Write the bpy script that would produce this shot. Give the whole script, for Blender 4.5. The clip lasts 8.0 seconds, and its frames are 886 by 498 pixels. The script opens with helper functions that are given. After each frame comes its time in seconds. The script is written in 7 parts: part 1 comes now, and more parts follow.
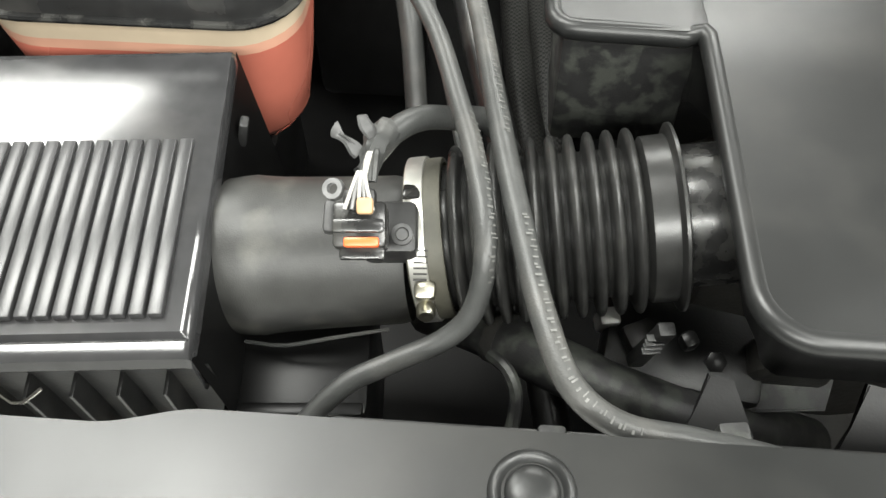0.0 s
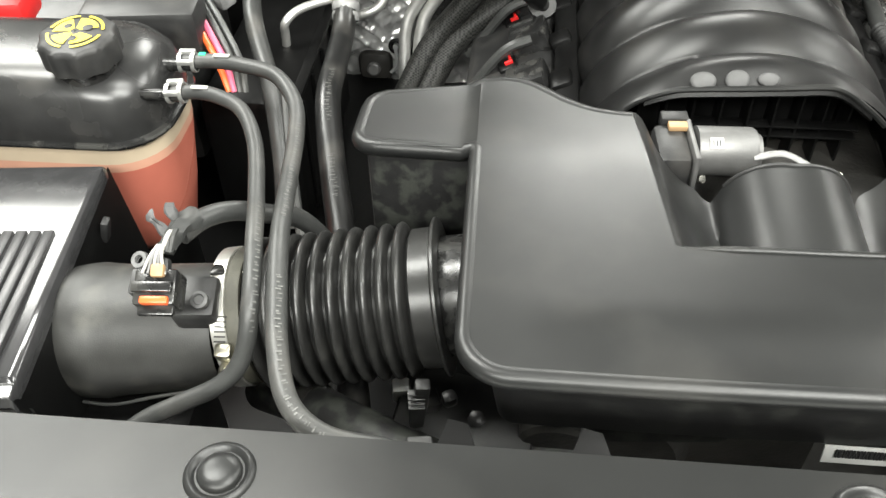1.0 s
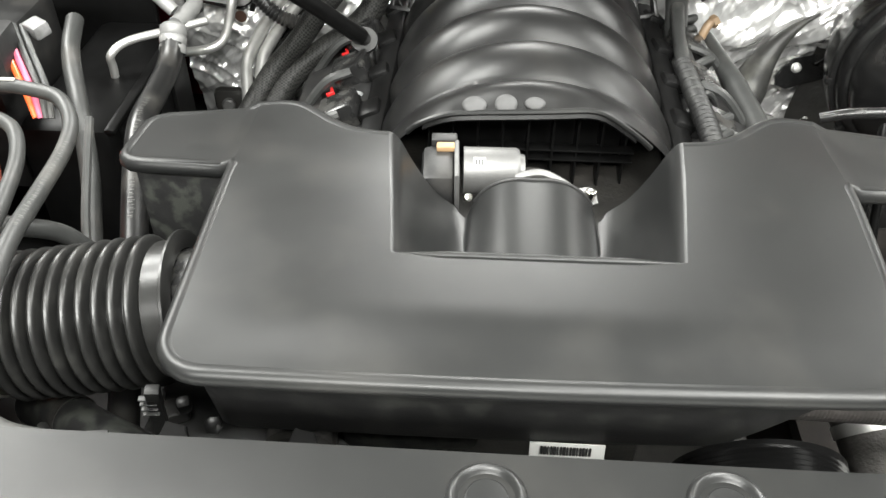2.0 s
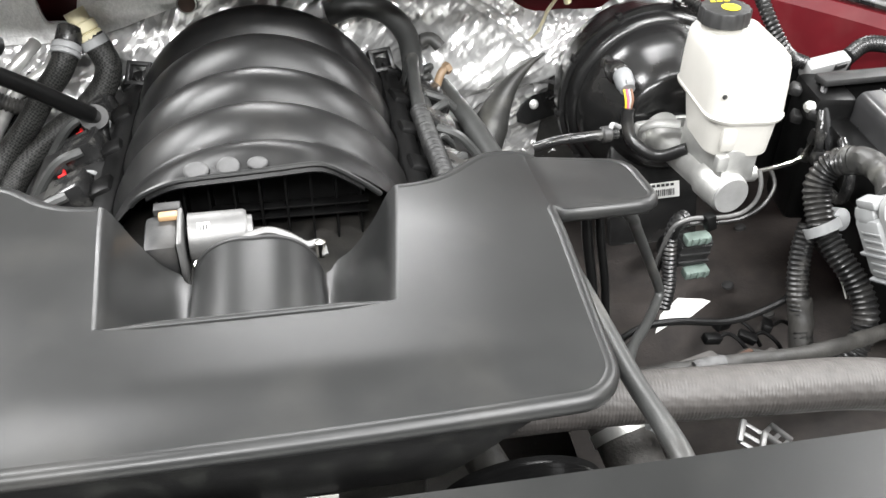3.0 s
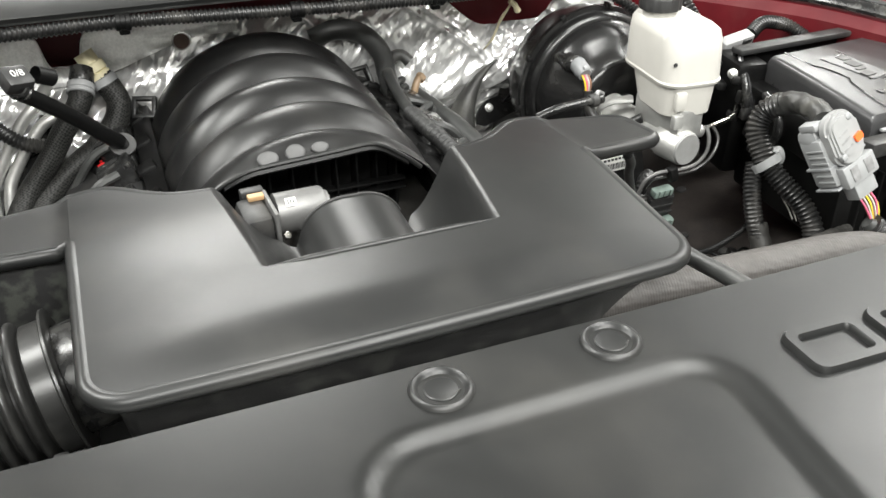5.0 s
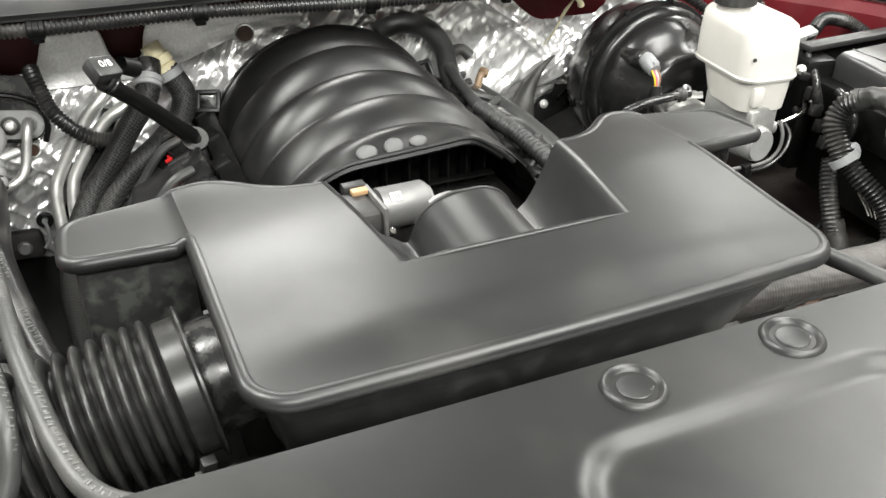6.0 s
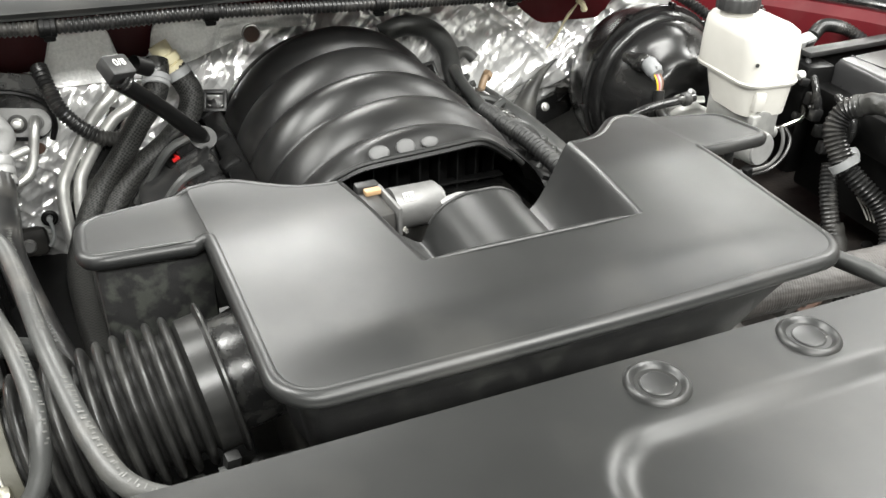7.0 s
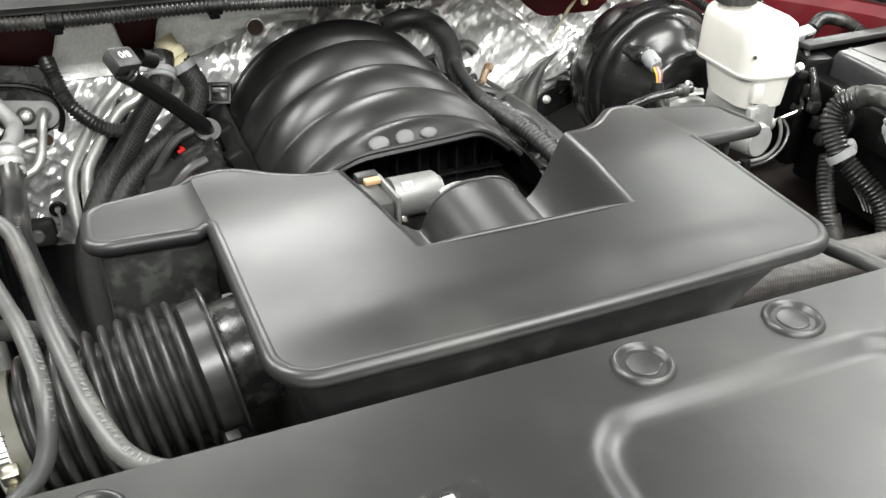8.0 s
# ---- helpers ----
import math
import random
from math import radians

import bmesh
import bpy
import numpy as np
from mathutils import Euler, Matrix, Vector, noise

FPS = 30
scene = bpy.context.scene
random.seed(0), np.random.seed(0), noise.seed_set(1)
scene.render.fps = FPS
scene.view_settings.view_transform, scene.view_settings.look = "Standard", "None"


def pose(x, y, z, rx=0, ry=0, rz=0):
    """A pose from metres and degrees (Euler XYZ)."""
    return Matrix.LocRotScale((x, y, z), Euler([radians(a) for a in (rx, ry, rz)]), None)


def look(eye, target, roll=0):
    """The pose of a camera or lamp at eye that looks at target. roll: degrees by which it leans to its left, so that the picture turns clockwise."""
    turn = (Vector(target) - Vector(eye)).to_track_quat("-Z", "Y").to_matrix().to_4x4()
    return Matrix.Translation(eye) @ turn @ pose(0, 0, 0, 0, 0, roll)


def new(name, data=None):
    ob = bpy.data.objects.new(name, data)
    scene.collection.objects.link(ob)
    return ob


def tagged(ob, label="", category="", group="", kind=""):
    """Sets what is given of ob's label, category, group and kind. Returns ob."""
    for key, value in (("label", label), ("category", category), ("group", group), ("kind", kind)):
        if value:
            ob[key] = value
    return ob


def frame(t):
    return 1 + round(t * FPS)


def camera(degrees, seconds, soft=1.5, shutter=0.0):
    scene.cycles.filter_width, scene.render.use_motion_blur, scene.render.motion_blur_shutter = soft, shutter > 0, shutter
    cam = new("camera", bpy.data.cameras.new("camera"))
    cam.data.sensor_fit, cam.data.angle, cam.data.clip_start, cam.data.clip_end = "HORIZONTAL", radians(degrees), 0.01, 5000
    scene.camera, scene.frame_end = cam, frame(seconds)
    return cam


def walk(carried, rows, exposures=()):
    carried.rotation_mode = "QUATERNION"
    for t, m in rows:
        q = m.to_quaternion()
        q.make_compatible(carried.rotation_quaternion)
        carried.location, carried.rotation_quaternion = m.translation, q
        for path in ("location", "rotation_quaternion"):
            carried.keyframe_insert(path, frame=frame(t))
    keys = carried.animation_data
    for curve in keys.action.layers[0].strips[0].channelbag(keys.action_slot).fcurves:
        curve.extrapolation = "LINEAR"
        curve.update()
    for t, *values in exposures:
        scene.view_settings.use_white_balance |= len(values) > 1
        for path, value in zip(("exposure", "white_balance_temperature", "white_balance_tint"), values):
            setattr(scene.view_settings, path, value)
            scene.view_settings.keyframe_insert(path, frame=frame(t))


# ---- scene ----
cam = camera(54.5, 8.0)
PATH = [
    (0, (-0.417, -0.241, 1.459), (-0.512, 0.884, -0.191), -0.7),
    (0.5, (-0.327, -0.322, 1.493), (-0.444, 1.006, 0.002), -0.5),
    (1, (-0.231, -0.355, 1.499), (-0.397, 1.072, 0.109), -1.6),
    (1.2, (-0.188, -0.362, 1.506), (-0.353, 1.077, 0.127), -1.4),
    (2.3, (-0.001, -0.385, 1.481), (-0.015, 1.165, 0.217), 0.9),
    (2.5, (0.023, -0.386, 1.48), (0.093, 1.18, 0.238), 0.9),
    (3, (0.053, -0.392, 1.482), (0.345, 1.193, 0.297), 1.2),
    (3.5, (0.054, -0.404, 1.484), (0.505, 1.173, 0.339), 1.4),
    (4, (0.03, -0.445, 1.485), (0.587, 1.122, 0.375), 0.4),
    (4.5, (-0.057, -0.515, 1.454), (0.534, 1.064, 0.379), -0.3),
    (5, (-0.191, -0.521, 1.46), (0.419, 1.064, 0.404), -0.5),
    (6.3, (-0.327, -0.444, 1.442), (0.348, 1.117, 0.39), 0.9),
    (6.5, (-0.335, -0.446, 1.443), (0.35, 1.113, 0.394), 1.2),
    (7, (-0.343, -0.453, 1.447), (0.344, 1.105, 0.397), 1.3),
    (7.5, (-0.345, -0.457, 1.449), (0.332, 1.102, 0.394), 1.2),
    (8, (-0.341, -0.475, 1.45), (0.327, 1.085, 0.391), 1.0),
]
walk(cam, [(t, look(eye, target, roll)) for t, eye, target, roll in PATH], ((0.0, -0.10, 6600, 9), (0.5, -0.06, 6600, 9), (1.0, -0.04, 6650, 9), (1.8, 0.08, 6600, 10), (2.5, 0.25, 6500, 12), (3.0, 0.20, 6400, 14), (3.5, 0.11, 6300, 16), (4.0, 0.09, 6320, 16), (4.5, -0.08, 6420, 13), (5.2, -0.20, 6600, 11), (6.5, 0.02, 6600, 11), (8.0, 0.03, 6500, 11)))

# ---- light: a workshop lit by ceiling panels ----
world = bpy.data.worlds.new("workshop_air")
scene.world = world
world.use_nodes = True
world.node_tree.nodes["Background"].inputs[0].default_value = (0.8, 0.9, 1.0, 1)
world.node_tree.nodes["Background"].inputs[1].default_value = 0.025


def ceiling_lamp(x, y, sx, sy, watts, z=3.34, tint=(0.985, 1.0, 0.965)):
    data = bpy.data.lights.new("ceiling_lamp", "AREA")
    data.shape, data.size, data.size_y, data.energy, data.color = "RECTANGLE", sx, sy, watts, tint
    ob = new("ceiling_lamp", data)
    ob.matrix_world = look((x, y, z), (x, y + 0.001, 0))
    return ob


ceiling_lamp(-2.8, 2.45, 1.3, 1.4, 190)
ceiling_lamp(-1.5, 0.55, 1.3, 0.6, 118)
ceiling_lamp(0.1, 3.7, 1.5, 0.9, 180)
ceiling_lamp(3.0, 1.1, 1.4, 1.2, 150)
ceiling_lamp(4.6, 4.4, 1.4, 0.8, 150)
ceiling_lamp(1.4, -1.4, 1.7, 0.6, 160)
# added strip, no known fixture: gives the rims and beads their highlight
ceiling_lamp(0.95, -0.35, 1.6, 0.35, 60)
ceiling_lamp(-0.5, -2.6, 2.6, 0.6, 300)


# ---- materials ----
def surface(name, base, rough=0.5, metal=0.0, vary=0.25, scale=40.0, bump=0.05, fine=400.0, spots=0.0, spot_colour=None,
            spot_scale=6.0, spot_rough=None, coat=0.0, specular=0.5, stretch=(1, 1, 1), mottle=0.15, edge=(0.52, 0.72)):
    """Principled surface with two scales of colour and gloss variation, fine relief, and optional dust or stains."""
    m = bpy.data.materials.new(name)
    m.use_nodes = True
    nodes, links = m.node_tree.nodes, m.node_tree.links
    p = nodes["Principled BSDF"]
    p.inputs["Metallic"].default_value = metal
    p.inputs["Coat Weight"].default_value = coat
    p.inputs["Specular IOR Level"].default_value = specular
    at = nodes.new("ShaderNodeTexCoord")
    fit_to = nodes.new("ShaderNodeMapping")
    fit_to.inputs["Scale"].default_value = stretch
    links.new(at.outputs["Object"], fit_to.inputs["Vector"])

    def grain(s, detail=4.0):
        n = nodes.new("ShaderNodeTexNoise")
        n.inputs["Scale"].default_value, n.inputs["Detail"].default_value = s, detail
        links.new(fit_to.outputs["Vector"], n.inputs["Vector"])
        return n

    def ramp(src, lo, hi, a, b):
        r = nodes.new("ShaderNodeMapRange")
        r.inputs["From Min"].default_value, r.inputs["From Max"].default_value = lo, hi
        r.inputs["To Min"].default_value, r.inputs["To Max"].default_value = a, b
        links.new(src, r.inputs["Value"])
        return r.outputs["Result"]

    def mixed(fac, a, b):
        x = nodes.new("ShaderNodeMix")
        x.data_type = "RGBA"
        links.new(fac, x.inputs["Factor"])
        for sock, v in ((x.inputs[6], a), (x.inputs[7], b)):
            if isinstance(v, tuple):
                sock.default_value = (*v, 1)
            else:
                links.new(v, sock)
        return x.outputs[2]

    mid, low, tiny = grain(scale), grain(scale * 0.12, 3.0), grain(fine, 2.0)
    dark, light = tuple(c * (1 - vary) for c in base), tuple(min(1, c * (1 + vary)) for c in base)
    colour = mixed(ramp(mid.outputs["Fac"], 0.3, 0.7, 0, 1), dark, light)
    rough_v = ramp(low.outputs["Fac"], 0.3, 0.7, rough * (1 - mottle), min(1, rough * (1 + mottle)))
    if spots:
        patch = grain(spot_scale, 6.0)
        fac = ramp(patch.outputs["Fac"], edge[0], edge[1], 0, spots)
        colour = mixed(fac, colour, spot_colour)
        if spot_rough is not None:
            q = nodes.new("ShaderNodeMix")
            q.inputs[3].default_value = spot_rough
            links.new(fac, q.inputs[0])
            links.new(rough_v, q.inputs[2])
            rough_v = q.outputs[0]
    links.new(colour, p.inputs["Base Color"])
    links.new(rough_v, p.inputs["Roughness"])
    if bump:
        b = nodes.new("ShaderNodeBump")
        b.inputs["Strength"].default_value, b.inputs["Distance"].default_value = bump, 0.002
        links.new(tiny.outputs["Fac"], b.inputs["Height"])
        links.new(b.outputs["Normal"], p.inputs["Normal"])
    return m


DUST = (0.16, 0.15, 0.135)
M = dict(
    cover=surface("moulded_grey_plastic", (0.0120, 0.0124, 0.0123), 0.36, vary=0.06, scale=60, bump=0.05, fine=2200, spots=0.07, spot_colour=DUST, spot_scale=11, mottle=0.15, specular=0.44),
    panel=surface("satin_panel_plastic", (0.0096, 0.0100, 0.0098), 0.33, vary=0.08, scale=60, bump=0.05, fine=2200, spots=0.06, spot_colour=DUST, spot_scale=9, mottle=0.16, specular=0.42),
    cover_side=surface("dusty_black_plastic", (0.014, 0.014, 0.014), 0.5, vary=0.2, scale=50, bump=0.1, fine=700, spots=0.85, spot_colour=(0.042, 0.045, 0.039), spot_scale=58, edge=(0.47, 0.60)),
    skirt=surface("grimy_black_plastic", (0.010, 0.010, 0.010), 0.5, vary=0.2, scale=50, bump=0.1, fine=700, spots=0.35, spot_colour=(0.05, 0.052, 0.046), spot_scale=34),
    manifold=surface("satin_black_nylon", (0.006, 0.006, 0.006), 0.365, vary=0.12, scale=50, bump=0.06, fine=900, spots=0.05, spot_colour=DUST, spot_scale=14, specular=0.36),
    # real black plastic, and shade of gaps, cavities and sides put into colour
    pitch=surface("black_and_shade_plastic", (0.004, 0.004, 0.004), 0.4, vary=0.2, scale=60, bump=0.04, fine=600, specular=0.22),
    cuff=surface("dust_stained_rubber", (0.075, 0.072, 0.056), 0.6, vary=0.2, scale=50, bump=0.1, fine=500, spots=0.6, spot_colour=(0.03, 0.03, 0.027), spot_scale=22),
    pad=surface("scuffed_grey_plastic", (0.058, 0.058, 0.058), 0.5, vary=0.15, scale=120, bump=0.1, fine=700),
    lid=surface("satin_grey_lid_plastic", (0.034, 0.034, 0.035), 0.32, vary=0.1, scale=60, bump=0.05, fine=900),
    black=surface("black_plastic", (0.018, 0.018, 0.018), 0.45, vary=0.25, scale=60, bump=0.08, spots=0.2, spot_colour=DUST, spot_scale=18),
    matte=surface("matte_dusty_plastic", (0.026, 0.026, 0.0245), 0.48, vary=0.25, scale=50, bump=0.1, fine=900, spots=0.75, spot_colour=(0.085, 0.083, 0.072), spot_scale=22),
    gloss=surface("glossy_black_plastic", (0.014, 0.014, 0.014), 0.2, vary=0.2, scale=50, bump=0.02, spots=0.3, spot_colour=(0.09, 0.088, 0.08), spot_scale=34, spot_rough=0.6, edge=(0.50, 0.6)),
    tank_top=surface("satin_black_tank_plastic", (0.022, 0.022, 0.022), 0.27, vary=0.15, scale=50, bump=0.03, spots=0.2, spot_colour=DUST, spot_scale=16, spot_rough=0.5),
    outlet=surface("dust_blotched_black_plastic", (0.010, 0.010, 0.010), 0.24, vary=0.2, scale=50, bump=0.03, spots=0.5, spot_colour=(0.045, 0.045, 0.040), spot_scale=70, spot_rough=0.6, edge=(0.44, 0.68)),
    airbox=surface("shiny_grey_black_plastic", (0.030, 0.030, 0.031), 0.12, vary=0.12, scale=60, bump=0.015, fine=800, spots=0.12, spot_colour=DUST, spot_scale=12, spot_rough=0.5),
    paint=surface("black_chassis_paint", (0.01, 0.01, 0.01), 0.23, vary=0.2, scale=30, bump=0.01, spots=0.3, spot_colour=(0.06, 0.055, 0.05), spot_scale=11, spot_rough=0.6),
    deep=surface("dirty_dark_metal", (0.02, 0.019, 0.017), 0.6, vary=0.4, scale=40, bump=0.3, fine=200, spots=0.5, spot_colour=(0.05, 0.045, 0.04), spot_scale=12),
    rubber=surface("grey_rubber_hose", (0.036, 0.037, 0.036), 0.42, vary=0.12, scale=70, bump=0.12, fine=700, spots=0.25, spot_colour=DUST, spot_scale=20),
    bellows=surface("black_duct_rubber", (0.016, 0.016, 0.0155), 0.30, vary=0.15, scale=60, bump=0.06, fine=900, spots=0.12, spot_colour=(0.10, 0.10, 0.088), spot_scale=30, spot_rough=0.5),
    woven=surface("dusty_fabric_hose", (0.068, 0.064, 0.060), 0.7, vary=0.2, scale=120, bump=0.5, fine=300, spots=0.4, spot_colour=(0.055, 0.048, 0.044), spot_scale=14),
    loom=surface("black_loom_plastic", (0.011, 0.011, 0.011), 0.32, vary=0.2, scale=60, bump=0.04, spots=0.2, spot_colour=DUST, spot_scale=24),
    alu=surface("cast_aluminium", (0.62, 0.62, 0.6), 0.42, 0.8, vary=0.1, scale=60, bump=0.15, fine=500, spots=0.2, spot_colour=(0.3, 0.3, 0.29), spot_scale=25),
    cast=surface("pale_cast_aluminium", (0.25, 0.25, 0.246), 0.5, 0.25, vary=0.1, scale=60, bump=0.2, fine=400, spots=0.25, spot_colour=(0.2, 0.2, 0.19), spot_scale=25),
    motor=surface("brushed_motor_can", (0.17, 0.169, 0.166), 0.48, 0.6, vary=0.1, scale=60, bump=0.1, fine=600, spots=0.2, spot_colour=(0.25, 0.25, 0.24), spot_scale=30),
    steel=surface("bright_steel", (0.68, 0.66, 0.62), 0.22, 1.0, vary=0.1, scale=90, bump=0.04, fine=600, spots=0.2, spot_colour=(0.35, 0.33, 0.3), spot_scale=40),
    band=surface("dull_steel_band", (0.66, 0.65, 0.61), 0.33, 0.85, vary=0.1, scale=90, bump=0.04, fine=600, spots=0.2, spot_colour=(0.4, 0.38, 0.34), spot_scale=40),
    zinc=surface("zinc_plated_steel", (0.5, 0.48, 0.4), 0.3, 1.0, vary=0.2, scale=90, bump=0.1),
    red=surface("dark_red_body_paint", (0.082, 0.004, 0.007), 0.46, vary=0.1, scale=20, bump=0.01, specular=0.25, spots=0.1, spot_colour=(0.2, 0.1, 0.09), spot_scale=15),
    milky=surface("milky_white_plastic", (0.475, 0.463, 0.43), 0.4, vary=0.04, scale=25, bump=0.05, fine=500),
    grey_plug=surface("light_grey_plastic", (0.24, 0.245, 0.246), 0.42, vary=0.06, scale=50, bump=0.05),
    connector_white=surface("off_white_plastic", (0.25, 0.252, 0.250), 0.42, vary=0.06, scale=60, bump=0.05),
    plug_grey=surface("dull_grey_plastic", (0.20, 0.205, 0.21), 0.45, vary=0.12, scale=60, bump=0.08),
    plug_green=surface("dusty_green_plastic", (0.13, 0.17, 0.15), 0.55, vary=0.25, scale=70, bump=0.1),
    white=surface("white_paper_label", (0.6, 0.6, 0.58), 0.5, vary=0.05, scale=60, bump=0.02),
    ink=surface("black_print", (0.02, 0.02, 0.02), 0.5, vary=0.1, bump=0),
    hose_print=surface("pale_hose_print", (0.11, 0.11, 0.105), 0.6, vary=0.35, scale=300, bump=0),
    yellow=surface("yellow_print", (0.75, 0.6, 0.02), 0.45, vary=0.08, bump=0.02),
    orange=surface("orange_plastic", (0.8, 0.13, 0.03), 0.35, vary=0.08, bump=0.02),
    scarlet=surface("red_plastic", (0.65, 0.02, 0.02), 0.4, vary=0.08, bump=0.02),
    tan=surface("tan_plastic", (0.36, 0.23, 0.12), 0.45, vary=0.1, bump=0.03),
    cream=surface("cream_plastic", (0.66, 0.6, 0.4), 0.4, vary=0.1, bump=0.03),
    coolant=surface("pink_coolant_behind_plastic", (0.50, 0.15, 0.105), 0.28, vary=0.08, scale=14, bump=0.02),
    tank=surface("stained_translucent_plastic", (0.5, 0.41, 0.3), 0.35, vary=0.1, scale=20, bump=0.03),
    fluid_edge=surface("thin_pink_fluid_edge", (0.5, 0.27, 0.19), 0.3, vary=0.1, scale=20, bump=0.02),
    liner=surface("dusty_brown_liner_felt", (0.021, 0.017, 0.015), 0.7, vary=0.4, scale=40, bump=0.3, fine=200, spots=0.6, spot_colour=(0.045, 0.036, 0.031), spot_scale=9),
    foil_edge=surface("flat_woven_foil", (0.74, 0.74, 0.73), 0.34, 0.45, vary=0.12, scale=240, bump=0.35, fine=420, spots=0.2, spot_colour=(0.32, 0.31, 0.30), spot_scale=12),
    tape=surface("wrinkled_grey_tape", (0.2, 0.2, 0.2), 0.3, vary=0.4, scale=60, bump=0.5, fine=150),
    floor=surface("sealed_concrete", (0.7, 0.7, 0.68), 0.4, vary=0.1, scale=6, bump=0.05, fine=80),
    ceiling=surface("grey_ceiling_board", (0.22, 0.22, 0.216), 0.8, vary=0.06, scale=8, bump=0.05, fine=200),
    wall=surface("white_wall_paint", (0.52, 0.52, 0.505), 0.7, vary=0.04, scale=8, bump=0.05, fine=200),
)
for key, col in (("wire_yellow", (0.6, 0.45, 0.03)), ("wire_pink", (0.6, 0.12, 0.2)), ("wire_brown", (0.2, 0.1, 0.06)),
                 ("wire_white", (0.42, 0.41, 0.38)), ("wire_green", (0.02, 0.5, 0.25)), ("rust", (0.09, 0.05, 0.035)), ("brass", (0.24, 0.165, 0.10))):
    M[key] = surface(key, col, 0.45, vary=0.15, bump=0.02)


def foil_material():
    """Crumpled aluminium foil: flat facets at two sizes, tilted at random, with fine creases between them."""
    m = surface("crinkled_foil", (0.93, 0.93, 0.92), 0.22, 0.62, vary=0.04, scale=30, bump=0, spots=0.25, spot_colour=(0.5, 0.49, 0.47), spot_scale=7, spot_rough=0.42)
    nodes, links = m.node_tree.nodes, m.node_tree.links
    at = nodes.new("ShaderNodeTexCoord")
    lean = None
    for turn, stretch, gain in (((0, 42, 0), (7, 30, 45), 0.62), ((0, -24, 0), (70, 40, 14), 0.46), ((0, 62, 0), (30, 90, 170), 0.42)):
        turned = nodes.new("ShaderNodeMapping")
        turned.inputs["Rotation"].default_value = [radians(v) for v in turn]
        links.new(at.outputs["Object"], turned.inputs["Vector"])
        fit_to = nodes.new("ShaderNodeMapping")
        fit_to.inputs["Scale"].default_value = stretch
        links.new(turned.outputs["Vector"], fit_to.inputs["Vector"])
        sway = nodes.new("ShaderNodeTexNoise")
        sway.inputs["Scale"].default_value, sway.inputs["Detail"].default_value = 0.7, 2.0
        links.new(fit_to.outputs["Vector"], sway.inputs["Vector"])
        bent = nodes.new("ShaderNodeVectorMath")
        bent.operation = "MULTIPLY_ADD"
        bent.inputs[1].default_value = (0.7, 0.7, 0.7)
        links.new(sway.outputs["Color"], bent.inputs[0])
        links.new(fit_to.outputs["Vector"], bent.inputs[2])
        cells = nodes.new("ShaderNodeTexVoronoi")
        cells.inputs["Scale"].default_value = 1.0
        links.new(bent.outputs[0], cells.inputs["Vector"])
        tilt = nodes.new("ShaderNodeVectorMath")
        tilt.operation = "MULTIPLY_ADD"
        tilt.inputs[1].default_value = (gain, gain * 0.4, gain)
        tilt.inputs[2].default_value = (-gain / 2, -gain * 0.2, -gain / 2)
        links.new(cells.outputs["Color"], tilt.inputs[0])
        if lean is None:
            lean = tilt
        else:
            add = nodes.new("ShaderNodeVectorMath")
            links.new(lean.outputs[0], add.inputs[0])
            links.new(tilt.outputs[0], add.inputs[1])
            lean = add
    # some stretches lie smooth, others are crumpled
    calm = nodes.new("ShaderNodeTexNoise")
    calm.inputs["Scale"].default_value, calm.inputs["Detail"].default_value = 8, 1.0
    links.new(at.outputs["Object"], calm.inputs["Vector"])
    much = nodes.new("ShaderNodeMapRange")
    much.inputs["From Min"].default_value, much.inputs["From Max"].default_value = 0.35, 0.62
    much.inputs["To Min"].default_value, much.inputs["To Max"].default_value = 0.3, 1.15
    links.new(calm.outputs["Fac"], much.inputs["Value"])
    scaled = nodes.new("ShaderNodeVectorMath")
    scaled.operation = "SCALE"
    links.new(lean.outputs[0], scaled.inputs[0])
    links.new(much.outputs["Result"], scaled.inputs["Scale"])
    creases = nodes.new("ShaderNodeTexNoise")
    creases.inputs["Scale"].default_value, creases.inputs["Detail"].default_value, creases.inputs["Distortion"].default_value = 1.0, 4.0, 0.6
    turned = nodes.new("ShaderNodeMapping")
    turned.inputs["Rotation"].default_value = (0, radians(36), 0)
    links.new(at.outputs["Object"], turned.inputs["Vector"])
    drawn = nodes.new("ShaderNodeMapping")
    drawn.inputs["Scale"].default_value = (18, 60, 130)
    links.new(turned.outputs["Vector"], drawn.inputs["Vector"])
    links.new(drawn.outputs["Vector"], creases.inputs["Vector"])
    b = nodes.new("ShaderNodeBump")
    b.inputs["Strength"].default_value, b.inputs["Distance"].default_value = 0.22, 0.004
    links.new(creases.outputs["Fac"], b.inputs["Height"])
    total = nodes.new("ShaderNodeVectorMath")
    links.new(b.outputs["Normal"], total.inputs[0])
    links.new(scaled.outputs[0], total.inputs[1])
    unit = nodes.new("ShaderNodeVectorMath")
    unit.operation = "NORMALIZE"
    links.new(total.outputs[0], unit.inputs[0])
    links.new(unit.outputs[0], nodes["Principled BSDF"].inputs["Normal"])
    return m


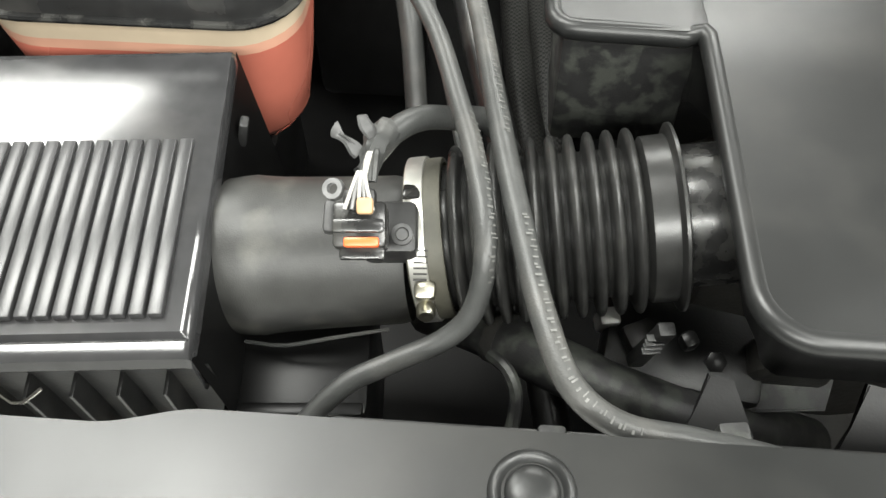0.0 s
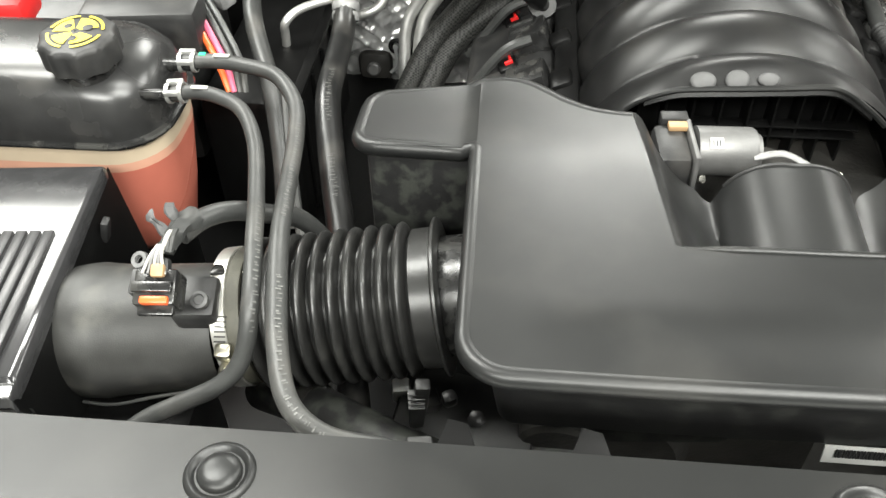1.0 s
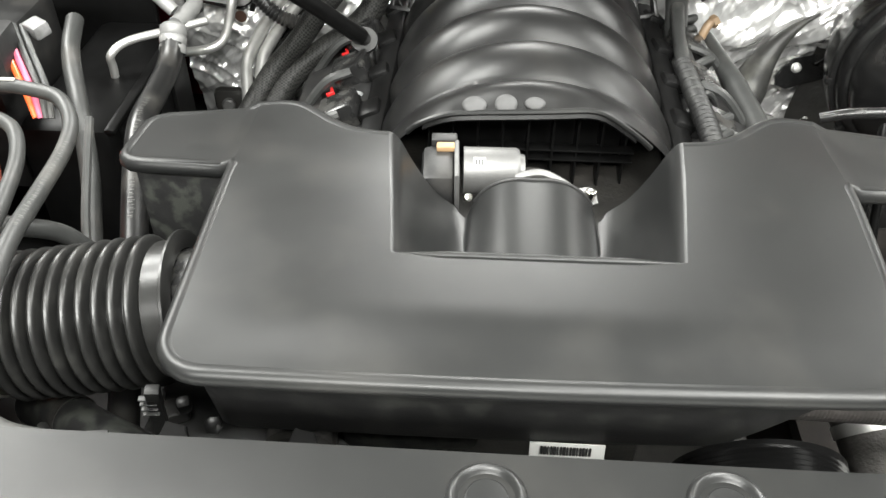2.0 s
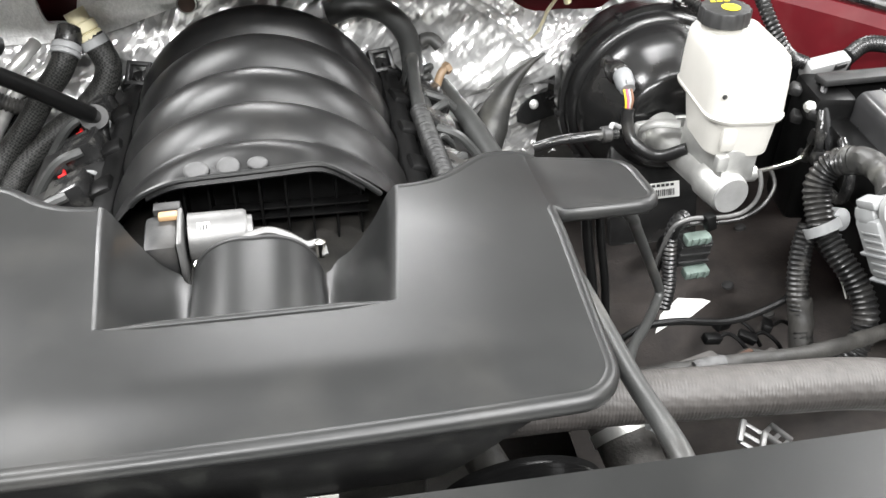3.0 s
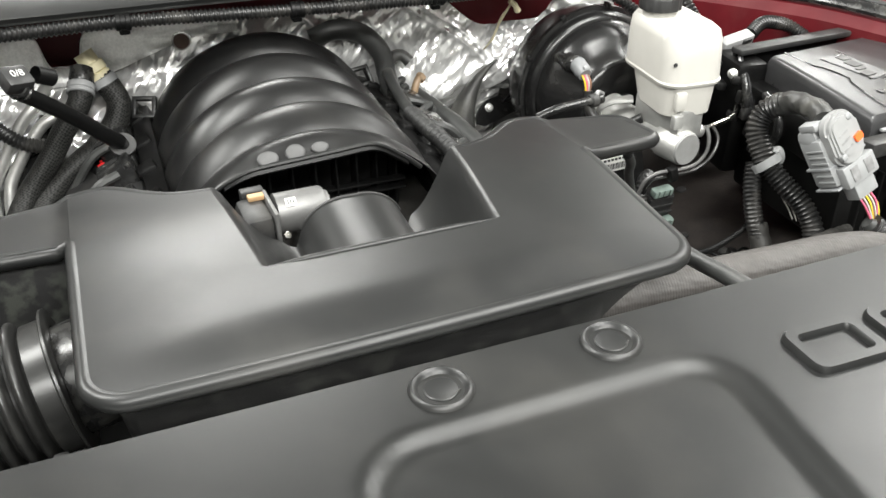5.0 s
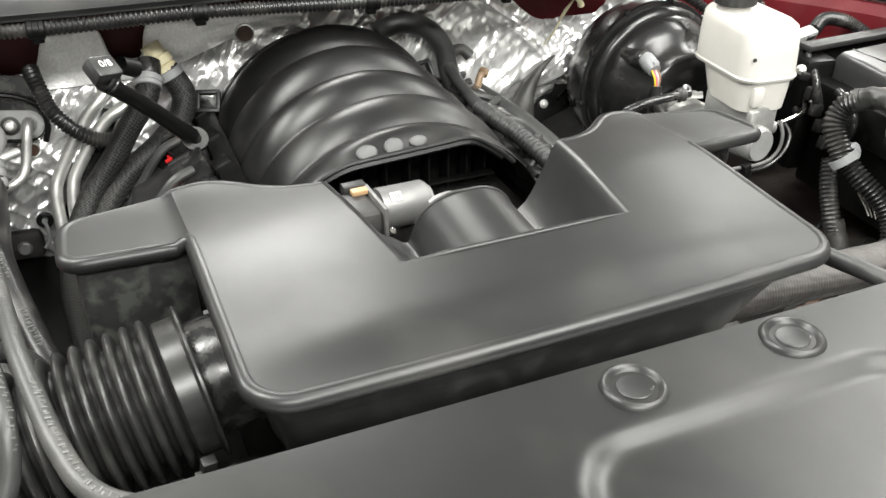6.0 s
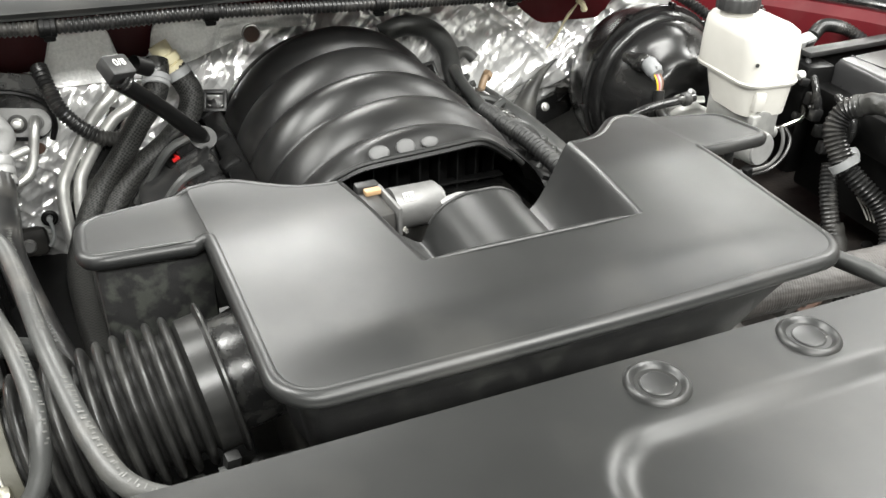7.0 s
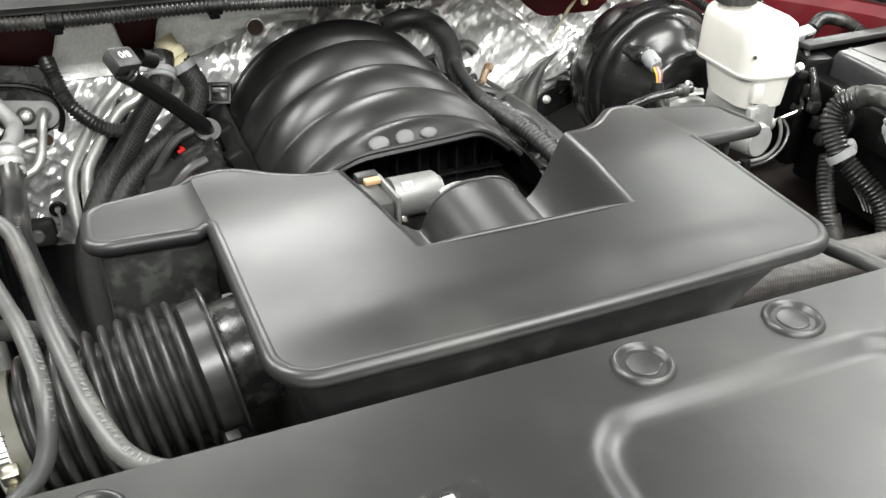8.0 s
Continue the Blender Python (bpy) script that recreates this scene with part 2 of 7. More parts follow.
def braid_material():
    """Black braided sleeve with a fine diagonal weave."""
    m = surface("braided_sleeve", (0.03, 0.03, 0.029), 0.5, specular=0.25, vary=0.2, scale=60, bump=0, spots=0.3, spot_colour=DUST, spot_scale=20)
    nodes, links = m.node_tree.nodes, m.node_tree.links
    at = nodes.new("ShaderNodeTexCoord")
    ck = nodes.new("ShaderNodeTexChecker")
    ck.inputs["Scale"].default_value = 330
    links.new(at.outputs["Object"], ck.inputs["Vector"])
    b = nodes.new("ShaderNodeBump")
    b.inputs["Strength"].default_value, b.inputs["Distance"].default_value = 0.7, 0.002
    ck.inputs["Color1"].default_value, ck.inputs["Color2"].default_value = (0.004, 0.004, 0.004, 1), (0.028, 0.028, 0.026, 1)
    links.new(ck.outputs["Fac"], b.inputs["Height"])
    links.new(ck.outputs["Color"], nodes["Principled BSDF"].inputs["Base Color"])
    links.new(b.outputs["Normal"], nodes["Principled BSDF"].inputs["Normal"])
    return m


def weave_material():
    """Dusty hose cover with a scaly woven relief."""
    m = surface("woven_hose_cover", (0.049, 0.045, 0.042), 0.58, vary=0.16, scale=110, bump=0, spots=0.5, spot_colour=(0.055, 0.046, 0.042), spot_scale=14)
    nodes, links = m.node_tree.nodes, m.node_tree.links
    at = nodes.new("ShaderNodeTexCoord")
    fit_to = nodes.new("ShaderNodeMapping")
    fit_to.inputs["Rotation"].default_value = (0, 0, radians(12))
    fit_to.inputs["Scale"].default_value = (330, 150, 150)
    links.new(at.outputs["Object"], fit_to.inputs["Vector"])
    cells = nodes.new("ShaderNodeTexVoronoi")
    cells.inputs["Scale"].default_value, cells.inputs["Randomness"].default_value = 1.0, 0.2
    links.new(fit_to.outputs["Vector"], cells.inputs["Vector"])
    b = nodes.new("ShaderNodeBump")
    b.invert = True
    b.inputs["Strength"].default_value, b.inputs["Distance"].default_value = 0.5, 0.0018
    links.new(cells.outputs["Distance"], b.inputs["Height"])
    links.new(b.outputs["Normal"], nodes["Principled BSDF"].inputs["Normal"])
    return m


M["weave"] = weave_material()
M["foil"] = foil_material()
M["braid"] = braid_material()

# ---- building tools ----
BASE = {}


def thing(name, at, label, category, group=""):
    """An Empty at the base of a thing that carries its parts."""
    ob = new(name)
    ob.location = at
    ob.empty_display_size = 0.02
    BASE[ob] = Vector(at)
    return tagged(ob, label, category, group)


def part(name, bm, material, parent=None, label="", sharp=38):
    """Links a bmesh, made in world places, as one mesh object under a thing or part (or on its own)."""
    bmesh.ops.recalc_face_normals(bm, faces=bm.faces)
    if parent is not None:
        base = BASE[parent]
    else:
        xs = [v.co for v in bm.verts]
        base = Vector((sum(v.x for v in xs) / len(xs), sum(v.y for v in xs) / len(xs), min(v.z for v in xs)))
    bmesh.ops.translate(bm, verts=bm.verts, vec=-base)
    me = bpy.data.meshes.new(name)
    bm.to_mesh(me)
    bm.free()
    me.materials.append(M[material])
    me.polygons.foreach_set("use_smooth", [True] * len(me.polygons))
    me.set_sharp_from_angle(angle=radians(sharp))
    ob = new(name, me)
    if parent is not None:
        ob.parent = parent
    else:
        ob.location = base
    BASE[ob] = base
    if label:
        ob["label"] = label
    return ob


def single(name, bm, material, label, category, group="", kind="", sharp=38):
    return tagged(part(name, bm, material, None, sharp=sharp), label, category, group, kind)


def box(c, s, bevel=0.003, turn=(0, 0, 0), bm=None, seg=2):
    """A box with rounded edges: centre, size, turn in degrees."""
    bm = bm or bmesh.new()
    m = pose(*c, *turn) @ Matrix.Diagonal((*s, 1))
    got = bmesh.ops.create_cube(bm, size=1, matrix=m)["verts"]
    if bevel:
        edges = list({e for v in got for e in v.link_edges})
        bmesh.ops.bevel(bm, geom=edges, offset=bevel, segments=seg, affect="EDGES", profile=0.5)
    return bm


def aim(at, way):
    """A matrix at a place whose z points along a way."""
    return Matrix.Translation(at) @ Vector(way).to_track_quat("Z", "Y").to_matrix().to_4x4()


def lathe(profile, m, seg=28, bm=None, arc=1.0):
    """Turns a profile of (radius, height) about the z axis of m."""
    bm = bm or bmesh.new()
    rings = []
    n = seg if arc == 1.0 else seg + 1
    for r, h in profile:
        if r < 1e-6:
            rings.append([bm.verts.new(m @ Vector((0, 0, h)))])
        else:
            rings.append([bm.verts.new(m @ Vector((r * math.cos(2 * math.pi * arc * k / seg), r * math.sin(2 * math.pi * arc * k / seg), h))) for k in range(n)])
    for a, b in zip(rings, rings[1:]):
        for k in range(seg):
            j = (k + 1) % n
            if arc != 1.0 and k + 1 > seg:
                continue
            if len(a) == 1 and len(b) == 1:
                continue
            if len(a) == 1:
                bm.faces.new((a[0], b[j], b[k]))
            elif len(b) == 1:
                bm.faces.new((a[k], a[j], b[0]))
            else:
                bm.faces.new((a[k], a[j], b[j], b[k]))
    return bm


def glide(points, step=0.006):
    """Evenly spaced places on a smooth line through the points."""
    p = [Vector(q) for q in points]
    if len(p) == 2:
        dense = [p[0].lerp(p[1], k / 20) for k in range(21)]
    else:
        p = [2 * p[0] - p[1]] + p + [2 * p[-1] - p[-2]]
        dense = []
        for a, b, c, d in zip(p, p[1:], p[2:], p[3:]):
            for k in range(24):
                t = k / 24
                dense.append(0.5 * (2 * b + (c - a) * t + (2 * a - 5 * b + 4 * c - d) * t * t + (3 * b - a - 3 * c + d) * t ** 3))
        dense.append(p[-2])
    far = np.concatenate([[0], np.cumsum([(b - a).length for a, b in zip(dense, dense[1:])])])
    n = max(2, int(far[-1] / step) + 1)
    arr = np.array([v[:] for v in dense])
    want = np.linspace(0, far[-1], n)
    return [Vector([np.interp(w, far, arr[:, k]) for k in range(3)]) for w in want], want


def tube(points, radius, seg=14, step=0.006, ribs=None, bm=None, flat=1.0, cap=True, lumps=0.0):
    """A hose along a smooth line. radius: metres or a function of 0..1; ribs: (pitch, depth)."""
    bm = bm or bmesh.new()
    if ribs:
        step = min(step, ribs[0] / 4)
    line, far = glide(points, step)
    rings, side = [], None
    for k, (c, s) in enumerate(zip(line, far)):
        way = (line[min(k + 1, len(line) - 1)] - line[max(k - 1, 0)]).normalized()
        if side is None:
            side = way.orthogonal().normalized()
        side = (side - way * side.dot(way)).normalized()
        up = way.cross(side)
        r = radius(s / far[-1]) if callable(radius) else radius
        if ribs:
            r += ribs[1] * (0.5 + 0.5 * math.cos(2 * math.pi * s / ribs[0]))
        ring = []
        for j in range(seg):
            a = 2 * math.pi * j / seg
            q = c + side * (r * math.cos(a)) + up * (r * flat * math.sin(a))
            if lumps:
                q += (q - c).normalized() * lumps * noise.noise(q * 70)
            ring.append(bm.verts.new(q))
        rings.append(ring)
    for a, b in zip(rings, rings[1:]):
        for j in range(seg):
            bm.faces.new((a[j], a[(j + 1) % seg], b[(j + 1) % seg], b[j]))
    if cap:
        bm.faces.new(rings[0])
        bm.faces.new(rings[-1])
    return bm


def sheet(rows, bm=None, close=False):
    """A skin over rows of places."""
    bm = bm or bmesh.new()
    v = [[bm.verts.new(p) for p in row] for row in rows]
    for a, b in zip(v, v[1:]):
        for k in range(len(a) - (0 if close else 1)):
            j = (k + 1) % len(a)
            bm.faces.new((a[k], a[j], b[j], b[k]))
    return bm


def plate(outline, m, thick, bevel=0.0, bm=None):
    """A flat outline (x, y) given thickness along the z of m."""
    bm = bm or bmesh.new()
    low = [bm.verts.new(m @ Vector((x, y, 0))) for x, y in outline]
    top = [bm.verts.new(m @ Vector((x, y, thick))) for x, y in outline]
    n = len(outline)
    faces = [bm.faces.new(top), bm.faces.new(low[::-1])]
    for k in range(n):
        faces.append(bm.faces.new((low[k], low[(k + 1) % n], top[(k + 1) % n], top[k])))
    if bevel:
        bmesh.ops.bevel(bm, geom=list(faces[0].edges), offset=bevel, segments=2, affect="EDGES")
    return bm


def rounded(w, h, r, n=5):
    """Outline of a rounded rectangle about the origin."""
    out = []
    for cx, cy, a0 in ((w / 2 - r, h / 2 - r, 0), (-w / 2 + r, h / 2 - r, 90), (-w / 2 + r, -h / 2 + r, 180), (w / 2 - r, -h / 2 + r, 270)):
        for k in range(n + 1):
            a = radians(a0 + 90 * k / n)
            out.append((cx + r * math.cos(a), cy + r * math.sin(a)))
    return out


def ease(xs, ys):
    """A smooth curve through (x, y) pairs, as a function."""
    pts, _ = glide([(x, y, 0) for x, y in zip(xs, ys)], 0.002)
    px, py = [p.x for p in pts], [p.y for p in pts]
    return lambda x: float(np.interp(x, px, py))


def step01(a, b, x):
    t = min(1, max(0, (x - a) / (b - a)))
    return t * t * (3 - 2 * t)


# ---- workshop shell ----
single("floor", box((0.3, 1, -0.05), (11, 13, 0.1), 0), "floor", "sealed grey concrete workshop floor", "floor", kind="structure")
single("ceiling", box((0.3, 1, 3.45), (11, 13, 0.1), 0), "ceiling", "grey workshop ceiling", "ceiling", kind="structure")
for nm, c, s in (("wall_north", (0.3, 7.45, 1.7), (11, 0.1, 3.4)), ("wall_south", (0.3, -5.45, 1.7), (11, 0.1, 3.4)),
                 ("wall_west", (-5.15, 1, 1.7), (0.1, 12.8, 3.4)), ("wall_east", (5.75, 1, 1.7), (0.1, 12.8, 3.4))):
    single(nm, box(c, s, 0), "wall", "plain white workshop wall", "wall", kind="structure")

# ---- engine bay shell ----


def slope_y(z):
    """The firewall leans back above its waist and again towards its foot."""
    return 0.829 + 0.20 * (z - 0.88) if z > 0.88 else min(0.878, 0.829 + 0.35 * (0.88 - z))


def firewall():
    single("firewall", sheet([[(x, slope_y(z) + 0.055, z) for x in np.linspace(-1.0, 1.0, 21)] for z in np.linspace(0.5, 1.14, 12)]), "red",
           "dark red painted steel firewall behind the foil blanket", "firewall", kind="structure")
    # a separate dark sheet laid over the red firewall behind the booster
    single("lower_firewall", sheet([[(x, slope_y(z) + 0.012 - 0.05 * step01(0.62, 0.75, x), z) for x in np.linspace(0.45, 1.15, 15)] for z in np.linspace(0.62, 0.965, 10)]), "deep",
           "dark lower firewall panel behind the brake booster", "firewall panel", kind="structure")


def foil_top(x):
    """Upper edge of the foil blanket, with two bays that leave the red paint bare."""
    z = 1.058 + 0.011 * step01(0.0, 0.2, x)
    z -= 0.050 * step01(-0.374, -0.401, x) if x < -0.34 else 0
    z -= 0.046 * step01(-0.307, -0.291, x) * step01(-0.236, -0.254, x)
    z -= 0.074 * step01(0.30, 0.42, x) * step01(0.614, 0.512, x)
    return z


def foil_blanket():
    rows = []
    nx, nz = 560, 150

    def fold(x, z, turn, wide, long, seed):
        """Sharp ridges that run along one way, broken at random."""
        c, w = math.cos(radians(turn)), math.sin(radians(turn))
        u, v = x * c + z * w, z * c - x * w
        v += 0.012 * noise.noise(Vector((u * 14, v * 14, seed + 3)))
        return (1 - abs(noise.noise(Vector((u / long, v / wide, seed))))) ** 3

    for j in range(nz + 1):
        row = []
        for i in range(nx + 1):
            x = -0.53 + 1.20 * i / nx
            top = foil_top(x)
            z = 0.67 + (top - 0.67) * (j / nz)
            bow = 0.018 * noise.noise(Vector((x * 8, z * 8, 1.7))) + 0.008 * abs(noise.noise(Vector((x * 10 + z * 12, z * 22 - x * 15, 5.1)))) 
            bow += 0.0085 * fold(x, z, -38, 0.030, 0.40, 2.3) + 0.0045 * fold(x, z, 30, 0.024, 0.26, 7.9) + 0.0022 * fold(x, z, -58, 0.016, 0.22, 4.4)
            flat = 1 - 0.85 * step01(0.97, 0.995, z) * step01(0.1, -0.1, x)
            lie = slope_y(z)
            lie += 0.030 * step01(0.25, 0.35, x) * step01(0.90, 0.85, z)
            row.append((x, lie - bow * flat, z))
        rows.append(row)
    bm = sheet(rows)
    t = thing("insulation_blanket", (0, 0.85, 0.5), "crinkled silver foil heat blanket on the firewall", "insulation")
    part("blanket", bm, "foil", t, sharp=60)
    # flat woven foil along the upper edge, with a pale sewn border
    rows, border = [], []
    for i in range(201):
        x = -0.53 + 0.52 * i / 200
        top, low = foil_top(x), 0.985 + 0.05 * step01(-0.28, -0.05, x)
        low = min(low, top - 0.006)
        rows.append([(x, slope_y(low + (top - low) * k / 6) - 0.0105 - 0.0035 * noise.noise(Vector((x * 30, k * 0.7, 3.3))), low + (top - low) * k / 6) for k in range(7)])
        border.append(rows[-1][-1])
    part("edge_band", sheet(rows), "foil_edge", t, "flat woven foil edge", sharp=60)
    part("sewn_border", tube(border[::3], 0.0016, 6, 0.004), "foil_edge", t)
    for hx, hz, hr in ((-0.098, 1.031, 0.0130), (-0.426, 0.905, 0.0100)):
        m = aim((hx, slope_y(hz) - 0.0145, hz), (0, -1, 0.1))
        e = part("eyelet", lathe([(hr + 0.0025, -0.006), (hr + 0.0015, 0.0005), (hr, 0.0008), (hr - 0.001, -0.001)], m, 24), "foil", t, "foil-edged hole")
        # brown disc: the red paint behind, with the hole's shade in the colour
        part("hole", lathe([(hr, -0.001), (0, -0.0012)], m, 24), "rust", e, "red paint in the hole, its shade put into a red-brown disc")


def cowl():
    t = thing("windscreen_cowl", (-0.1, 0.7, 1.1), "dark grey cowl panel with a pale lip below the windscreen", "cowl")
    rows = []
    for y, z in ((0.700, 1.128), (0.684, 1.130), (0.682, 1.136), (0.688, 1.140), (0.72, 1.150), (0.80, 1.172), (1.0, 1.20), (1.3, 1.22)):
        rows.append([(x, y + 0.10 * max(0, abs(x) - 0.2) ** 2, z - 0.012 * max(0, x + 0.1)) for x in np.linspace(-0.9, 0.42, 40)])
    part("panel", sheet(rows), "cover", t)
    part("seal", tube([(x, 0.688 + 0.10 * max(0, abs(x) - 0.2) ** 2, 1.130 - 0.012 * max(0, x + 0.1)) for x in np.linspace(-0.9, 0.42, 12)], 0.004, 8, 0.02), "rubber", t)
    # red channel behind the loom
    single("cowl_channel", sheet([[(x, y, z) for x in np.linspace(-0.95, 0.60, 30)] for y, z in ((0.70, 1.122), (0.73, 1.10), (0.79, 1.085), (0.84, 1.09), (0.86, 1.2))]), "red",
           "dark red painted channel under the cowl", "cowl channel", kind="structure")


def bay_sides():
    # right inner fender, with the gap beside the wheel liner
    single("inner_fender", sheet([[(0.98 + 0.05 * math.sin(y * 2) - 0.10 * max(0, z - 0.7), y, z) for y in np.linspace(-0.3, 1.0, 26)] for z in np.linspace(0.35, 1.0, 14)]), "paint",
           "black painted inner fender wall with dust", "inner fender", kind="structure")
    single("inner_fender", sheet([[(-1.0, y, z) for y in np.linspace(-0.3, 1.0, 8)] for z in np.linspace(0.35, 1.1, 8)]), "paint",
           "black painted inner fender wall behind the air box", "inner fender", kind="structure")
    rail = [(0.62, 1.00), (0.73, 0.87), (0.82, 0.765), (0.90, 0.655), (0.942, 0.575), (0.982, 0.43), (1.0, 0.25), (1.0, 0.0), (1.0, -0.3)]
    line, _ = glide([(x, y, 1.03) for x, y in rail], 0.02)
    rows = []
    for dx, z in ((-0.004, 0.80), (-0.003, 0.90), (-0.002, 0.985), (0.0, 1.012), (0.012, 1.028), (0.04, 1.035), (0.07, 1.03), (0.13, 1.05), (0.3, 1.09), (0.34, 1.07)):
        row = []
        for k, p in enumerate(line):
            w = (line[min(k + 1, len(line) - 1)] - line[max(0, k - 1)]).normalized()
            n = Vector((-w.y, w.x, 0))
            row.append((p.x + n.x * dx, p.y + n.y * dx, z))
        rows.append(row)
    f = thing("fender", (1.0, 0.3, 0.80), "dark red painted fender edge with a rolled inner lip", "fender")
    part("inner_wall", sheet(rows[:4]), "red", f)
    part("rolled_lip", sheet(rows[3:7]), "red", f)
    part("outer_skin", sheet(rows[6:]), "red", f)
    # extra tube: the weatherstrip's highlight line built as a shape
    single("fender_seal", tube([(x + 0.046, y + 0.022, 1.046) for x, y in rail], 0.005, 8, 0.02), "cover", "thin grey tube added for the highlight line along the fender weatherstrip", "weatherstrip")
    single("fender_seal", tube([(x + 0.018, y + 0.010, 1.042) for x, y in rail], 0.011, 10, 0.02, flat=0.7), "gloss", "black rubber weatherstrip along the fender", "weatherstrip")
    # undertray far below
    single("subframe", box((-0.15, 0.35, 0.42), (1.3, 1.2, 0.05), 0.01), "deep", "dirty dark steel subframe under the engine", "subframe")


def engine_block():
    t = thing("engine_block", (0, 0.55, 0.45), "dark dusty engine block and valve covers", "engine")
    part("block", box((0, 0.56, 0.68), (0.34, 0.52, 0.46), 0.02), "deep", t)
    for s in (-1, 1):
        part("valve_cover", box((s * 0.235, 0.58, 0.86), (0.13, 0.50, 0.09), 0.02, (0, s * 25, 0)), "black", t)
        for k in range(4):
            y = 0.42 + 0.105 * k
            part("ignition_coil", box((s * 0.225, y, 0.925), (0.05, 0.045, 0.035), 0.005, (0, s * 25, 0)), "gloss", t)
            part("spark_lead", tube([(s * 0.225, y - 0.02, 0.935), (s * 0.26, y - 0.03, 0.92), (s * 0.31, y - 0.03, 0.85)], 0.0065, 8), "rubber", t)


# ---- intake resonator cover ----
W, TOP = 0.262, 1.05
yback = ease((0.10, 0.112, 0.13, 0.155, 0.18, 0.20, 0.217, 0.232, 0.25, 0.275), (0.284, 0.286, 0.289, 0.297, 0.312, 0.330, 0.346, 0.354, 0.356, 0.355))


def yfront(u):
    r, a = 0.032, abs(u)
    lift = 0.004 * (a / W) ** 2
    return lift if a <= W - r else lift + r - math.sqrt(max(0, r * r - (a - W + r) ** 2))


def crown(x, y):
    a = min(1, abs(x) / 0.27)
    return TOP + 0.009 * (1 - a ** 3) * step01(0.0, 0.06, y) - 0.012 * step01(0.20, 0.36, y) * (0.3 + 0.7 * a)


def widen(u, y):
    return u * (1 + 0.024 * y / 0.235)


def flare(u, y):
    """The recess opens wider towards the rear; the shell beside it gives way."""
    back = min(1.0, max(0.0, (y - 0.115) / 0.17))
    a = abs(u)
    out = 0.018 * back * (a / 0.112 if a < 0.112 else step01(0.215, 0.112, a))
    return math.copysign(a + out, u)


def resonator():
    t = thing("intake_resonator", (0, 0.15, 0.94), "matte dark grey plastic air intake resonator over the engine front", "engine cover")
    us = sorted(set([round(s * v, 5) for v in list(np.linspace(0, 0.108, 13)) + [0.112] + list(np.linspace(0.12, 0.225, 16)) + list(W - 0.032 * (1 - np.sin(np.linspace(0.1, math.pi / 2, 9)))) for s in (-1, 1)]))
    n1, n2 = 14, 20
    bm = bmesh.new()
    cols = []
    for u in us:
        a, col = abs(u), []
        f = yfront(u)
        for k in range(n1 + 1):
            y = f + (0.115 - f) * k / n1
            x = widen(u, y)
            col.append(bm.verts.new((x, y, crown(x, y))))
        if a >= 0.112 - 1e-6:
            b = yback(a)
            for k in range(1, n2 + 1):
                y = 0.115 + (b - 0.115) * k / n2
                x = widen(flare(u, y), y)
                col.append(bm.verts.new((x, y, crown(x, y))))
        cols.append(col)
    for a, b in zip(cols, cols[1:]):
        for k in range(min(len(a), len(b)) - 1):
            bm.faces.new((a[k], b[k], b[k + 1], a[k + 1]))
    part("top_shell", bm, "cover", t, sharp=50)
    # rim and skirt
    right = [(widen(u, yfront(u)), yfront(u)) for u in us if u >= 0]
    right += [(widen(W, y), y) for y in np.linspace(0.045, 0.225, 10)] + [(0.2682, 0.233)]
    tab = [(0.272, 0.2395), (0.282, 0.2405)] + [(x, 0.241 + 0.04 * (x - 0.282)) for x in np.linspace(0.30, 0.355, 4)]
    tab += [(0.366, 0.2455), (0.3725, 0.251), (0.376, 0.259)] + [(0.3765, y) for y in np.linspace(0.27, 0.31, 4)]
    tab += [(0.375, 0.321), (0.370, 0.330), (0.360, 0.336)] + [(x, 0.336 + 0.19 * (0.36 - x)) for x in np.linspace(0.345, 0.285, 5)]
    back = [(widen(flare(u, yback(u)), yback(u)), yback(u)) for u in reversed(us) if 0.112 <= u <= 0.262]
    half = right + tab + back
    loop = [(-x, y) for x, y in reversed(half)] + half[1:]
    skirt(loop, t)
    # tabs
    for s in (-1, 1):
        rows = []
        for k in range(13):
            x = 0.267 + (0.3765 - 0.267) * k / 12
            r = 0.014
            lo = 0.2385 + 0.04 * (x - 0.27) + (r - math.sqrt(max(0, r * r - max(0, x - 0.3765 + r) ** 2)))
            hi = 0.336 + 0.19 * max(0, 0.36 - x) - 0.008 * step01(0.355, 0.3765, x) * 2
            rows.append([(s * x, lo + (hi - lo) * j / 8, crown(0.27, lo + (hi - lo) * j / 8) - 0.0035 * step01(0.266, 0.280, x) - 0.002 * k / 12) for j in range(9)])
        part("tab", sheet(rows), "cover", t)
        if s < 0:
            part("tab_box", box((s * 0.318, 0.292, 0.970), (0.102, 0.083, 0.118), 0.006), "cover_side", t, "dust-stained black plastic box")
    recess(t)
    for child in t.children:
        for v in child.data.vertices:
            x, y = v.co.x, v.co.y + 0.15
            ahead = step01(0.20, 0.02, y)
            v.co.y += ahead * (-0.005 + 0.005 * max(-1.0, min(1.0, x / W)))
            if x > 0:
                v.co.x -= 0.006 * min(1.0, x / W) * step01(0.235, 0.03, y)
    # paper label on the front skirt
    lab = part("label", box((0.026, 0.0130, 0.955), (0.056, 0.0015, 0.017), 0.0003, (-10, 0, 0)), "white", t, "white barcode sticker")
    for k in range(16):
        w = (0.0014, 0.0022, 0.001)[k % 3]
        part("bar", box((0.007 + 0.0024 * k, 0.0118, 0.9575), (w, 0.001, 0.0075), 0, (-10, 0, 0)), "ink", lab)
    return t


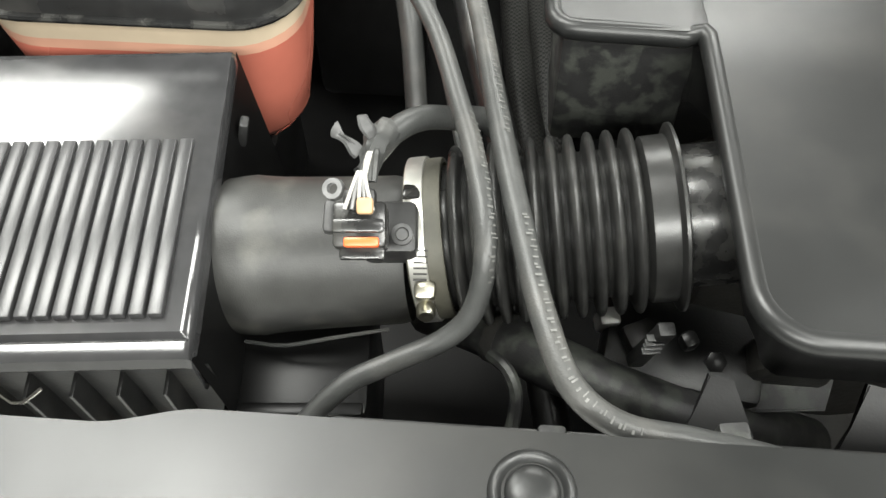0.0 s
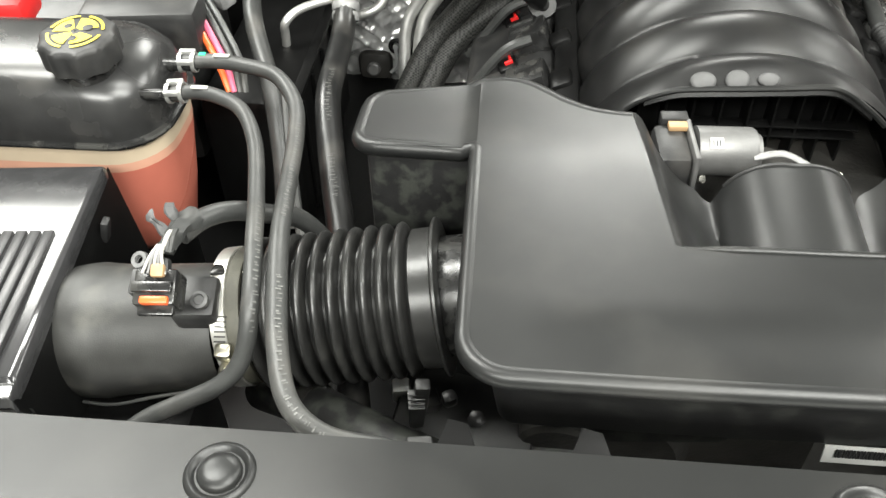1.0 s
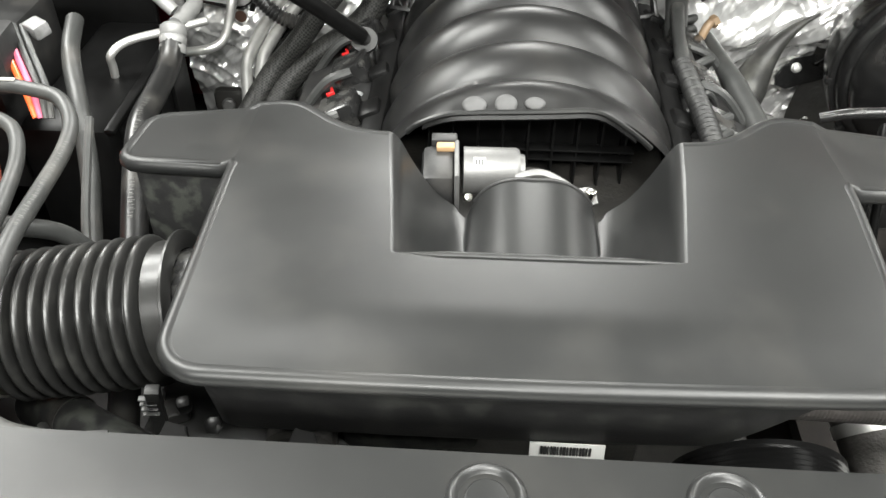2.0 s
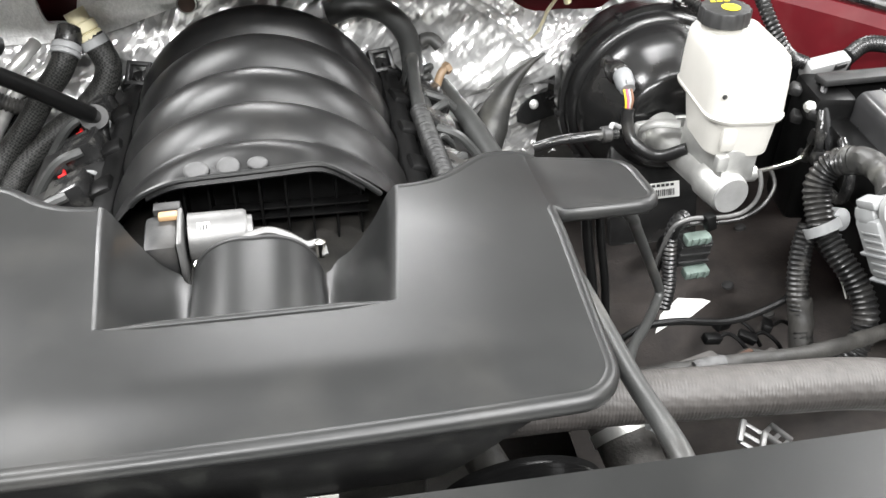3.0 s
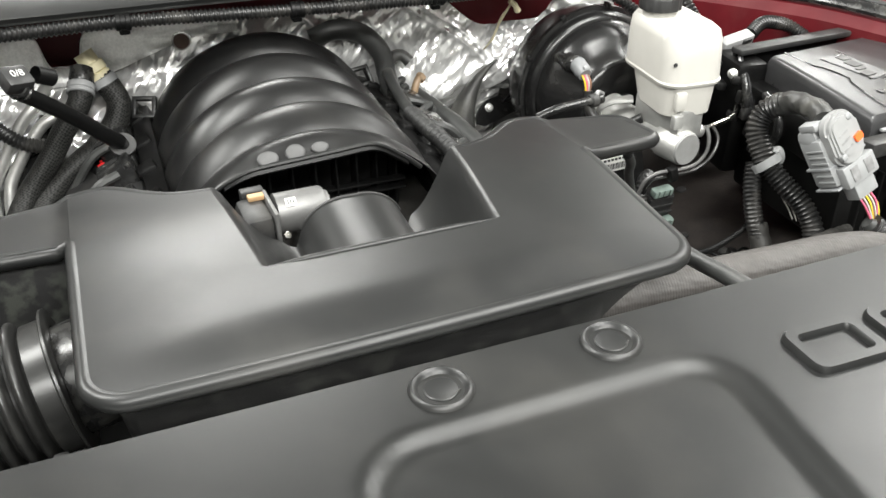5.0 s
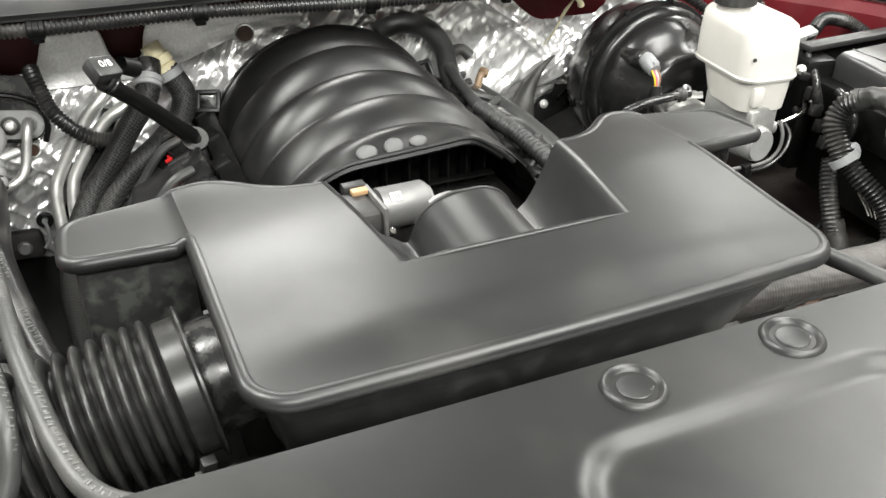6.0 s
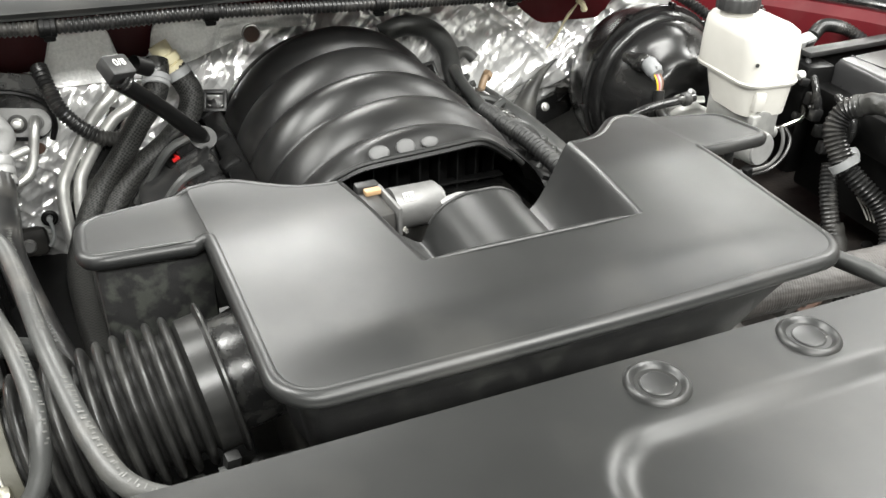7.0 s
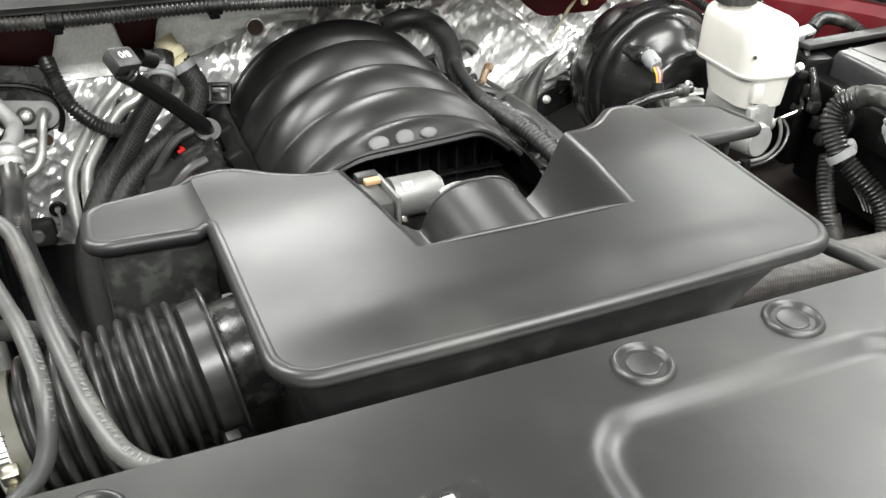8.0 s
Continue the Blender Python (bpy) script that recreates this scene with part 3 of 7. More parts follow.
def skirt(loop, t):
    n = len(loop)
    rows = []
    prof = ((-0.0055, 0.0), (-0.0030, 0.0009), (0.0006, 0.0009), (0.0040, -0.0010), (0.0062, -0.0048), (0.0062, -0.0096), (0.0035, -0.0132), (-0.002, -0.0142), (-0.008, -0.0146))
    low = ((-0.008, -0.0146), (-0.011, -0.018), (-0.013, -0.04), (-0.020, -0.085), (-0.03, -0.1))
    def ring(d, dz):
        row = []
        for k, (x, y) in enumerate(loop):
            a, b = loop[max(0, k - 1)], loop[min(n - 1, k + 1)]
            w = Vector((b[0] - a[0], b[1] - a[1], 0)).normalized()
            out = Vector((w.y, -w.x, 0))
            q = Vector((x, y, 0)) + out * d
            if y < 0.05 and dz < -0.03:
                q.x *= 0.98
            deep = 1 - 0.8 * step01(0.13, 0.235, x) * step01(0.20, 0.06, y)
            deep *= 1 - 0.92 * step01(0.266, 0.284, x)
            drop = dz if dz > -0.019 else -0.018 + (dz + 0.018) * deep
            row.append((q.x, q.y, crown(min(0.27, abs(x)), y) - (0.005 if abs(x) > 0.28 else 0) + drop))
        return row
    part("rim", sheet([ring(d, z) for d, z in prof]), "cover", t, sharp=60)
    part("lower_body", sheet([ring(d, z) for d, z in low]), "skirt", t, "dusty black lower half")


def soft_min(a, b, k):
    h = max(k - abs(a - b), 0.0) / k
    return min(a, b) - h * h * k * 0.25


def slide(d, slope, r):
    """A slope that starts with a round shoulder."""
    d = max(0.0, d)
    return slope * d * d / (2 * r) if d < r else slope * (d - r / 2)


def recess(t):
    """The scooped middle with the throttle duct rising through it."""
    rows = []
    xs = np.linspace(-0.112, 0.112, 113)
    rear = ease((0.0, 0.05, 0.062, 0.075, 0.09, 0.105, 0.113), (0.232, 0.242, 0.262, 0.270, 0.279, 0.285, 0.287))
    for x in xs:
        a = abs(x)
        row = []
        b = rear(a)
        steps = [0.115 + 0.0008 * k for k in range(22)]
        steps += list(np.linspace(steps[-1] + 0.004, b, 26))
        for y in steps:
            back = min(1.0, max(0.0, (y - 0.115) / 0.17))
            at_x = abs(flare(x, y))
            side = slide(0.112 + 0.018 * back - at_x, 1.4 + 0.9 * back, 0.008 + 0.006 * back)
            side = soft_min(side, 0.067, 0.030 + 0.030 * back)
            drop = max(0.0, soft_min(side, slide(y - 0.115, 9.0, 0.0045), 0.007))
            r = 0.0575
            lift = 0.055 + 0.006 * (y - 0.115) / 0.117
            duct = 0.984 + lift * math.sqrt(max(0, 1 - (at_x / r) ** 2.3)) if at_x < r else 0.9
            top = crown(widen(x, y), y)
            floor_z = top - drop
            front = step01(0.1155, 0.121, y)
            z = -soft_min(-floor_z, -duct, 0.006) if duct < floor_z + 0.02 or front >= 1 else floor_z
            if front < 1:
                z = floor_z if floor_z > duct else min(z, top)
            row.append((widen(flare(x, y), y), y, min(z, top)))
        rows.append(row)
    part("recess", sheet(rows), "cover", t, sharp=80)
    seal = [row[-1] for row in rows if abs(row[-1][0]) < 0.055][::2]
    part("duct_seal", tube(seal, 0.0020, 8, 0.004), "black", t, "black rubber seal round the duct's end")
    bead = [(-0.106, 0.1165), (-0.098, 0.1155), (-0.05, 0.1152), (0.0, 0.1150), (0.05, 0.1152), (0.098, 0.1155), (0.106, 0.1165)]
    part("recess_bead", tube([(widen(x, y), y, crown(x, y) - 0.0006 - 0.012 * max(0, y - 0.12)) for x, y in bead], lambda s: 0.0006 + 0.0024 * min(1, 6 * s, 6 * (1 - s)), 10, 0.004), "cover", t, "rounded bead along the recess edge")


# ---- intake manifold ----
lip_z = ease((-0.175, -0.150, -0.132, -0.116, -0.086, -0.060, -0.020, 0.030, 0.060, 0.077, 0.100, 0.116, 0.132, 0.150, 0.175),
             (0.930, 0.965, 0.992, 1.008, 1.0222, 1.0265, 1.0295, 1.0325, 1.0335, 1.0280, 1.0115, 0.9980, 0.982, 0.958, 0.925))


def manifold():
    t = thing("intake_manifold", (0, 0.6, 0.93), "satin black ribbed plastic intake manifold", "intake manifold")
    ys = np.linspace(0.372, 0.838, 141)
    xs = [0.169 * math.sin(math.pi / 2 * s) for s in np.linspace(-1, 1, 49)]
    rows = []
    for y in ys:
        ph = ((y - 0.378) / 0.088) % 1.0
        hump = abs(math.cos(math.pi * ph)) ** 0.8
        if y < 0.466:
            hump = 0.45 + 0.55 * hump
        row = []
        for x in xs:
            a = abs(x) / 0.169
            skew = y
            h = 0.030 * hump * (1 - 0.25 * a) - 0.003
            if y < 0.466:
                h -= 0.005 * ((0.466 - y) / 0.0635) ** 2
            z = 0.885 + (0.144 + h) * max(0.0, 1 - a ** 2.1) ** 0.5
            out = x * (1 + 0.05 * hump)
            if y < 0.405:
                k = math.sin(math.pi / 2 * (y - 0.372) / (0.405 - 0.372))
                lip = lip_z(x)
                lip = min(lip, z)
                z = lip + (z - lip) * k
            z += 0.010 * step01(0.52, 0.76, y) * (1 - a * a)
            if y > 0.76:
                z -= 0.07 * ((y - 0.76) / 0.078) ** 2
            row.append((out, skew + 0.012 * a * a, z))
        rows.append(row)
    part("runner_shell", sheet(rows), "manifold", t, sharp=70)
    lip = []
    for x in np.linspace(-0.128, 0.126, 31):
        a = abs(x) / 0.169
        lip.append((x, 0.370 + 0.012 * a * a, lip_z(x) - 0.001))
    part("lip", tube(lip, 0.0032, 8, 0.006), "cover", t)
    # underside of the lip, coloured near-black for the shade below it
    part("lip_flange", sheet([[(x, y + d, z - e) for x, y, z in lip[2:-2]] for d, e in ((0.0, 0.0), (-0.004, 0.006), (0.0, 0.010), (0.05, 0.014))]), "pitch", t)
    for x, w, h in ((-0.058, 0.025, 0.018), (-0.026, 0.023, 0.020), (0.003, 0.021, 0.013)):
        part("moulding_pad", lathe([(0.5, -0.004), (0.5, 0.0002), (0.46, 0.0010), (0.36, 0.0014), (0, 0.0014)], aim((x, 0.3755, lip_z(x) + 0.0055), (0, -0.80, 0.60)) @ Matrix.Diagonal((w, h, 1, 1)), 22), "pad", t, "worn grey moulding pad")
    # webbed valley wall below the lip, the cavity's shade put into near-black
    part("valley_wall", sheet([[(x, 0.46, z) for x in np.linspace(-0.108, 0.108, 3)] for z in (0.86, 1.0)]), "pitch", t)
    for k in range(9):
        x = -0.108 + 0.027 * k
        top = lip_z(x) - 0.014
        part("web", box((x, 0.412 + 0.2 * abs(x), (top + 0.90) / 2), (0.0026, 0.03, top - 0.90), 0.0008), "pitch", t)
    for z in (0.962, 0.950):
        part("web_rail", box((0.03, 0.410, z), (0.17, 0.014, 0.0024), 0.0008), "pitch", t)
    for s in (-1, 1):
        part("side_flange", box((s * 0.178, 0.62, 0.928), (0.03, 0.50, 0.022), 0.004, (0, s * 20, 0)), "pitch", t)
        for k in range(5):
            y = 0.425 + 0.0925 * k
            part("port_boss", box((s * 0.186, y, 0.932), (0.028, 0.030 + 0.006 * (k % 2), 0.022), 0.006, (0, s * 24, 4 * k)), "pitch", t)
        # square lifting loop
        m = aim((s * 0.172, 0.794, 0.952), (s * 0.25, -0.75, 0.6))
        bm = bmesh.new()
        for dx, dy, sx, sy in ((0, 0.014, 0.036, 0.006), (0, -0.014, 0.036, 0.006), (0.015, 0, 0.006, 0.03), (-0.015, 0, 0.006, 0.03)):
            c = m @ Vector((dx, dy, 0))
            q = m.to_euler()
            box(c, (sx, sy, 0.012), 0.0012, tuple(math.degrees(v) for v in q), bm)
        part("loop", bm, "black", t)


def throttle_body():
    t = thing("throttle_body", (-0.04, 0.32, 0.9), "aluminium electronic throttle body with a silver motor", "throttle body")
    ax = (1, 0.05, -0.02)
    m = aim((-0.066, 0.318, 0.992), ax)
    part("motor", lathe([(0, 0), (0.0235, 0), (0.0235, 0.052), (0.0215, 0.055), (0, 0.055)], m, 32), "motor", t, "brushed silver motor can")
    part("end_cap", lathe([(0.0, 0.055), (0.018, 0.055), (0.017, 0.060), (0, 0.061)], m, 24), "motor", t)
    part("gear_plate", box((-0.072, 0.306, 0.985), (0.005, 0.062, 0.062), 0.002, (0, 0, 3)), "motor", t)
    part("gear_housing", box((-0.090, 0.306, 0.985), (0.032, 0.058, 0.052), 0.007, (0, 0, 3)), "black", t)
    part("connector", box((-0.084, 0.326, 1.0135), (0.018, 0.010, 0.006), 0.0015, (0, 0, 3)), "tan", t, "tan plastic connector cap")
    part("connector_body", box((-0.086, 0.340, 1.010), (0.026, 0.014, 0.014), 0.002, (0, 0, 3)), "black", t)
    part("data_sticker", box((-0.050, 0.3045, 1.0115), (0.012, 0.010, 0.0008), 0, (38, 0, 3)), "white", t, "small square code sticker")
    for k in range(3):
        part("code_mark", box((-0.053 + 0.003 * k, 0.3043, 1.0119), (0.0014, 0.006, 0.0004), 0, (38, 0, 3)), "ink", t)
    part("bore", lathe([(0.050, -0.06), (0.050, 0.02), (0.044, 0.02), (0.042, -0.06)], aim((0.0, 0.325, 0.930), (0, 1, 0)), 32), "deep", t, "dark bore behind the duct")
    part("hose_strap", tube([(-0.015, 0.300, 1.000), (0.01, 0.302, 1.004), (0.03, 0.297, 0.998), (0.045, 0.290, 0.992), (0.058, 0.292, 0.992), (0.062, 0.280, 0.985)], 0.0035, 8, 0.004, flat=0.5), "motor", t, "bright metal strap")
    part("bolt", lathe([(0.005, -0.01), (0.005, 0.006), (0.0035, 0.007), (0, 0.007)], aim((0.058, 0.287, 0.990), (0, 0, 1)), 12), "steel", t)
    for dx in (-0.062, -0.060):
        part("screw", lathe([(0.004, 0), (0.004, 0.007), (0, 0.0075)], aim((dx, 0.295 + (dx + 0.062) * 20, 0.975), (0.4, -0.6, 0.6)), 10), "steel", t)


# ---- front (radiator) cover ----
def cover_front(x):
    """Rear edge of the front cover."""
    return -0.0805 + 0.010 * math.exp(-((x + 0.54) / 0.05) ** 2) * 0 - 0.010 * step01(-0.545, -0.60, x) + 0.004 * step01(0.1, 0.5, x) - 0.006 * step01(0.62, 0.7, x)


def panel_depth(x, y, x0, x1, y1, r=0.05):
    """0 outside to 1 well inside a panel that starts at y1 and runs forward."""
    dx = max(x0 + r - x, x - (x1 - r), 0)
    dy = max(y - (y1 - r), 0)
    d = r - math.hypot(dx, dy) if dx or dy else r
    return step01(0.0, 0.019, d)


def front_cover():
    t = thing("radiator_cover", (0.03, -0.3, 1.0), "satin grey moulded plastic cover over the radiator support", "radiator cover")
    xs = np.linspace(-0.86, 0.86, 345)
    rows = []
    for j in range(130):
        row = []
        for x in xs:
            e = cover_front(x)
            y = e - 0.56 * (j / 129)
            z = 1.076 - 0.05 * step01(-0.36, -0.66, y) - 0.10 * step01(-0.52, -0.72, y)
            z -= 0.0065 * panel_depth(x - 0.10 * (y + 0.15), y, -0.112, 0.172, -0.136)
            z -= 0.005 * panel_depth(x, y, 0.215, 0.60, -0.262, 0.04)
            z -= 0.005 * panel_depth(x, y, -0.55, -0.155, -0.262, 0.04)
            row.append((x, y, z))
        rows.append(row)
    rows.insert(0, [(x, y + 0.0015, z - 0.006) for x, y, z in rows[0]])
    rows.insert(0, [(x, y - 0.002, z - 0.028) for x, y, z in rows[0]])
    part("panel", sheet(rows), "panel", t, sharp=50)
    # three raised plain blocks stand for the moulded badge
    for cx, w in ((0.242, 0.066), (0.313, 0.058), (0.396, 0.074)):
        m = pose(cx, -0.171, 1.0762, 0, 0, -1)
        outer, inner = rounded(w, 0.048, 0.010), rounded(w - 0.022, 0.026, 0.005)
        bm = bmesh.new()
        rows = []
        for ring, z in ((outer, -0.001), ([(x * 0.985, y * 0.98) for x, y in outer], 0.0030), ([(x * 0.95, y * 0.93) for x, y in outer], 0.0052), ([(x * 1.10, y * 1.16) for x, y in inner], 0.0052), ([(x * 1.03, y * 1.05) for x, y in inner], 0.0030), (inner, -0.001)):
            rows.append([m @ Vector((x, y, z)) for x, y in ring])
        part("emblem_shape", sheet(rows, bm, close=True), "cover", t, "raised block of the moulded badge")
    # dark notice in the left panel
    lab = part("notice", plate(rounded(0.085, 0.045, 0.006), pose(-0.224, -0.186, 1.0762, 0, 0, 4), 0.0012), "gloss", t, "dark notice plate with pale print")
    for k, (w, dy) in enumerate(((0.05, 0.012), (0.06, 0.003), (0.055, -0.006), (0.04, -0.014))):
        part("print_bar", box((-0.226, -0.184 + dy, 1.0777), (w, 0.0035, 0.0006), 0, (0, 0, 4)), "white", lab)


def push_pin(x, y, domed):
    z = 1.0755
    t = thing("push_pin", (x, y, z), "round grey push-in fastener in the radiator cover" if not domed else "domed grey push-in fastener in the radiator cover", "fastener", "radiator cover fasteners")
    # a soft raised collar round a dish, with the head low in it
    ring = [(0.0235, -0.0006), (0.0224, 0.0016), (0.0209, 0.0036), (0.0195, 0.0041), (0.0183, 0.0036), (0.0170, 0.0018), (0.0156, 0.0005), (0.0, 0.0003)]
    if domed:
        ring = [(r * 0.90, h * 0.8) for r, h in ring]
    part("collar", lathe(ring, Matrix.Translation((x, y, z)), 44), "cover", t)
    if domed:
        prof = [(0.0128, 0.0002), (0.0127, 0.0022), (0.0110, 0.0042), (0.0065, 0.0054), (0, 0.0056)]
    else:
        prof = [(0.0122, 0.0002), (0.0120, 0.0011), (0.0112, 0.0016), (0.0104, 0.0015), (0.0070, 0.0010), (0, 0.0008)]
    cap = part("head", lathe(prof, Matrix.Translation((x, y, z)), 32), "cover", t)
    if not domed:
        part("slot", box((x + 0.0098, y - 0.0060, z + 0.0012), (0.0045, 0.0016, 0.0014), 0.0004, (0, 0, 35)), "gloss", cap)
        for a in (25, 215):
            c = (x + 0.0205 * math.cos(radians(a)), y + 0.0205 * math.sin(radians(a)), z + 0.0024)
            part("flash_nib", box(c, (0.0016, 0.0012, 0.0016), 0.0004, (0, 0, a)), "pad", cap)


firewall()
foil_blanket()
cowl()
bay_sides()
engine_block()
resonator()
manifold()
throttle_body()
front_cover()
for px, py, dm in ((-0.389, -0.110, True), (-0.035, -0.110, False), (0.097, -0.107, False), (0.443, -0.113, True)):
    push_pin(px, py, dm)

# ---- air intake side ----
def along(p0, p1):
    a, b = Vector(p0), Vector(p1)
    return aim(a, b - a), (b - a).length


def air_box():
    t = thing("air_filter_box", (-0.73, 0.1, 0.75), "shiny dark grey plastic air filter box with a ribbed lid", "air filter box")
    turn = pose(-0.597, 0.0, 0, 0, 0, 5.4)

    def at(u, v, z):
        return turn @ Vector((-u, v, z))

    rows = []
    for v, z in ((-0.006, 0.972), (-0.0125, 0.975), (-0.0150, 0.981), (-0.0122, 0.9878), (-0.002, 0.9905), (0.0, 0.9905), (0.004, 0.994), (0.10, 0.998), (0.236, 1.003), (0.243, 1.0015), (0.247, 0.995), (0.250, 0.94)):
        row = []
        for u, d in ((-0.0045, 0.030), (-0.0042, 0.012), (-0.0034, 0.0028), (-0.0020, 0.0006), (0.0, 0.0), (0.004, 0.0), (0.020, 0.0), (0.26, 0.0), (0.29, 0.0)):
            row.append(at(u, v, z - d))
        rows.append(row)
    lid = part("lid", sheet(rows), "airbox", t, "ribbed shiny lid")
    # side wall coloured near-black to hold the shade beside the lid
    part("body_side", sheet([[at(-0.0035 - 0.10 * d, v, 0.985 + 0.05 * v - d) for v in (-0.012, 0.06, 0.12, 0.18, 0.248)] for d in (0.0, 0.03, 0.10, 0.25)]), "pitch", t, "side wall of the lower box, its shade put into near-black")
    for k in range(20):
        u = 0.0195 + 0.0118 * k
        bm = bmesh.new()
        c = at(u, 0.084, 0.9984)
        box(c, (0.0092, 0.142, 0.0062), 0.0009, (1.0, 0, 5.4), bm)
        part("rib", bm, "lid", lid)
    part("parting_line", box(at(0.13, -0.0005, 0.9905), (0.262, 0.0012, 0.0006), 0, (0, 0, 5.4)), "gloss", lid)
    body = []
    for v, z in ((-0.004, 0.965), (0.0, 0.92), (0.012, 0.72)):
        body.append([at(u, v, z) for u in (-0.008, 0.1, 0.29)])
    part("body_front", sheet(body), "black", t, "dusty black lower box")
    part("body", box(at(0.14, 0.125, 0.84), (0.27, 0.235, 0.25), 0.012, (0, 0, 5.4)), "black", t)
    for k in range(7):
        part("stiffening_rib", box(at(0.020 + 0.030 * k, -0.002, 0.875), (0.003, 0.028, 0.16), 0.001, (3, 0, 5.4)), "black", t)
    part("latch", box(at(-0.010, 0.19, 0.970), (0.007, 0.012, 0.024), 0.002, (0, 15, 5.4)), "black", t)
    part("latch_wire", tube([at(0.10, -0.014, 0.955), at(0.115, -0.022, 0.95), at(0.13, -0.014, 0.955)], 0.0016, 6), "steel", t)


AXIS0, AXIS1 = Vector((-0.480, 0.111, 0.948)), Vector((-0.262, 0.128, 0.980))
METER0, METER1 = Vector((-0.612, 0.100, 0.932)), Vector((-0.455, 0.110, 0.944))


def on_axis(x):
    return AXIS0.lerp(AXIS1, (x - AXIS0.x) / (AXIS1.x - AXIS0.x))


def duct(name, prof, material, parent, label="", seg=44, a=AXIS0, b=AXIS1):
    """Turned piece on the duct's axis from a to b: profile of (x, radius)."""
    m = aim(a, (b - a).normalized())
    k = (b - a).length / (b.x - a.x)
    return part(name, lathe([(r, (x - a.x) * k) for x, r in prof], m, seg), material, parent, label)


def air_duct():
    t = thing("air_flow_housing", (-0.54, 0.09, 0.90), "dusty black plastic air flow meter tube out of the filter box", "air duct")
    duct("tube", [(-0.6000, 0.0570), (-0.588, 0.0585), (-0.578, 0.0590), (-0.570, 0.0578), (-0.560, 0.0568), (-0.545, 0.0560), (-0.500, 0.0543), (-0.478, 0.0540), (-0.470, 0.052)], "matte", t, a=METER0, b=METER1)
    part("flange", box((-0.5985, 0.104, 0.915), (0.010, 0.105, 0.080), 0.006, (0, 0, 5.4)), "pitch", t, "square mounting flange on the box")
    part("seam", tube([(-0.585, 0.043, 0.910), (-0.555, 0.039, 0.915), (-0.52, 0.042, 0.925), (-0.480, 0.049, 0.930)], 0.0014, 6, 0.01), "rubber", t)
    part("sensor_base", box((-0.4785, 0.084, 0.998), (0.036, 0.036, 0.030), 0.005, (18, 0, 4)), "black", t)
    part("sensor_screw", lathe([(0.0068, -0.004), (0.0068, 0.003), (0.0045, 0.004), (0.0036, 0.002), (0, 0.002)], aim((-0.4690, 0.070, 1.0165), (0.05, -0.5, 0.85)), 18), "pad", t, "dull grey screw eye")
    p = part("sensor_plug", box((-0.4920, 0.060, 1.036), (0.032, 0.028, 0.026), 0.003, (28, 0, 4)), "gloss", t, "black plug with an orange lock")
    part("lock_tab", box((-0.4895, 0.0455, 1.0405), (0.021, 0.006, 0.011), 0.0015, (28, 0, 4)), "orange", p, "orange lock tab")
    part("plug_lip", box((-0.4895, 0.0425, 1.0335), (0.027, 0.008, 0.006), 0.0015, (28, 0, 4)), "gloss", p)
    part("plug_lip", box((-0.4915, 0.0505, 1.0505), (0.030, 0.008, 0.004), 0.0012, (28, 0, 4)), "gloss", p)
    part("plug_shroud", box((-0.4925, 0.0685, 1.0525), (0.020, 0.014, 0.010), 0.004, (35, 0, 4)), "black", p)
    for k in range(5):
        part("fan_wire", tube([(-0.5000 + 0.0042 * k, 0.0585, 1.0555), (-0.4965 + 0.0022 * k, 0.070, 1.0620), (-0.4945 + 0.0010 * k, 0.082, 1.0620)], 0.0012, 6, 0.004), ("wire_white", "tape")[k % 2], p)
    part("wire_seal", box((-0.4880, 0.060, 1.0575), (0.010, 0.010, 0.007), 0.002, (35, 0, 4)), "tan", p, "yellow-tan wire seal")
    part("side_clip", box((-0.5120, 0.066, 1.036), (0.008, 0.020, 0.016), 0.003, (28, 8, 4)), "pad", p)
    part("side_screw", lathe([(0.0035, 0.002), (0.0035, 0.005), (0.0065, 0.005), (0.0070, 0), (0.0035, 0)], aim((-0.5100, 0.080, 1.046), (-0.2, -0.5, 0.85)), 14), "tape", p)
    for k in range(4):
        part("wire", tube([(-0.4940 + 0.003 * k, 0.078, 1.058), (-0.4910 + 0.002 * k, 0.094, 1.062 + 0.002 * (k % 2)), (-0.4870, 0.108, 1.056)], 0.0022, 6, 0.004), ("rubber", "wire_white", "rubber", "rubber")[k], p)
    part("wire_wrap", tube([(-0.4920, 0.086, 1.058), (-0.4880, 0.108, 1.058), (-0.4820, 0.125, 1.052)], 0.0080, 10, 0.003, lumps=0.007), "rubber", p, "crumpled grey tape wrap")
    for a, b in (((-0.4960, 0.104, 1.054), (-0.5150, 0.116, 1.058)), ((-0.4860, 0.104, 1.060), (-0.4960, 0.120, 1.070))):
        part("tape_end", tube([a, Vector(a).lerp(Vector(b), 0.5) + Vector((0, 0, 0.004)), b], 0.0046, 8, 0.003, flat=0.3, lumps=0.007), "pad", p)
    part("sensor_loom", tube([(-0.490, 0.110, 1.046), (-0.478, 0.132, 1.045), (-0.462, 0.152, 1.036), (-0.440, 0.166, 1.022), (-0.42, 0.195, 0.99), (-0.40, 0.22, 0.93)], 0.0085, 12), "rubber", p, "grey loom tube")
    b = thing("bellows_duct", (-0.36, 0.1, 0.91), "black ribbed rubber intake bellows", "air duct")
    duct("cuff", [(-0.466, 0.0550), (-0.4655, 0.0572), (-0.464, 0.0578), (-0.443, 0.0578), (-0.441, 0.0572), (-0.4405, 0.0545)], "cuff", b, "yellowish dust-stained rubber cuff")
    prof = [(-0.443, 0.0520)]
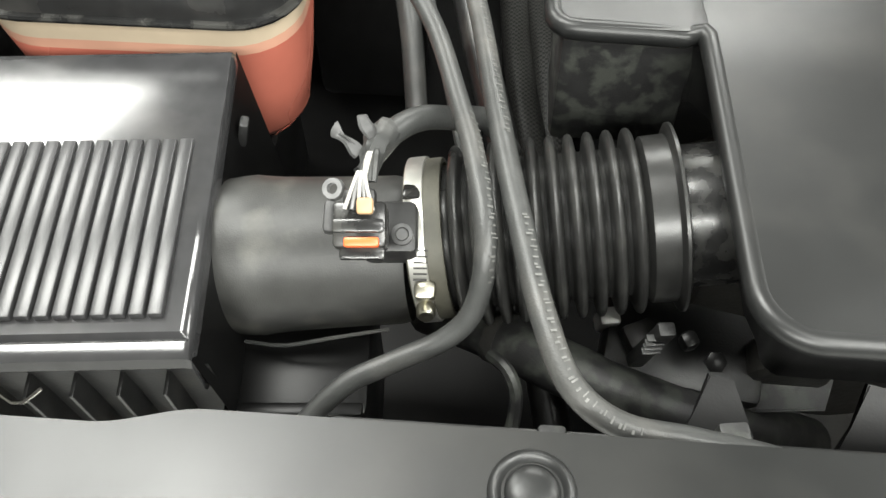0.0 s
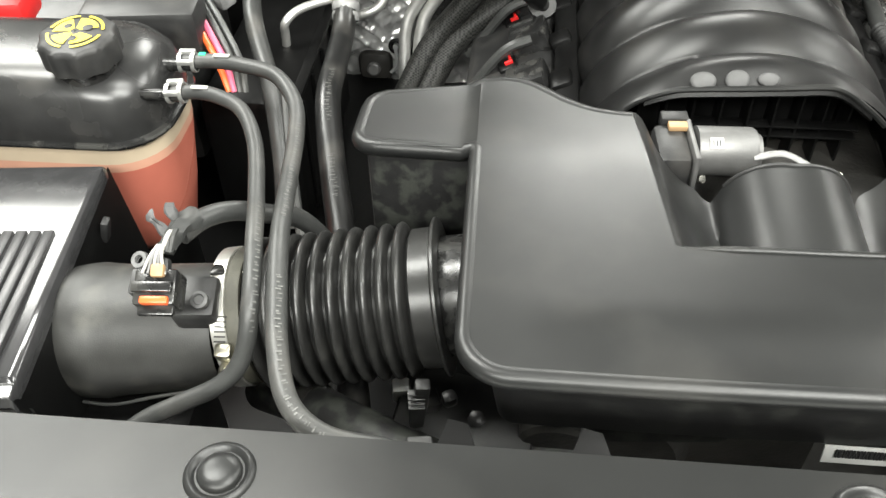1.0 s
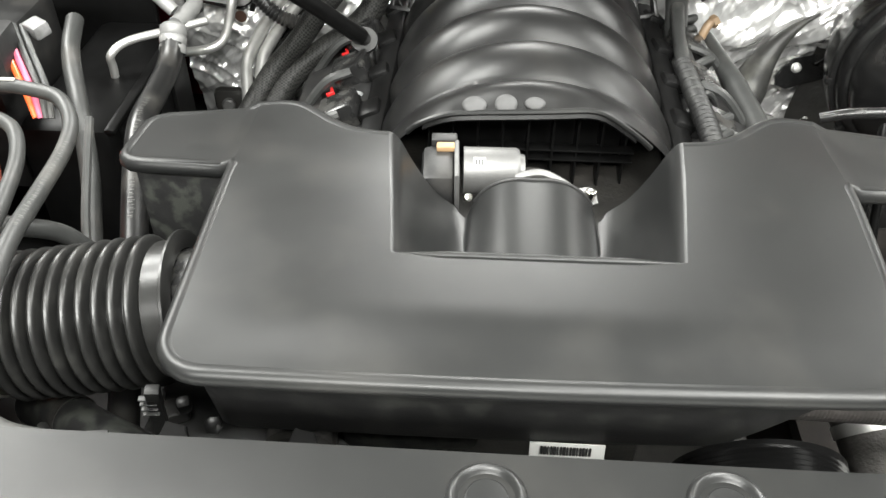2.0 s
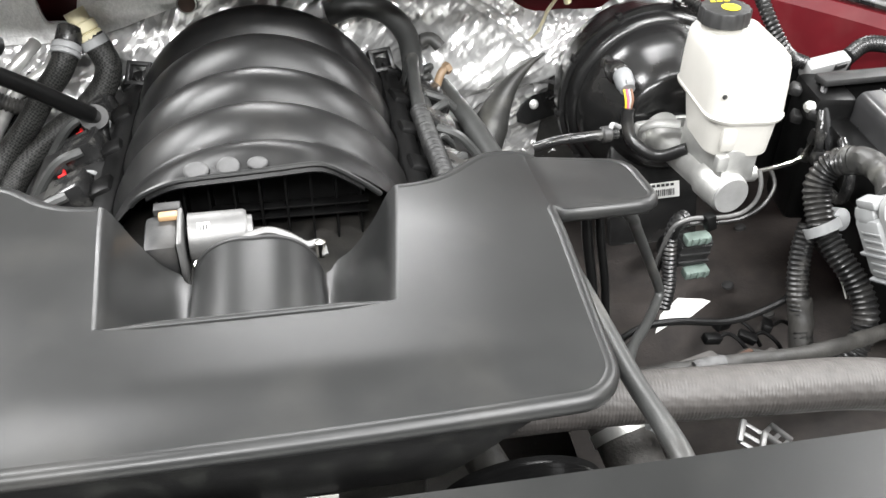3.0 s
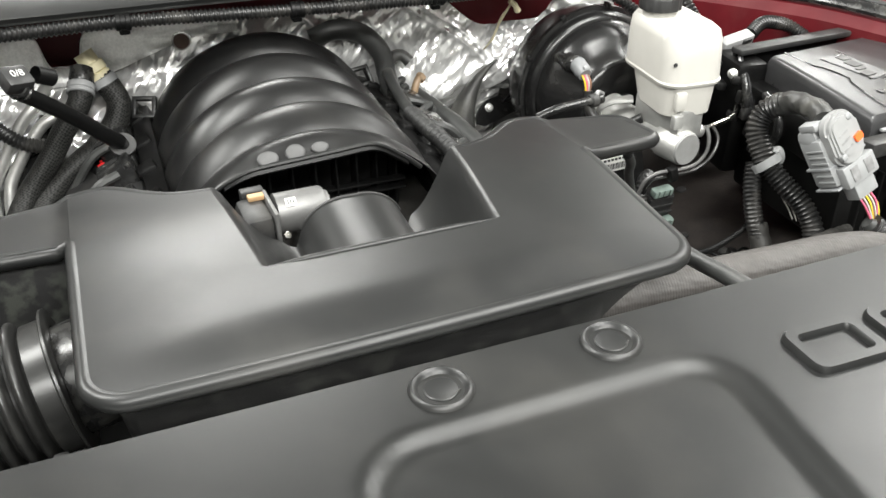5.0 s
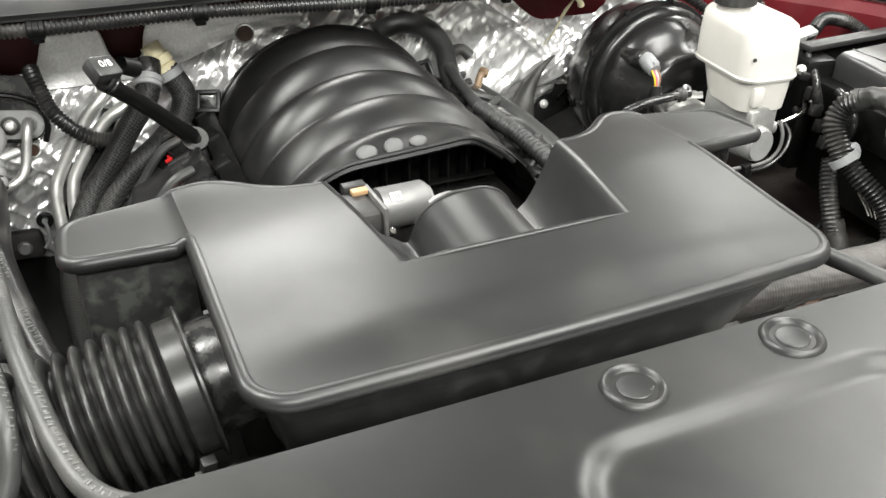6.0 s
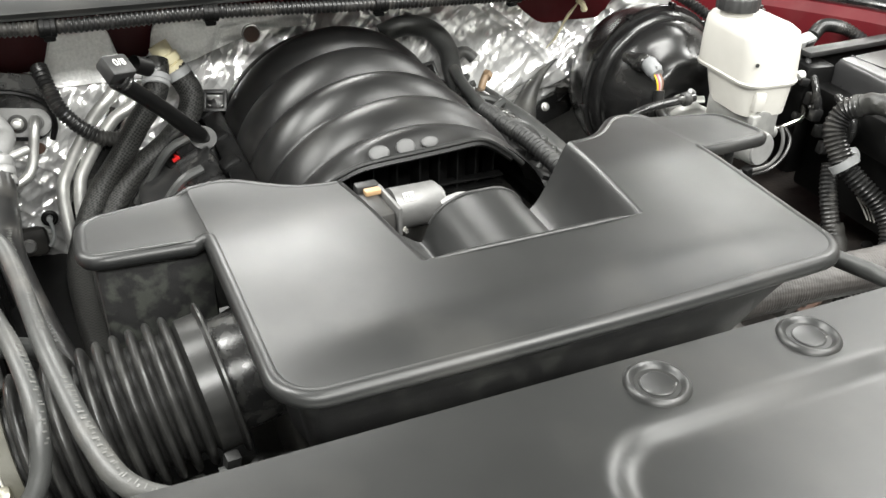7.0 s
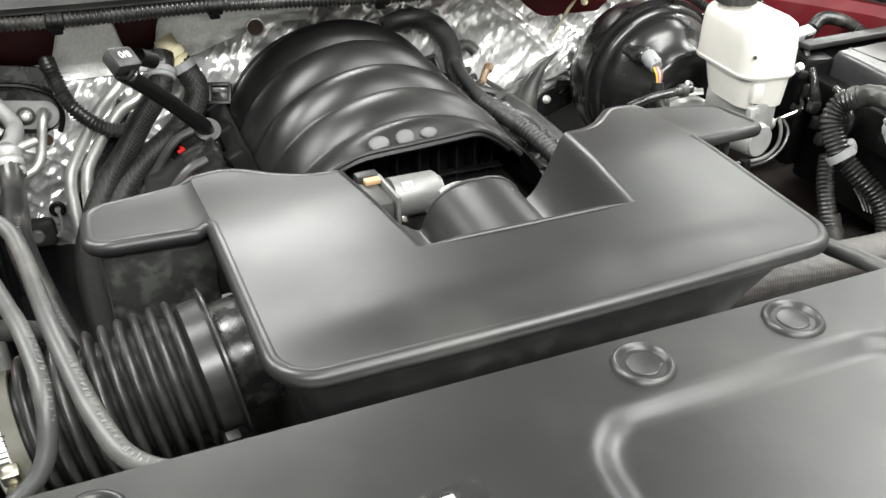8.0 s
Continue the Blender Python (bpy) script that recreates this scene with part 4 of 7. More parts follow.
    x0, pitch = -0.4385, 0.0130
    for k in range(10):
        c = x0 + pitch * k
        for q, r in ((0.0, 0.0515), (0.0014, 0.0522), (0.0022, 0.0550), (0.0027, 0.0590), (0.0034, 0.0622), (0.0046, 0.0642), (0.0064, 0.0650), (0.0082, 0.0642), (0.0094, 0.0622), (0.0101, 0.0590), (0.0106, 0.0550), (0.0114, 0.0522)):
            prof.append((c + q, r))
    e = x0 + pitch * 10
    prof += [(e, 0.0545), (e + 0.002, 0.0580), (e + 0.018, 0.0585), (e + 0.019, 0.0630), (e + 0.0205, 0.0660), (e + 0.0225, 0.0660), (e + 0.024, 0.0620), (e + 0.0242, 0.050)]
    duct("bellows", prof, "bellows", b, seg=56)
    duct("outlet_pipe", [(-0.290, 0.0470), (-0.282, 0.0495), (-0.255, 0.0495), (-0.235, 0.049)], "outlet", b, "dusty glossy black outlet pipe")
    c = thing("hose_clamp", on_axis(-0.463), "bright steel worm-drive clamp round the duct", "hose clamp")
    duct("band", [(-0.4645, 0.0570), (-0.4645, 0.0592), (-0.464, 0.0596), (-0.4525, 0.0596), (-0.452, 0.0592), (-0.452, 0.0570)], "band", c)
    h = part("screw_housing", box((-0.4545, 0.058, 0.968), (0.014, 0.012, 0.026), 0.003, (24, 0, 3)), "zinc", c)
    part("screw", lathe([(0.0065, 0), (0.0065, 0.007), (0.005, 0.009), (0.002, 0.0092), (0, 0.008)], aim((-0.4540, 0.0530, 0.957), (0.05, -0.5, 0.1)), 16), "zinc", h)
    for k in range(6):
        part("thread_slot", box((-0.4580, 0.0600 + 0.0026 * k, 0.9800 + 0.0030 * k), (0.009, 0.0012, 0.0022), 0, (38, 0, 3)), "deep", h)
    part("clamp_tab", box((-0.467, 0.110, 1.0075), (0.012, 0.013, 0.007), 0.002, (-10, 0, 3)), "gloss", c)


def reservoir():
    t = thing("coolant_reservoir", (-0.70, 0.34, 0.76), "black-topped coolant reservoir with pink fluid in its translucent tank", "coolant reservoir")

    def ring(z, grow, r=0.055):
        cx, cy, w, d = -0.712, 0.345, 0.27 + grow, 0.148 + grow
        return [(cx + x, cy + y, z) for x, y in rounded(w, d, r, 7)]

    part("tank", sheet([ring(z, g) for z, g in ((0.826, -0.120), (0.828, -0.078), (0.836, -0.052), (0.852, -0.036), (0.90, -0.020), (0.968, -0.004))], close=True), "coolant", t, "translucent tank full of pink coolant")
    part("tank_rim", sheet([ring(z, g) for z, g in ((0.978, -0.0035), (0.988, -0.002), (1.000, 0.0))], close=True), "tank", t, "stained pale plastic above the fluid")
    part("fluid_line", sheet([ring(z, g) for z, g in ((0.968, -0.004), (0.978, -0.0035))], close=True), "fluid_edge", t, "band where the pink fluid ends")
    part("weld_flange", sheet([ring(z, g) for z, g in ((1.000, 0.0), (1.0005, 0.010), (1.0035, 0.012), (1.006, 0.010), (1.0065, 0.002))], close=True), "gloss", t)
    top = [ring(z, g, r) for z, g, r in ((1.0065, 0.002, 0.055), (1.022, 0.002, 0.055), (1.045, -0.006, 0.055), (1.060, -0.024, 0.055), (1.068, -0.052, 0.045), (1.071, -0.085, 0.028))]
    bm = sheet(top, close=True)
    bm.faces.new([v for v in bm.verts][-len(top[0]):])
    part("upper_shell", bm, "tank_top", t, "glossy black upper half")
    m = aim((-0.640, 0.312, 1.066), (0.0, -0.06, 1))
    part("neck", lathe([(0.028, -0.01), (0.028, 0.016)], m, 32), "gloss", t)
    prof_n = 10
    bm = bmesh.new()
    seg = 60
    rings = []
    for r, h, wav in ((0.033, 0.008, 1), (0.0355, 0.010, 1), (0.0355, 0.030, 1), (0.034, 0.034, 1), (0.031, 0.036, 0.3), (0.012, 0.0375, 0), (0.001, 0.0378, 0)):
        rings.append([m @ Vector(((r + 0.0013 * wav * math.cos(prof_n * a)) * math.cos(a), (r + 0.0013 * wav * math.cos(prof_n * a)) * math.sin(a), h)) for a in np.linspace(0, 2 * math.pi, seg, endpoint=False)])
    cap = part("cap", sheet(rings, bm, close=True), "black", t, "scalloped black screw cap with yellow print")
    # yellow warning print: three curved sectors and a rim
    for a0, a1, r0, r1 in ((20, 95, 0.004, 0.021), (115, 185, 0.004, 0.021), (205, 260, 0.004, 0.021), (275, 340, 0.006, 0.020), (10, 80, 0.0235, 0.0262), (100, 170, 0.0235, 0.0262), (190, 260, 0.0235, 0.0262), (280, 350, 0.0235, 0.0262)):
        rows = [[m @ Vector((r * math.cos(radians(a)), r * math.sin(radians(a)), 0.0382 - 0.0006 * (r / 0.026) ** 2)) for a in np.linspace(a0, a1, 9)] for r in (r0, r1)]
        part("print_mark", sheet(rows), "yellow", cap)
    for dx, dy, r in ((0.010, 0.006, 0.005), (-0.009, 0.007, 0.004), (0.002, -0.012, 0.004)):
        part("print_dot", lathe([(r, 0), (r * 0.5, 0.0003), (0, 0.0003)], m @ Matrix.Translation((dx, dy, 0.0383)), 14), "black", cap)
    for c, d in (((-0.572, 0.302, 1.043), (1, -0.02, 0.02)), ((-0.578, 0.350, 1.046), (1, 0, 0))):
        part("outlet", lathe([(0.006, -0.03), (0.006, 0.02)], aim(c, d), 12), "gloss", t)


def spring_clip(x, y, z, way):
    t = thing("spring_clip", (x, y, z), "bright white-zinc spring clip on a reservoir hose", "hose clip", "reservoir hose clips")
    m = aim((x, y, z), way)
    for h in (-0.0065, 0.0065):
        part("ring", lathe([(0.0085, h - 0.0018), (0.0100, h - 0.0018), (0.0100, h + 0.0018), (0.0085, h + 0.0018), (0.0085, h - 0.0018)], m, 18), "alu", t)
    for a in (60, 150):
        c = m @ Vector((0.0100 * math.cos(radians(a)), 0.0100 * math.sin(radians(a)), 0))
        part("ear", box(c, (0.016, 0.005, 0.005), 0.001, tuple(math.degrees(v) for v in (m @ Euler((0, radians(90), 0)).to_matrix().to_4x4()).to_euler())), "alu", t)


def hose(name, pts, r, material, label, category="hose", **kw):
    return single(name, tube(pts, r, **kw), material, label, category)


def hose_print(parent, pts, r, spans, up=(0, -0.5, 0.86), width=0.0042):
    """Short unreadable print marks along a hose."""
    line, far = glide(pts, 0.0022)
    u = Vector(up).normalized()
    for a, b in spans:
        for k in range(int(a * len(line)), int(b * len(line)) - 2):
            if (k * 7) % 5 in (0, 1):
                continue
            w = (line[k + 1] - line[k]).normalized()
            n = (u - w * u.dot(w)).normalized()
            s = w.cross(n)
            c = line[k] + n * (r + 0.0002)
            h = width * 0.5 * (0.55 + 0.45 * ((k * 13) % 4) / 3)
            o = s * (width * 0.2 * ((k * 11) % 3 - 1))
            wide = 0.0008 + 0.0006 * ((k * 5) % 3) / 2
            c = c + n * (h * h / (2 * r) * 0.6)
            PRINT.setdefault(parent, []).append([c + o - s * h, c + o + s * h, c + o + s * h + w * wide, c + o - s * h + w * wide])


PRINT = {}


def lay_print():
    for parent, quads in PRINT.items():
        bm = bmesh.new()
        for q in quads:
            bm.faces.new([bm.verts.new(p) for p in q])
        part("print", bm, "hose_print", parent, "pale worn print along the hose")["kind"] = "stuff"


H1 = [(-0.560, 0.302, 1.045), (-0.535, 0.300, 1.049), (-0.511, 0.292, 1.050), (-0.484, 0.272, 1.050), (-0.460, 0.225, 1.050), (-0.439, 0.152, 1.055), (-0.425, 0.095, 1.061), (-0.416, 0.042, 1.050), (-0.421, 0.018, 1.018), (-0.438, 0.007, 0.998), (-0.468, -0.004, 0.986), (-0.500, -0.018, 0.974), (-0.53, -0.05, 0.955), (-0.55, -0.10, 0.94)]
H2 = [(-0.566, 0.352, 1.048), (-0.535, 0.354, 1.049), (-0.505, 0.350, 1.048), (-0.470, 0.338, 1.046), (-0.443, 0.300, 1.043), (-0.430, 0.250, 1.043), (-0.418, 0.172, 1.052), (-0.407, 0.102, 1.061), (-0.395, 0.042, 1.061), (-0.383, -0.008, 1.058), (-0.368, -0.044, 1.052), (-0.342, -0.062, 1.046), (-0.302, -0.066, 1.041), (-0.25, -0.075, 1.035), (-0.20, -0.10, 1.02)]
H3 = [(-0.462, 0.640, 0.965), (-0.462, 0.600, 0.940), (-0.460, 0.540, 0.935), (-0.456, 0.470, 0.935), (-0.444, 0.408, 0.922), (-0.428, 0.345, 0.905), (-0.410, 0.280, 0.890), (-0.392, 0.20, 0.87), (-0.37, 0.10, 0.84), (-0.35, 0.02, 0.80)]


def left_hoses():
    a = hose("overflow_hose", H1, 0.0069, "rubber", "grey rubber overflow hose from the reservoir looping down")
    b = hose("vent_hose", H2, 0.0075, "rubber", "grey rubber vent hose over the bellows with white print")
    c = hose("refrigerant_hose", H3, 0.0150, "loom", "thick dark rubber refrigerant hose with pale print")
    hose_print(a, H1, 0.0069, ((0.40, 0.62),), (0.6, -0.3, 0.7))
    hose_print(b, H2, 0.0075, ((0.28, 0.50), (0.58, 0.80)), (0.4, -0.5, 0.75))
    hose_print(c, H3, 0.0150, ((0.22, 0.36), (0.42, 0.52)), (0.2, -0.7, 0.7), 0.006)
    spring_clip(-0.556, 0.302, 1.046, (1, -0.02, 0.1))
    spring_clip(-0.560, 0.352, 1.048, (1, 0.03, 0.02))
    for x, y, z, m in ((-0.530, 0.2965, 1.0568, "wire_white"), (-0.525, 0.352, 1.0568, "wire_white"), (-0.545, 0.3545, 1.0562, "wire_green")):
        single("paint_mark", box((x, y, z), (0.016 if m == "wire_white" else 0.007, 0.005, 0.0016), 0.0006), m, "dab of paint on a reservoir hose" if m == "wire_white" else "green dab of paint on a reservoir hose", "paint mark")


# ---- refrigerant fittings at the firewall ----
def refrigerant_lines():
    t = thing("refrigerant_block", (-0.44, 0.83, 0.90), "cast aluminium refrigerant block with steel lines on the firewall", "pipe fitting")
    part("gasket", plate(rounded(0.150, 0.094, 0.030), pose(-0.468, 0.834, 0.972, 76, 0, 0) @ pose(0, 0, 0, 0, 0, -10), 0.016, 0.005), "gloss", t)
    part("gasket_lip", tube([(-0.545, 0.812, 1.000), (-0.500, 0.808, 1.003), (-0.440, 0.808, 0.996), (-0.404, 0.809, 0.976), (-0.396, 0.809, 0.945), (-0.404, 0.808, 0.921)], 0.004, 8), "pitch", t)
    part("block", plate(rounded(0.116, 0.040, 0.0195, 7), pose(-0.458, 0.821, 0.951, 74, 0, 0) @ pose(0, 0, 0, 0, 0, -8), 0.013, 0.003), "cast", t)
    part("bolt_seat", lathe([(0.0130, 0), (0.0130, 0.003), (0.0115, 0.0035), (0, 0.0035)], aim((-0.444, 0.8085, 0.951), (0, -0.96, 0.28)), 24), "deep", t)
    part("block_bolt", lathe([(0.0085, 0), (0.0085, 0.005), (0.0055, 0.007), (0.0055, 0.013), (0, 0.014)], aim((-0.444, 0.8055, 0.952), (0, -0.96, 0.28)), 18), "alu", t)
    part("line_collar", lathe([(0.0105, 0), (0.0105, 0.003), (0.008, 0.005)], aim((-0.420, 0.808, 0.950), (0, -0.96, 0.28)), 18), "cast", t)
    part("line", tube([(-0.420, 0.812, 0.953), (-0.420, 0.795, 0.957), (-0.423, 0.785, 0.948), (-0.430, 0.777, 0.922), (-0.436, 0.770, 0.902), (-0.447, 0.760, 0.889), (-0.468, 0.745, 0.886), (-0.50, 0.71, 0.90)], 0.0068, 12), "alu", t)
    part("service_line", tube([(-0.560, 0.800, 1.080), (-0.515, 0.772, 1.042), (-0.485, 0.748, 1.016), (-0.463, 0.728, 0.990), (-0.453, 0.712, 0.976), (-0.456, 0.688, 0.972), (-0.463, 0.655, 0.970)], 0.0110, 14), "cast", t)
    part("branch_line", tube([(-0.570, 0.692, 1.050), (-0.508, 0.682, 1.014), (-0.468, 0.672, 0.982)], 0.0090, 14), "cast", t)
    part("crimp", lathe([(0.0165, 0.0), (0.0175, 0.002), (0.0175, 0.010), (0.0160, 0.012), (0.0175, 0.014), (0.0175, 0.022), (0.0160, 0.024), (0.0175, 0.026), (0.0175, 0.036), (0.013, 0.040)], aim((-0.462, 0.622, 0.945), (-0.03, 0.66, 0.75)), 24), "cast", t, "ringed aluminium crimp")
    part("service_cap", lathe([(0.0125, 0), (0.0125, 0.020), (0.0105, 0.023), (0.006, 0.024), (0.006, 0.022), (0, 0.022)], aim((-0.467, 0.747, 0.949), (0, -0.15, 1)), 18), "black", t, "black valve cap")
    part("valve_stem", lathe([(0.0085, -0.022), (0.0085, -0.012), (0.0105, -0.010), (0.0105, 0.0)], aim((-0.467, 0.747, 0.949), (0, -0.15, 1)), 16), "cast", t)
    # low pressure switch further down
    s = thing("firewall_bolt", (-0.46, 0.83, 0.75), "steel bolt with a washer on a dark bracket", "bolt")
    part("bracket", box((-0.472, 0.845, 0.742), (0.055, 0.02, 0.05), 0.012), "deep", s)
    part("head", lathe([(0.011, 0), (0.011, 0.006), (0.008, 0.009), (0, 0.009)], aim((-0.473, 0.833, 0.742), (0, -1, 0.2)), 18), "motor", s)
    g = thing("drain_grommet", (-0.45, 0.86, 0.78), "small rubber grommet with a pale stud in the foil", "grommet")
    part("ring", lathe([(0.0125, 0), (0.0125, 0.004), (0.009, 0.005), (0.009, 0), (0, -0.001)], aim((-0.436, 0.842, 0.780), (0, -1, 0.2)), 18), "pitch", g)
    part("stud", lathe([(0.0045, 0), (0.0045, 0.010), (0, 0.011)], aim((-0.436, 0.842, 0.780), (0, -1, 0.2)), 10), "grey_plug", g)
    part("tie", tube([(-0.436, 0.834, 0.778), (-0.434, 0.828, 0.765), (-0.436, 0.824, 0.752), (-0.444, 0.822, 0.742)], 0.003, 8, 0.003), "grey_plug", g, "pale plastic tie")
    hose("heater_loom", [(-0.400, 0.80, 1.030), (-0.396, 0.78, 1.018), (-0.384, 0.755, 0.985), (-0.362, 0.745, 0.958), (-0.335, 0.742, 0.940), (-0.306, 0.745, 0.934)], 0.0092, "loom", "black corrugated loom tube curving over the foil", "cable loom", ribs=(0.0055, 0.0022))
    for k, d in enumerate((0.0, 0.028)):
        hose("heater_pipe", [(-0.300 + d, 0.80, 1.003 - 0.5 * d), (-0.318 + d, 0.770, 0.989 - 0.6 * d), (-0.347 + d * 0.9, 0.765, 0.959 - 0.2 * d), (-0.391 + d * 0.8, 0.755, 0.895), (-0.404 + d * 0.8, 0.745, 0.865), (-0.406 + d * 0.7, 0.73, 0.82), (-0.405 + d * 0.6, 0.70, 0.74)], 0.0088, "alu", "bent aluminium heater pipe", "pipe")
    hose("heater_return_pipe", [(-0.310, 0.80, 0.955), (-0.328, 0.785, 0.930), (-0.358, 0.775, 0.882), (-0.384, 0.765, 0.84), (-0.40, 0.74, 0.77)], 0.0125, "gloss", "glossy black heater return pipe behind the braided hoses", "pipe")
    hose("braided_hose", [(-0.250, 0.785, 1.018), (-0.255, 0.755, 0.998), (-0.268, 0.745, 0.978), (-0.288, 0.740, 0.955), (-0.320, 0.730, 0.912), (-0.357, 0.712, 0.872), (-0.385, 0.67, 0.835), (-0.40, 0.60, 0.81), (-0.39, 0.45, 0.80), (-0.37, 0.3, 0.80)], 0.0165, "braid", "heater hose in a black braided sleeve", "hose")
    part("end_band", tube([(-0.2505, 0.781, 1.0155), (-0.253, 0.766, 1.006), (-0.2555, 0.755, 0.998)], 0.0172, 16), "loom", bpy.data.objects["braided_hose"], "black band at the sleeve's end")
    hose("braided_hose", [(-0.224, 0.790, 1.010), (-0.213, 0.783, 0.992), (-0.207, 0.774, 0.972), (-0.218, 0.762, 0.947), (-0.250, 0.748, 0.918), (-0.283, 0.738, 0.898), (-0.330, 0.715, 0.865), (-0.36, 0.67, 0.825), (-0.375, 0.60, 0.80), (-0.36, 0.46, 0.80), (-0.35, 0.3, 0.78)], 0.0178, "braid", "heater hose in a black braided sleeve beside the manifold", "hose")
    q = thing("heater_coupling", (-0.225, 0.84, 1.0), "cream plastic quick coupling on a heater hose", "pipe coupling")
    part("collar", lathe([(0.016, 0), (0.018, 0.002), (0.018, 0.010), (0.015, 0.012), (0.018, 0.014), (0.018, 0.026), (0.0145, 0.028), (0.0145, 0.045)], aim((-0.223, 0.789, 1.006), (-0.35, 0.2, 0.75)), 24), "cream", q)
    part("band", lathe([(0.0185, 0), (0.0205, 0.001), (0.0205, 0.012), (0.0185, 0.013)], aim((-0.219, 0.786, 0.998), (-0.35, 0.2, 0.75)), 24), "grey_plug", q)
    q = thing("heater_coupling", (-0.262, 0.81, 1.0), "pale ringed coupling on a braided heater hose", "pipe coupling")
    part("band", lathe([(0.0175, 0), (0.0195, 0.001), (0.0195, 0.006), (0.018, 0.007), (0.0195, 0.008), (0.0195, 0.016), (0.016, 0.018)], aim((-0.2555, 0.757, 0.999), (0.2, 0.6, 0.6)), 24), "grey_plug", q)
    part("black_end", lathe([(0.016, 0.018), (0.017, 0.020), (0.017, 0.040), (0.012, 0.043)], aim((-0.2555, 0.757, 0.999), (0.2, 0.6, 0.6)), 24), "gloss", q)


def purge_valve():
    t = thing("purge_tube", (-0.26, 0.66, 0.95), "black purge tube with a clip connector marked 0/8", "tube connector")
    part("tube", tube([(-0.313, 0.545, 1.090), (-0.292, 0.572, 1.064), (-0.262, 0.606, 1.025), (-0.234, 0.638, 0.985), (-0.216, 0.657, 0.961)], lambda k: 0.0098 + 0.0014 * k, 14), "pitch", t)
    part("nose", lathe([(0.0085, 0), (0.0085, 0.016)], aim((-0.216, 0.657, 0.962), (0.45, 0.40, -0.6)), 14), "black", t)
    c = part("clip_body", box((-0.310, 0.545, 1.104), (0.034, 0.029, 0.020), 0.0045, (38, 10, 36)), "black", t)
    part("clip_ring", lathe([(0.0125, 0), (0.0142, 0.002), (0.0142, 0.006), (0.0128, 0.007), (0.0128, 0.009), (0.0142, 0.010), (0.0142, 0.013), (0.011, 0.015)], aim((-0.311, 0.545, 1.096), (0.45, 0.55, -0.6)), 20), "gloss", c)
    part("clip_tail", lathe([(0.013, 0), (0.013, 0.03), (0.010, 0.032)], aim((-0.290, 0.567, 1.100), (0.45, 0.35, -0.3)) @ Matrix.Diagonal((0.8, 0.8, 0.8, 1)), 18), "pitch", c)
    curve = bpy.data.curves.new("marking", "FONT")
    curve.body, curve.size, curve.extrude, curve.align_x, curve.align_y = "0/8", 0.0130, 0.0002, "CENTER", "CENTER"
    tmp = bpy.data.objects.new("marking", curve)
    me = bpy.data.meshes.new_from_object(tmp)
    bm = bmesh.new()
    bm.from_mesh(me)
    bmesh.ops.transform(bm, matrix=pose(-0.310, 0.545, 1.104, 38, 10, 36) @ Matrix.Translation((0, 0.001, 0.0103)), verts=bm.verts)
    part("marking", bm, "white", c)
    bpy.data.objects.remove(tmp)
    part("bracket_eye", lathe([(0.009, 0), (0.018, 0), (0.018, 0.006), (0.009, 0.006), (0.009, 0)], aim((-0.213, 0.660, 0.953), (0.1, -0.6, 0.75)), 24), "black", t, "grey bracket eye")
    for x, y, z in ((-0.246, 0.712, 0.900), (-0.249, 0.600, 0.901)):
        q = thing("injector_plug", (x, y, z - 0.02), "black injector plug with a red lock", "connector", "injector plugs")
        part("body", box((x, y, z - 0.008), (0.026, 0.028, 0.030), 0.005, (0, -20, 15)), "pitch", q)
        part("lock", box((x - 0.002, y - 0.006, z + 0.009), (0.011, 0.004, 0.005), 0.001, (0, -20, 15)), "scarlet", q, "red lock tab")
        part("lock", box((x - 0.001, y + 0.001, z + 0.010), (0.004, 0.012, 0.004), 0.001, (0, -20, 15)), "scarlet", q)
        part("lead", tube([(x, y + 0.01, z), (x + 0.02, y + 0.03, z - 0.005), (x + 0.03, y + 0.07, z - 0.03)], 0.0055, 8), "pitch", q)
    for x, y, z in ((-0.206, 0.655, 0.927), (-0.213, 0.560, 0.905)):
        q = thing("vent_elbow", (x, y, z - 0.02), "small black elbow with a pale ring beside the manifold", "elbow", "manifold elbows")
        part("elbow", tube([(x - 0.002, y + 0.02, z + 0.012), (x, y, z + 0.006), (x + 0.003, y - 0.015, z - 0.03)], 0.0085, 10), "pitch", q)
        part("ring", lathe([(0.0095, 0), (0.0095, 0.006), (0.008, 0.006)], aim((x - 0.001, y + 0.016, z + 0.010), (0, 0.8, 0.4)), 14), "grey_plug", q)


# ---- loom across the cowl ----
LOOM = [(-0.75, 0.73, 1.128), (-0.60, 0.708, 1.122), (-0.375, 0.688, 1.116), (-0.179, 0.684, 1.117), (0.055, 0.686, 1.106), (0.26, 0.692, 1.098), (0.40, 0.705, 1.094), (0.50, 0.735, 1.09), (0.56, 0.74, 1.075), (0.60, 0.70, 1.055), (0.63, 0.66, 1.03)]


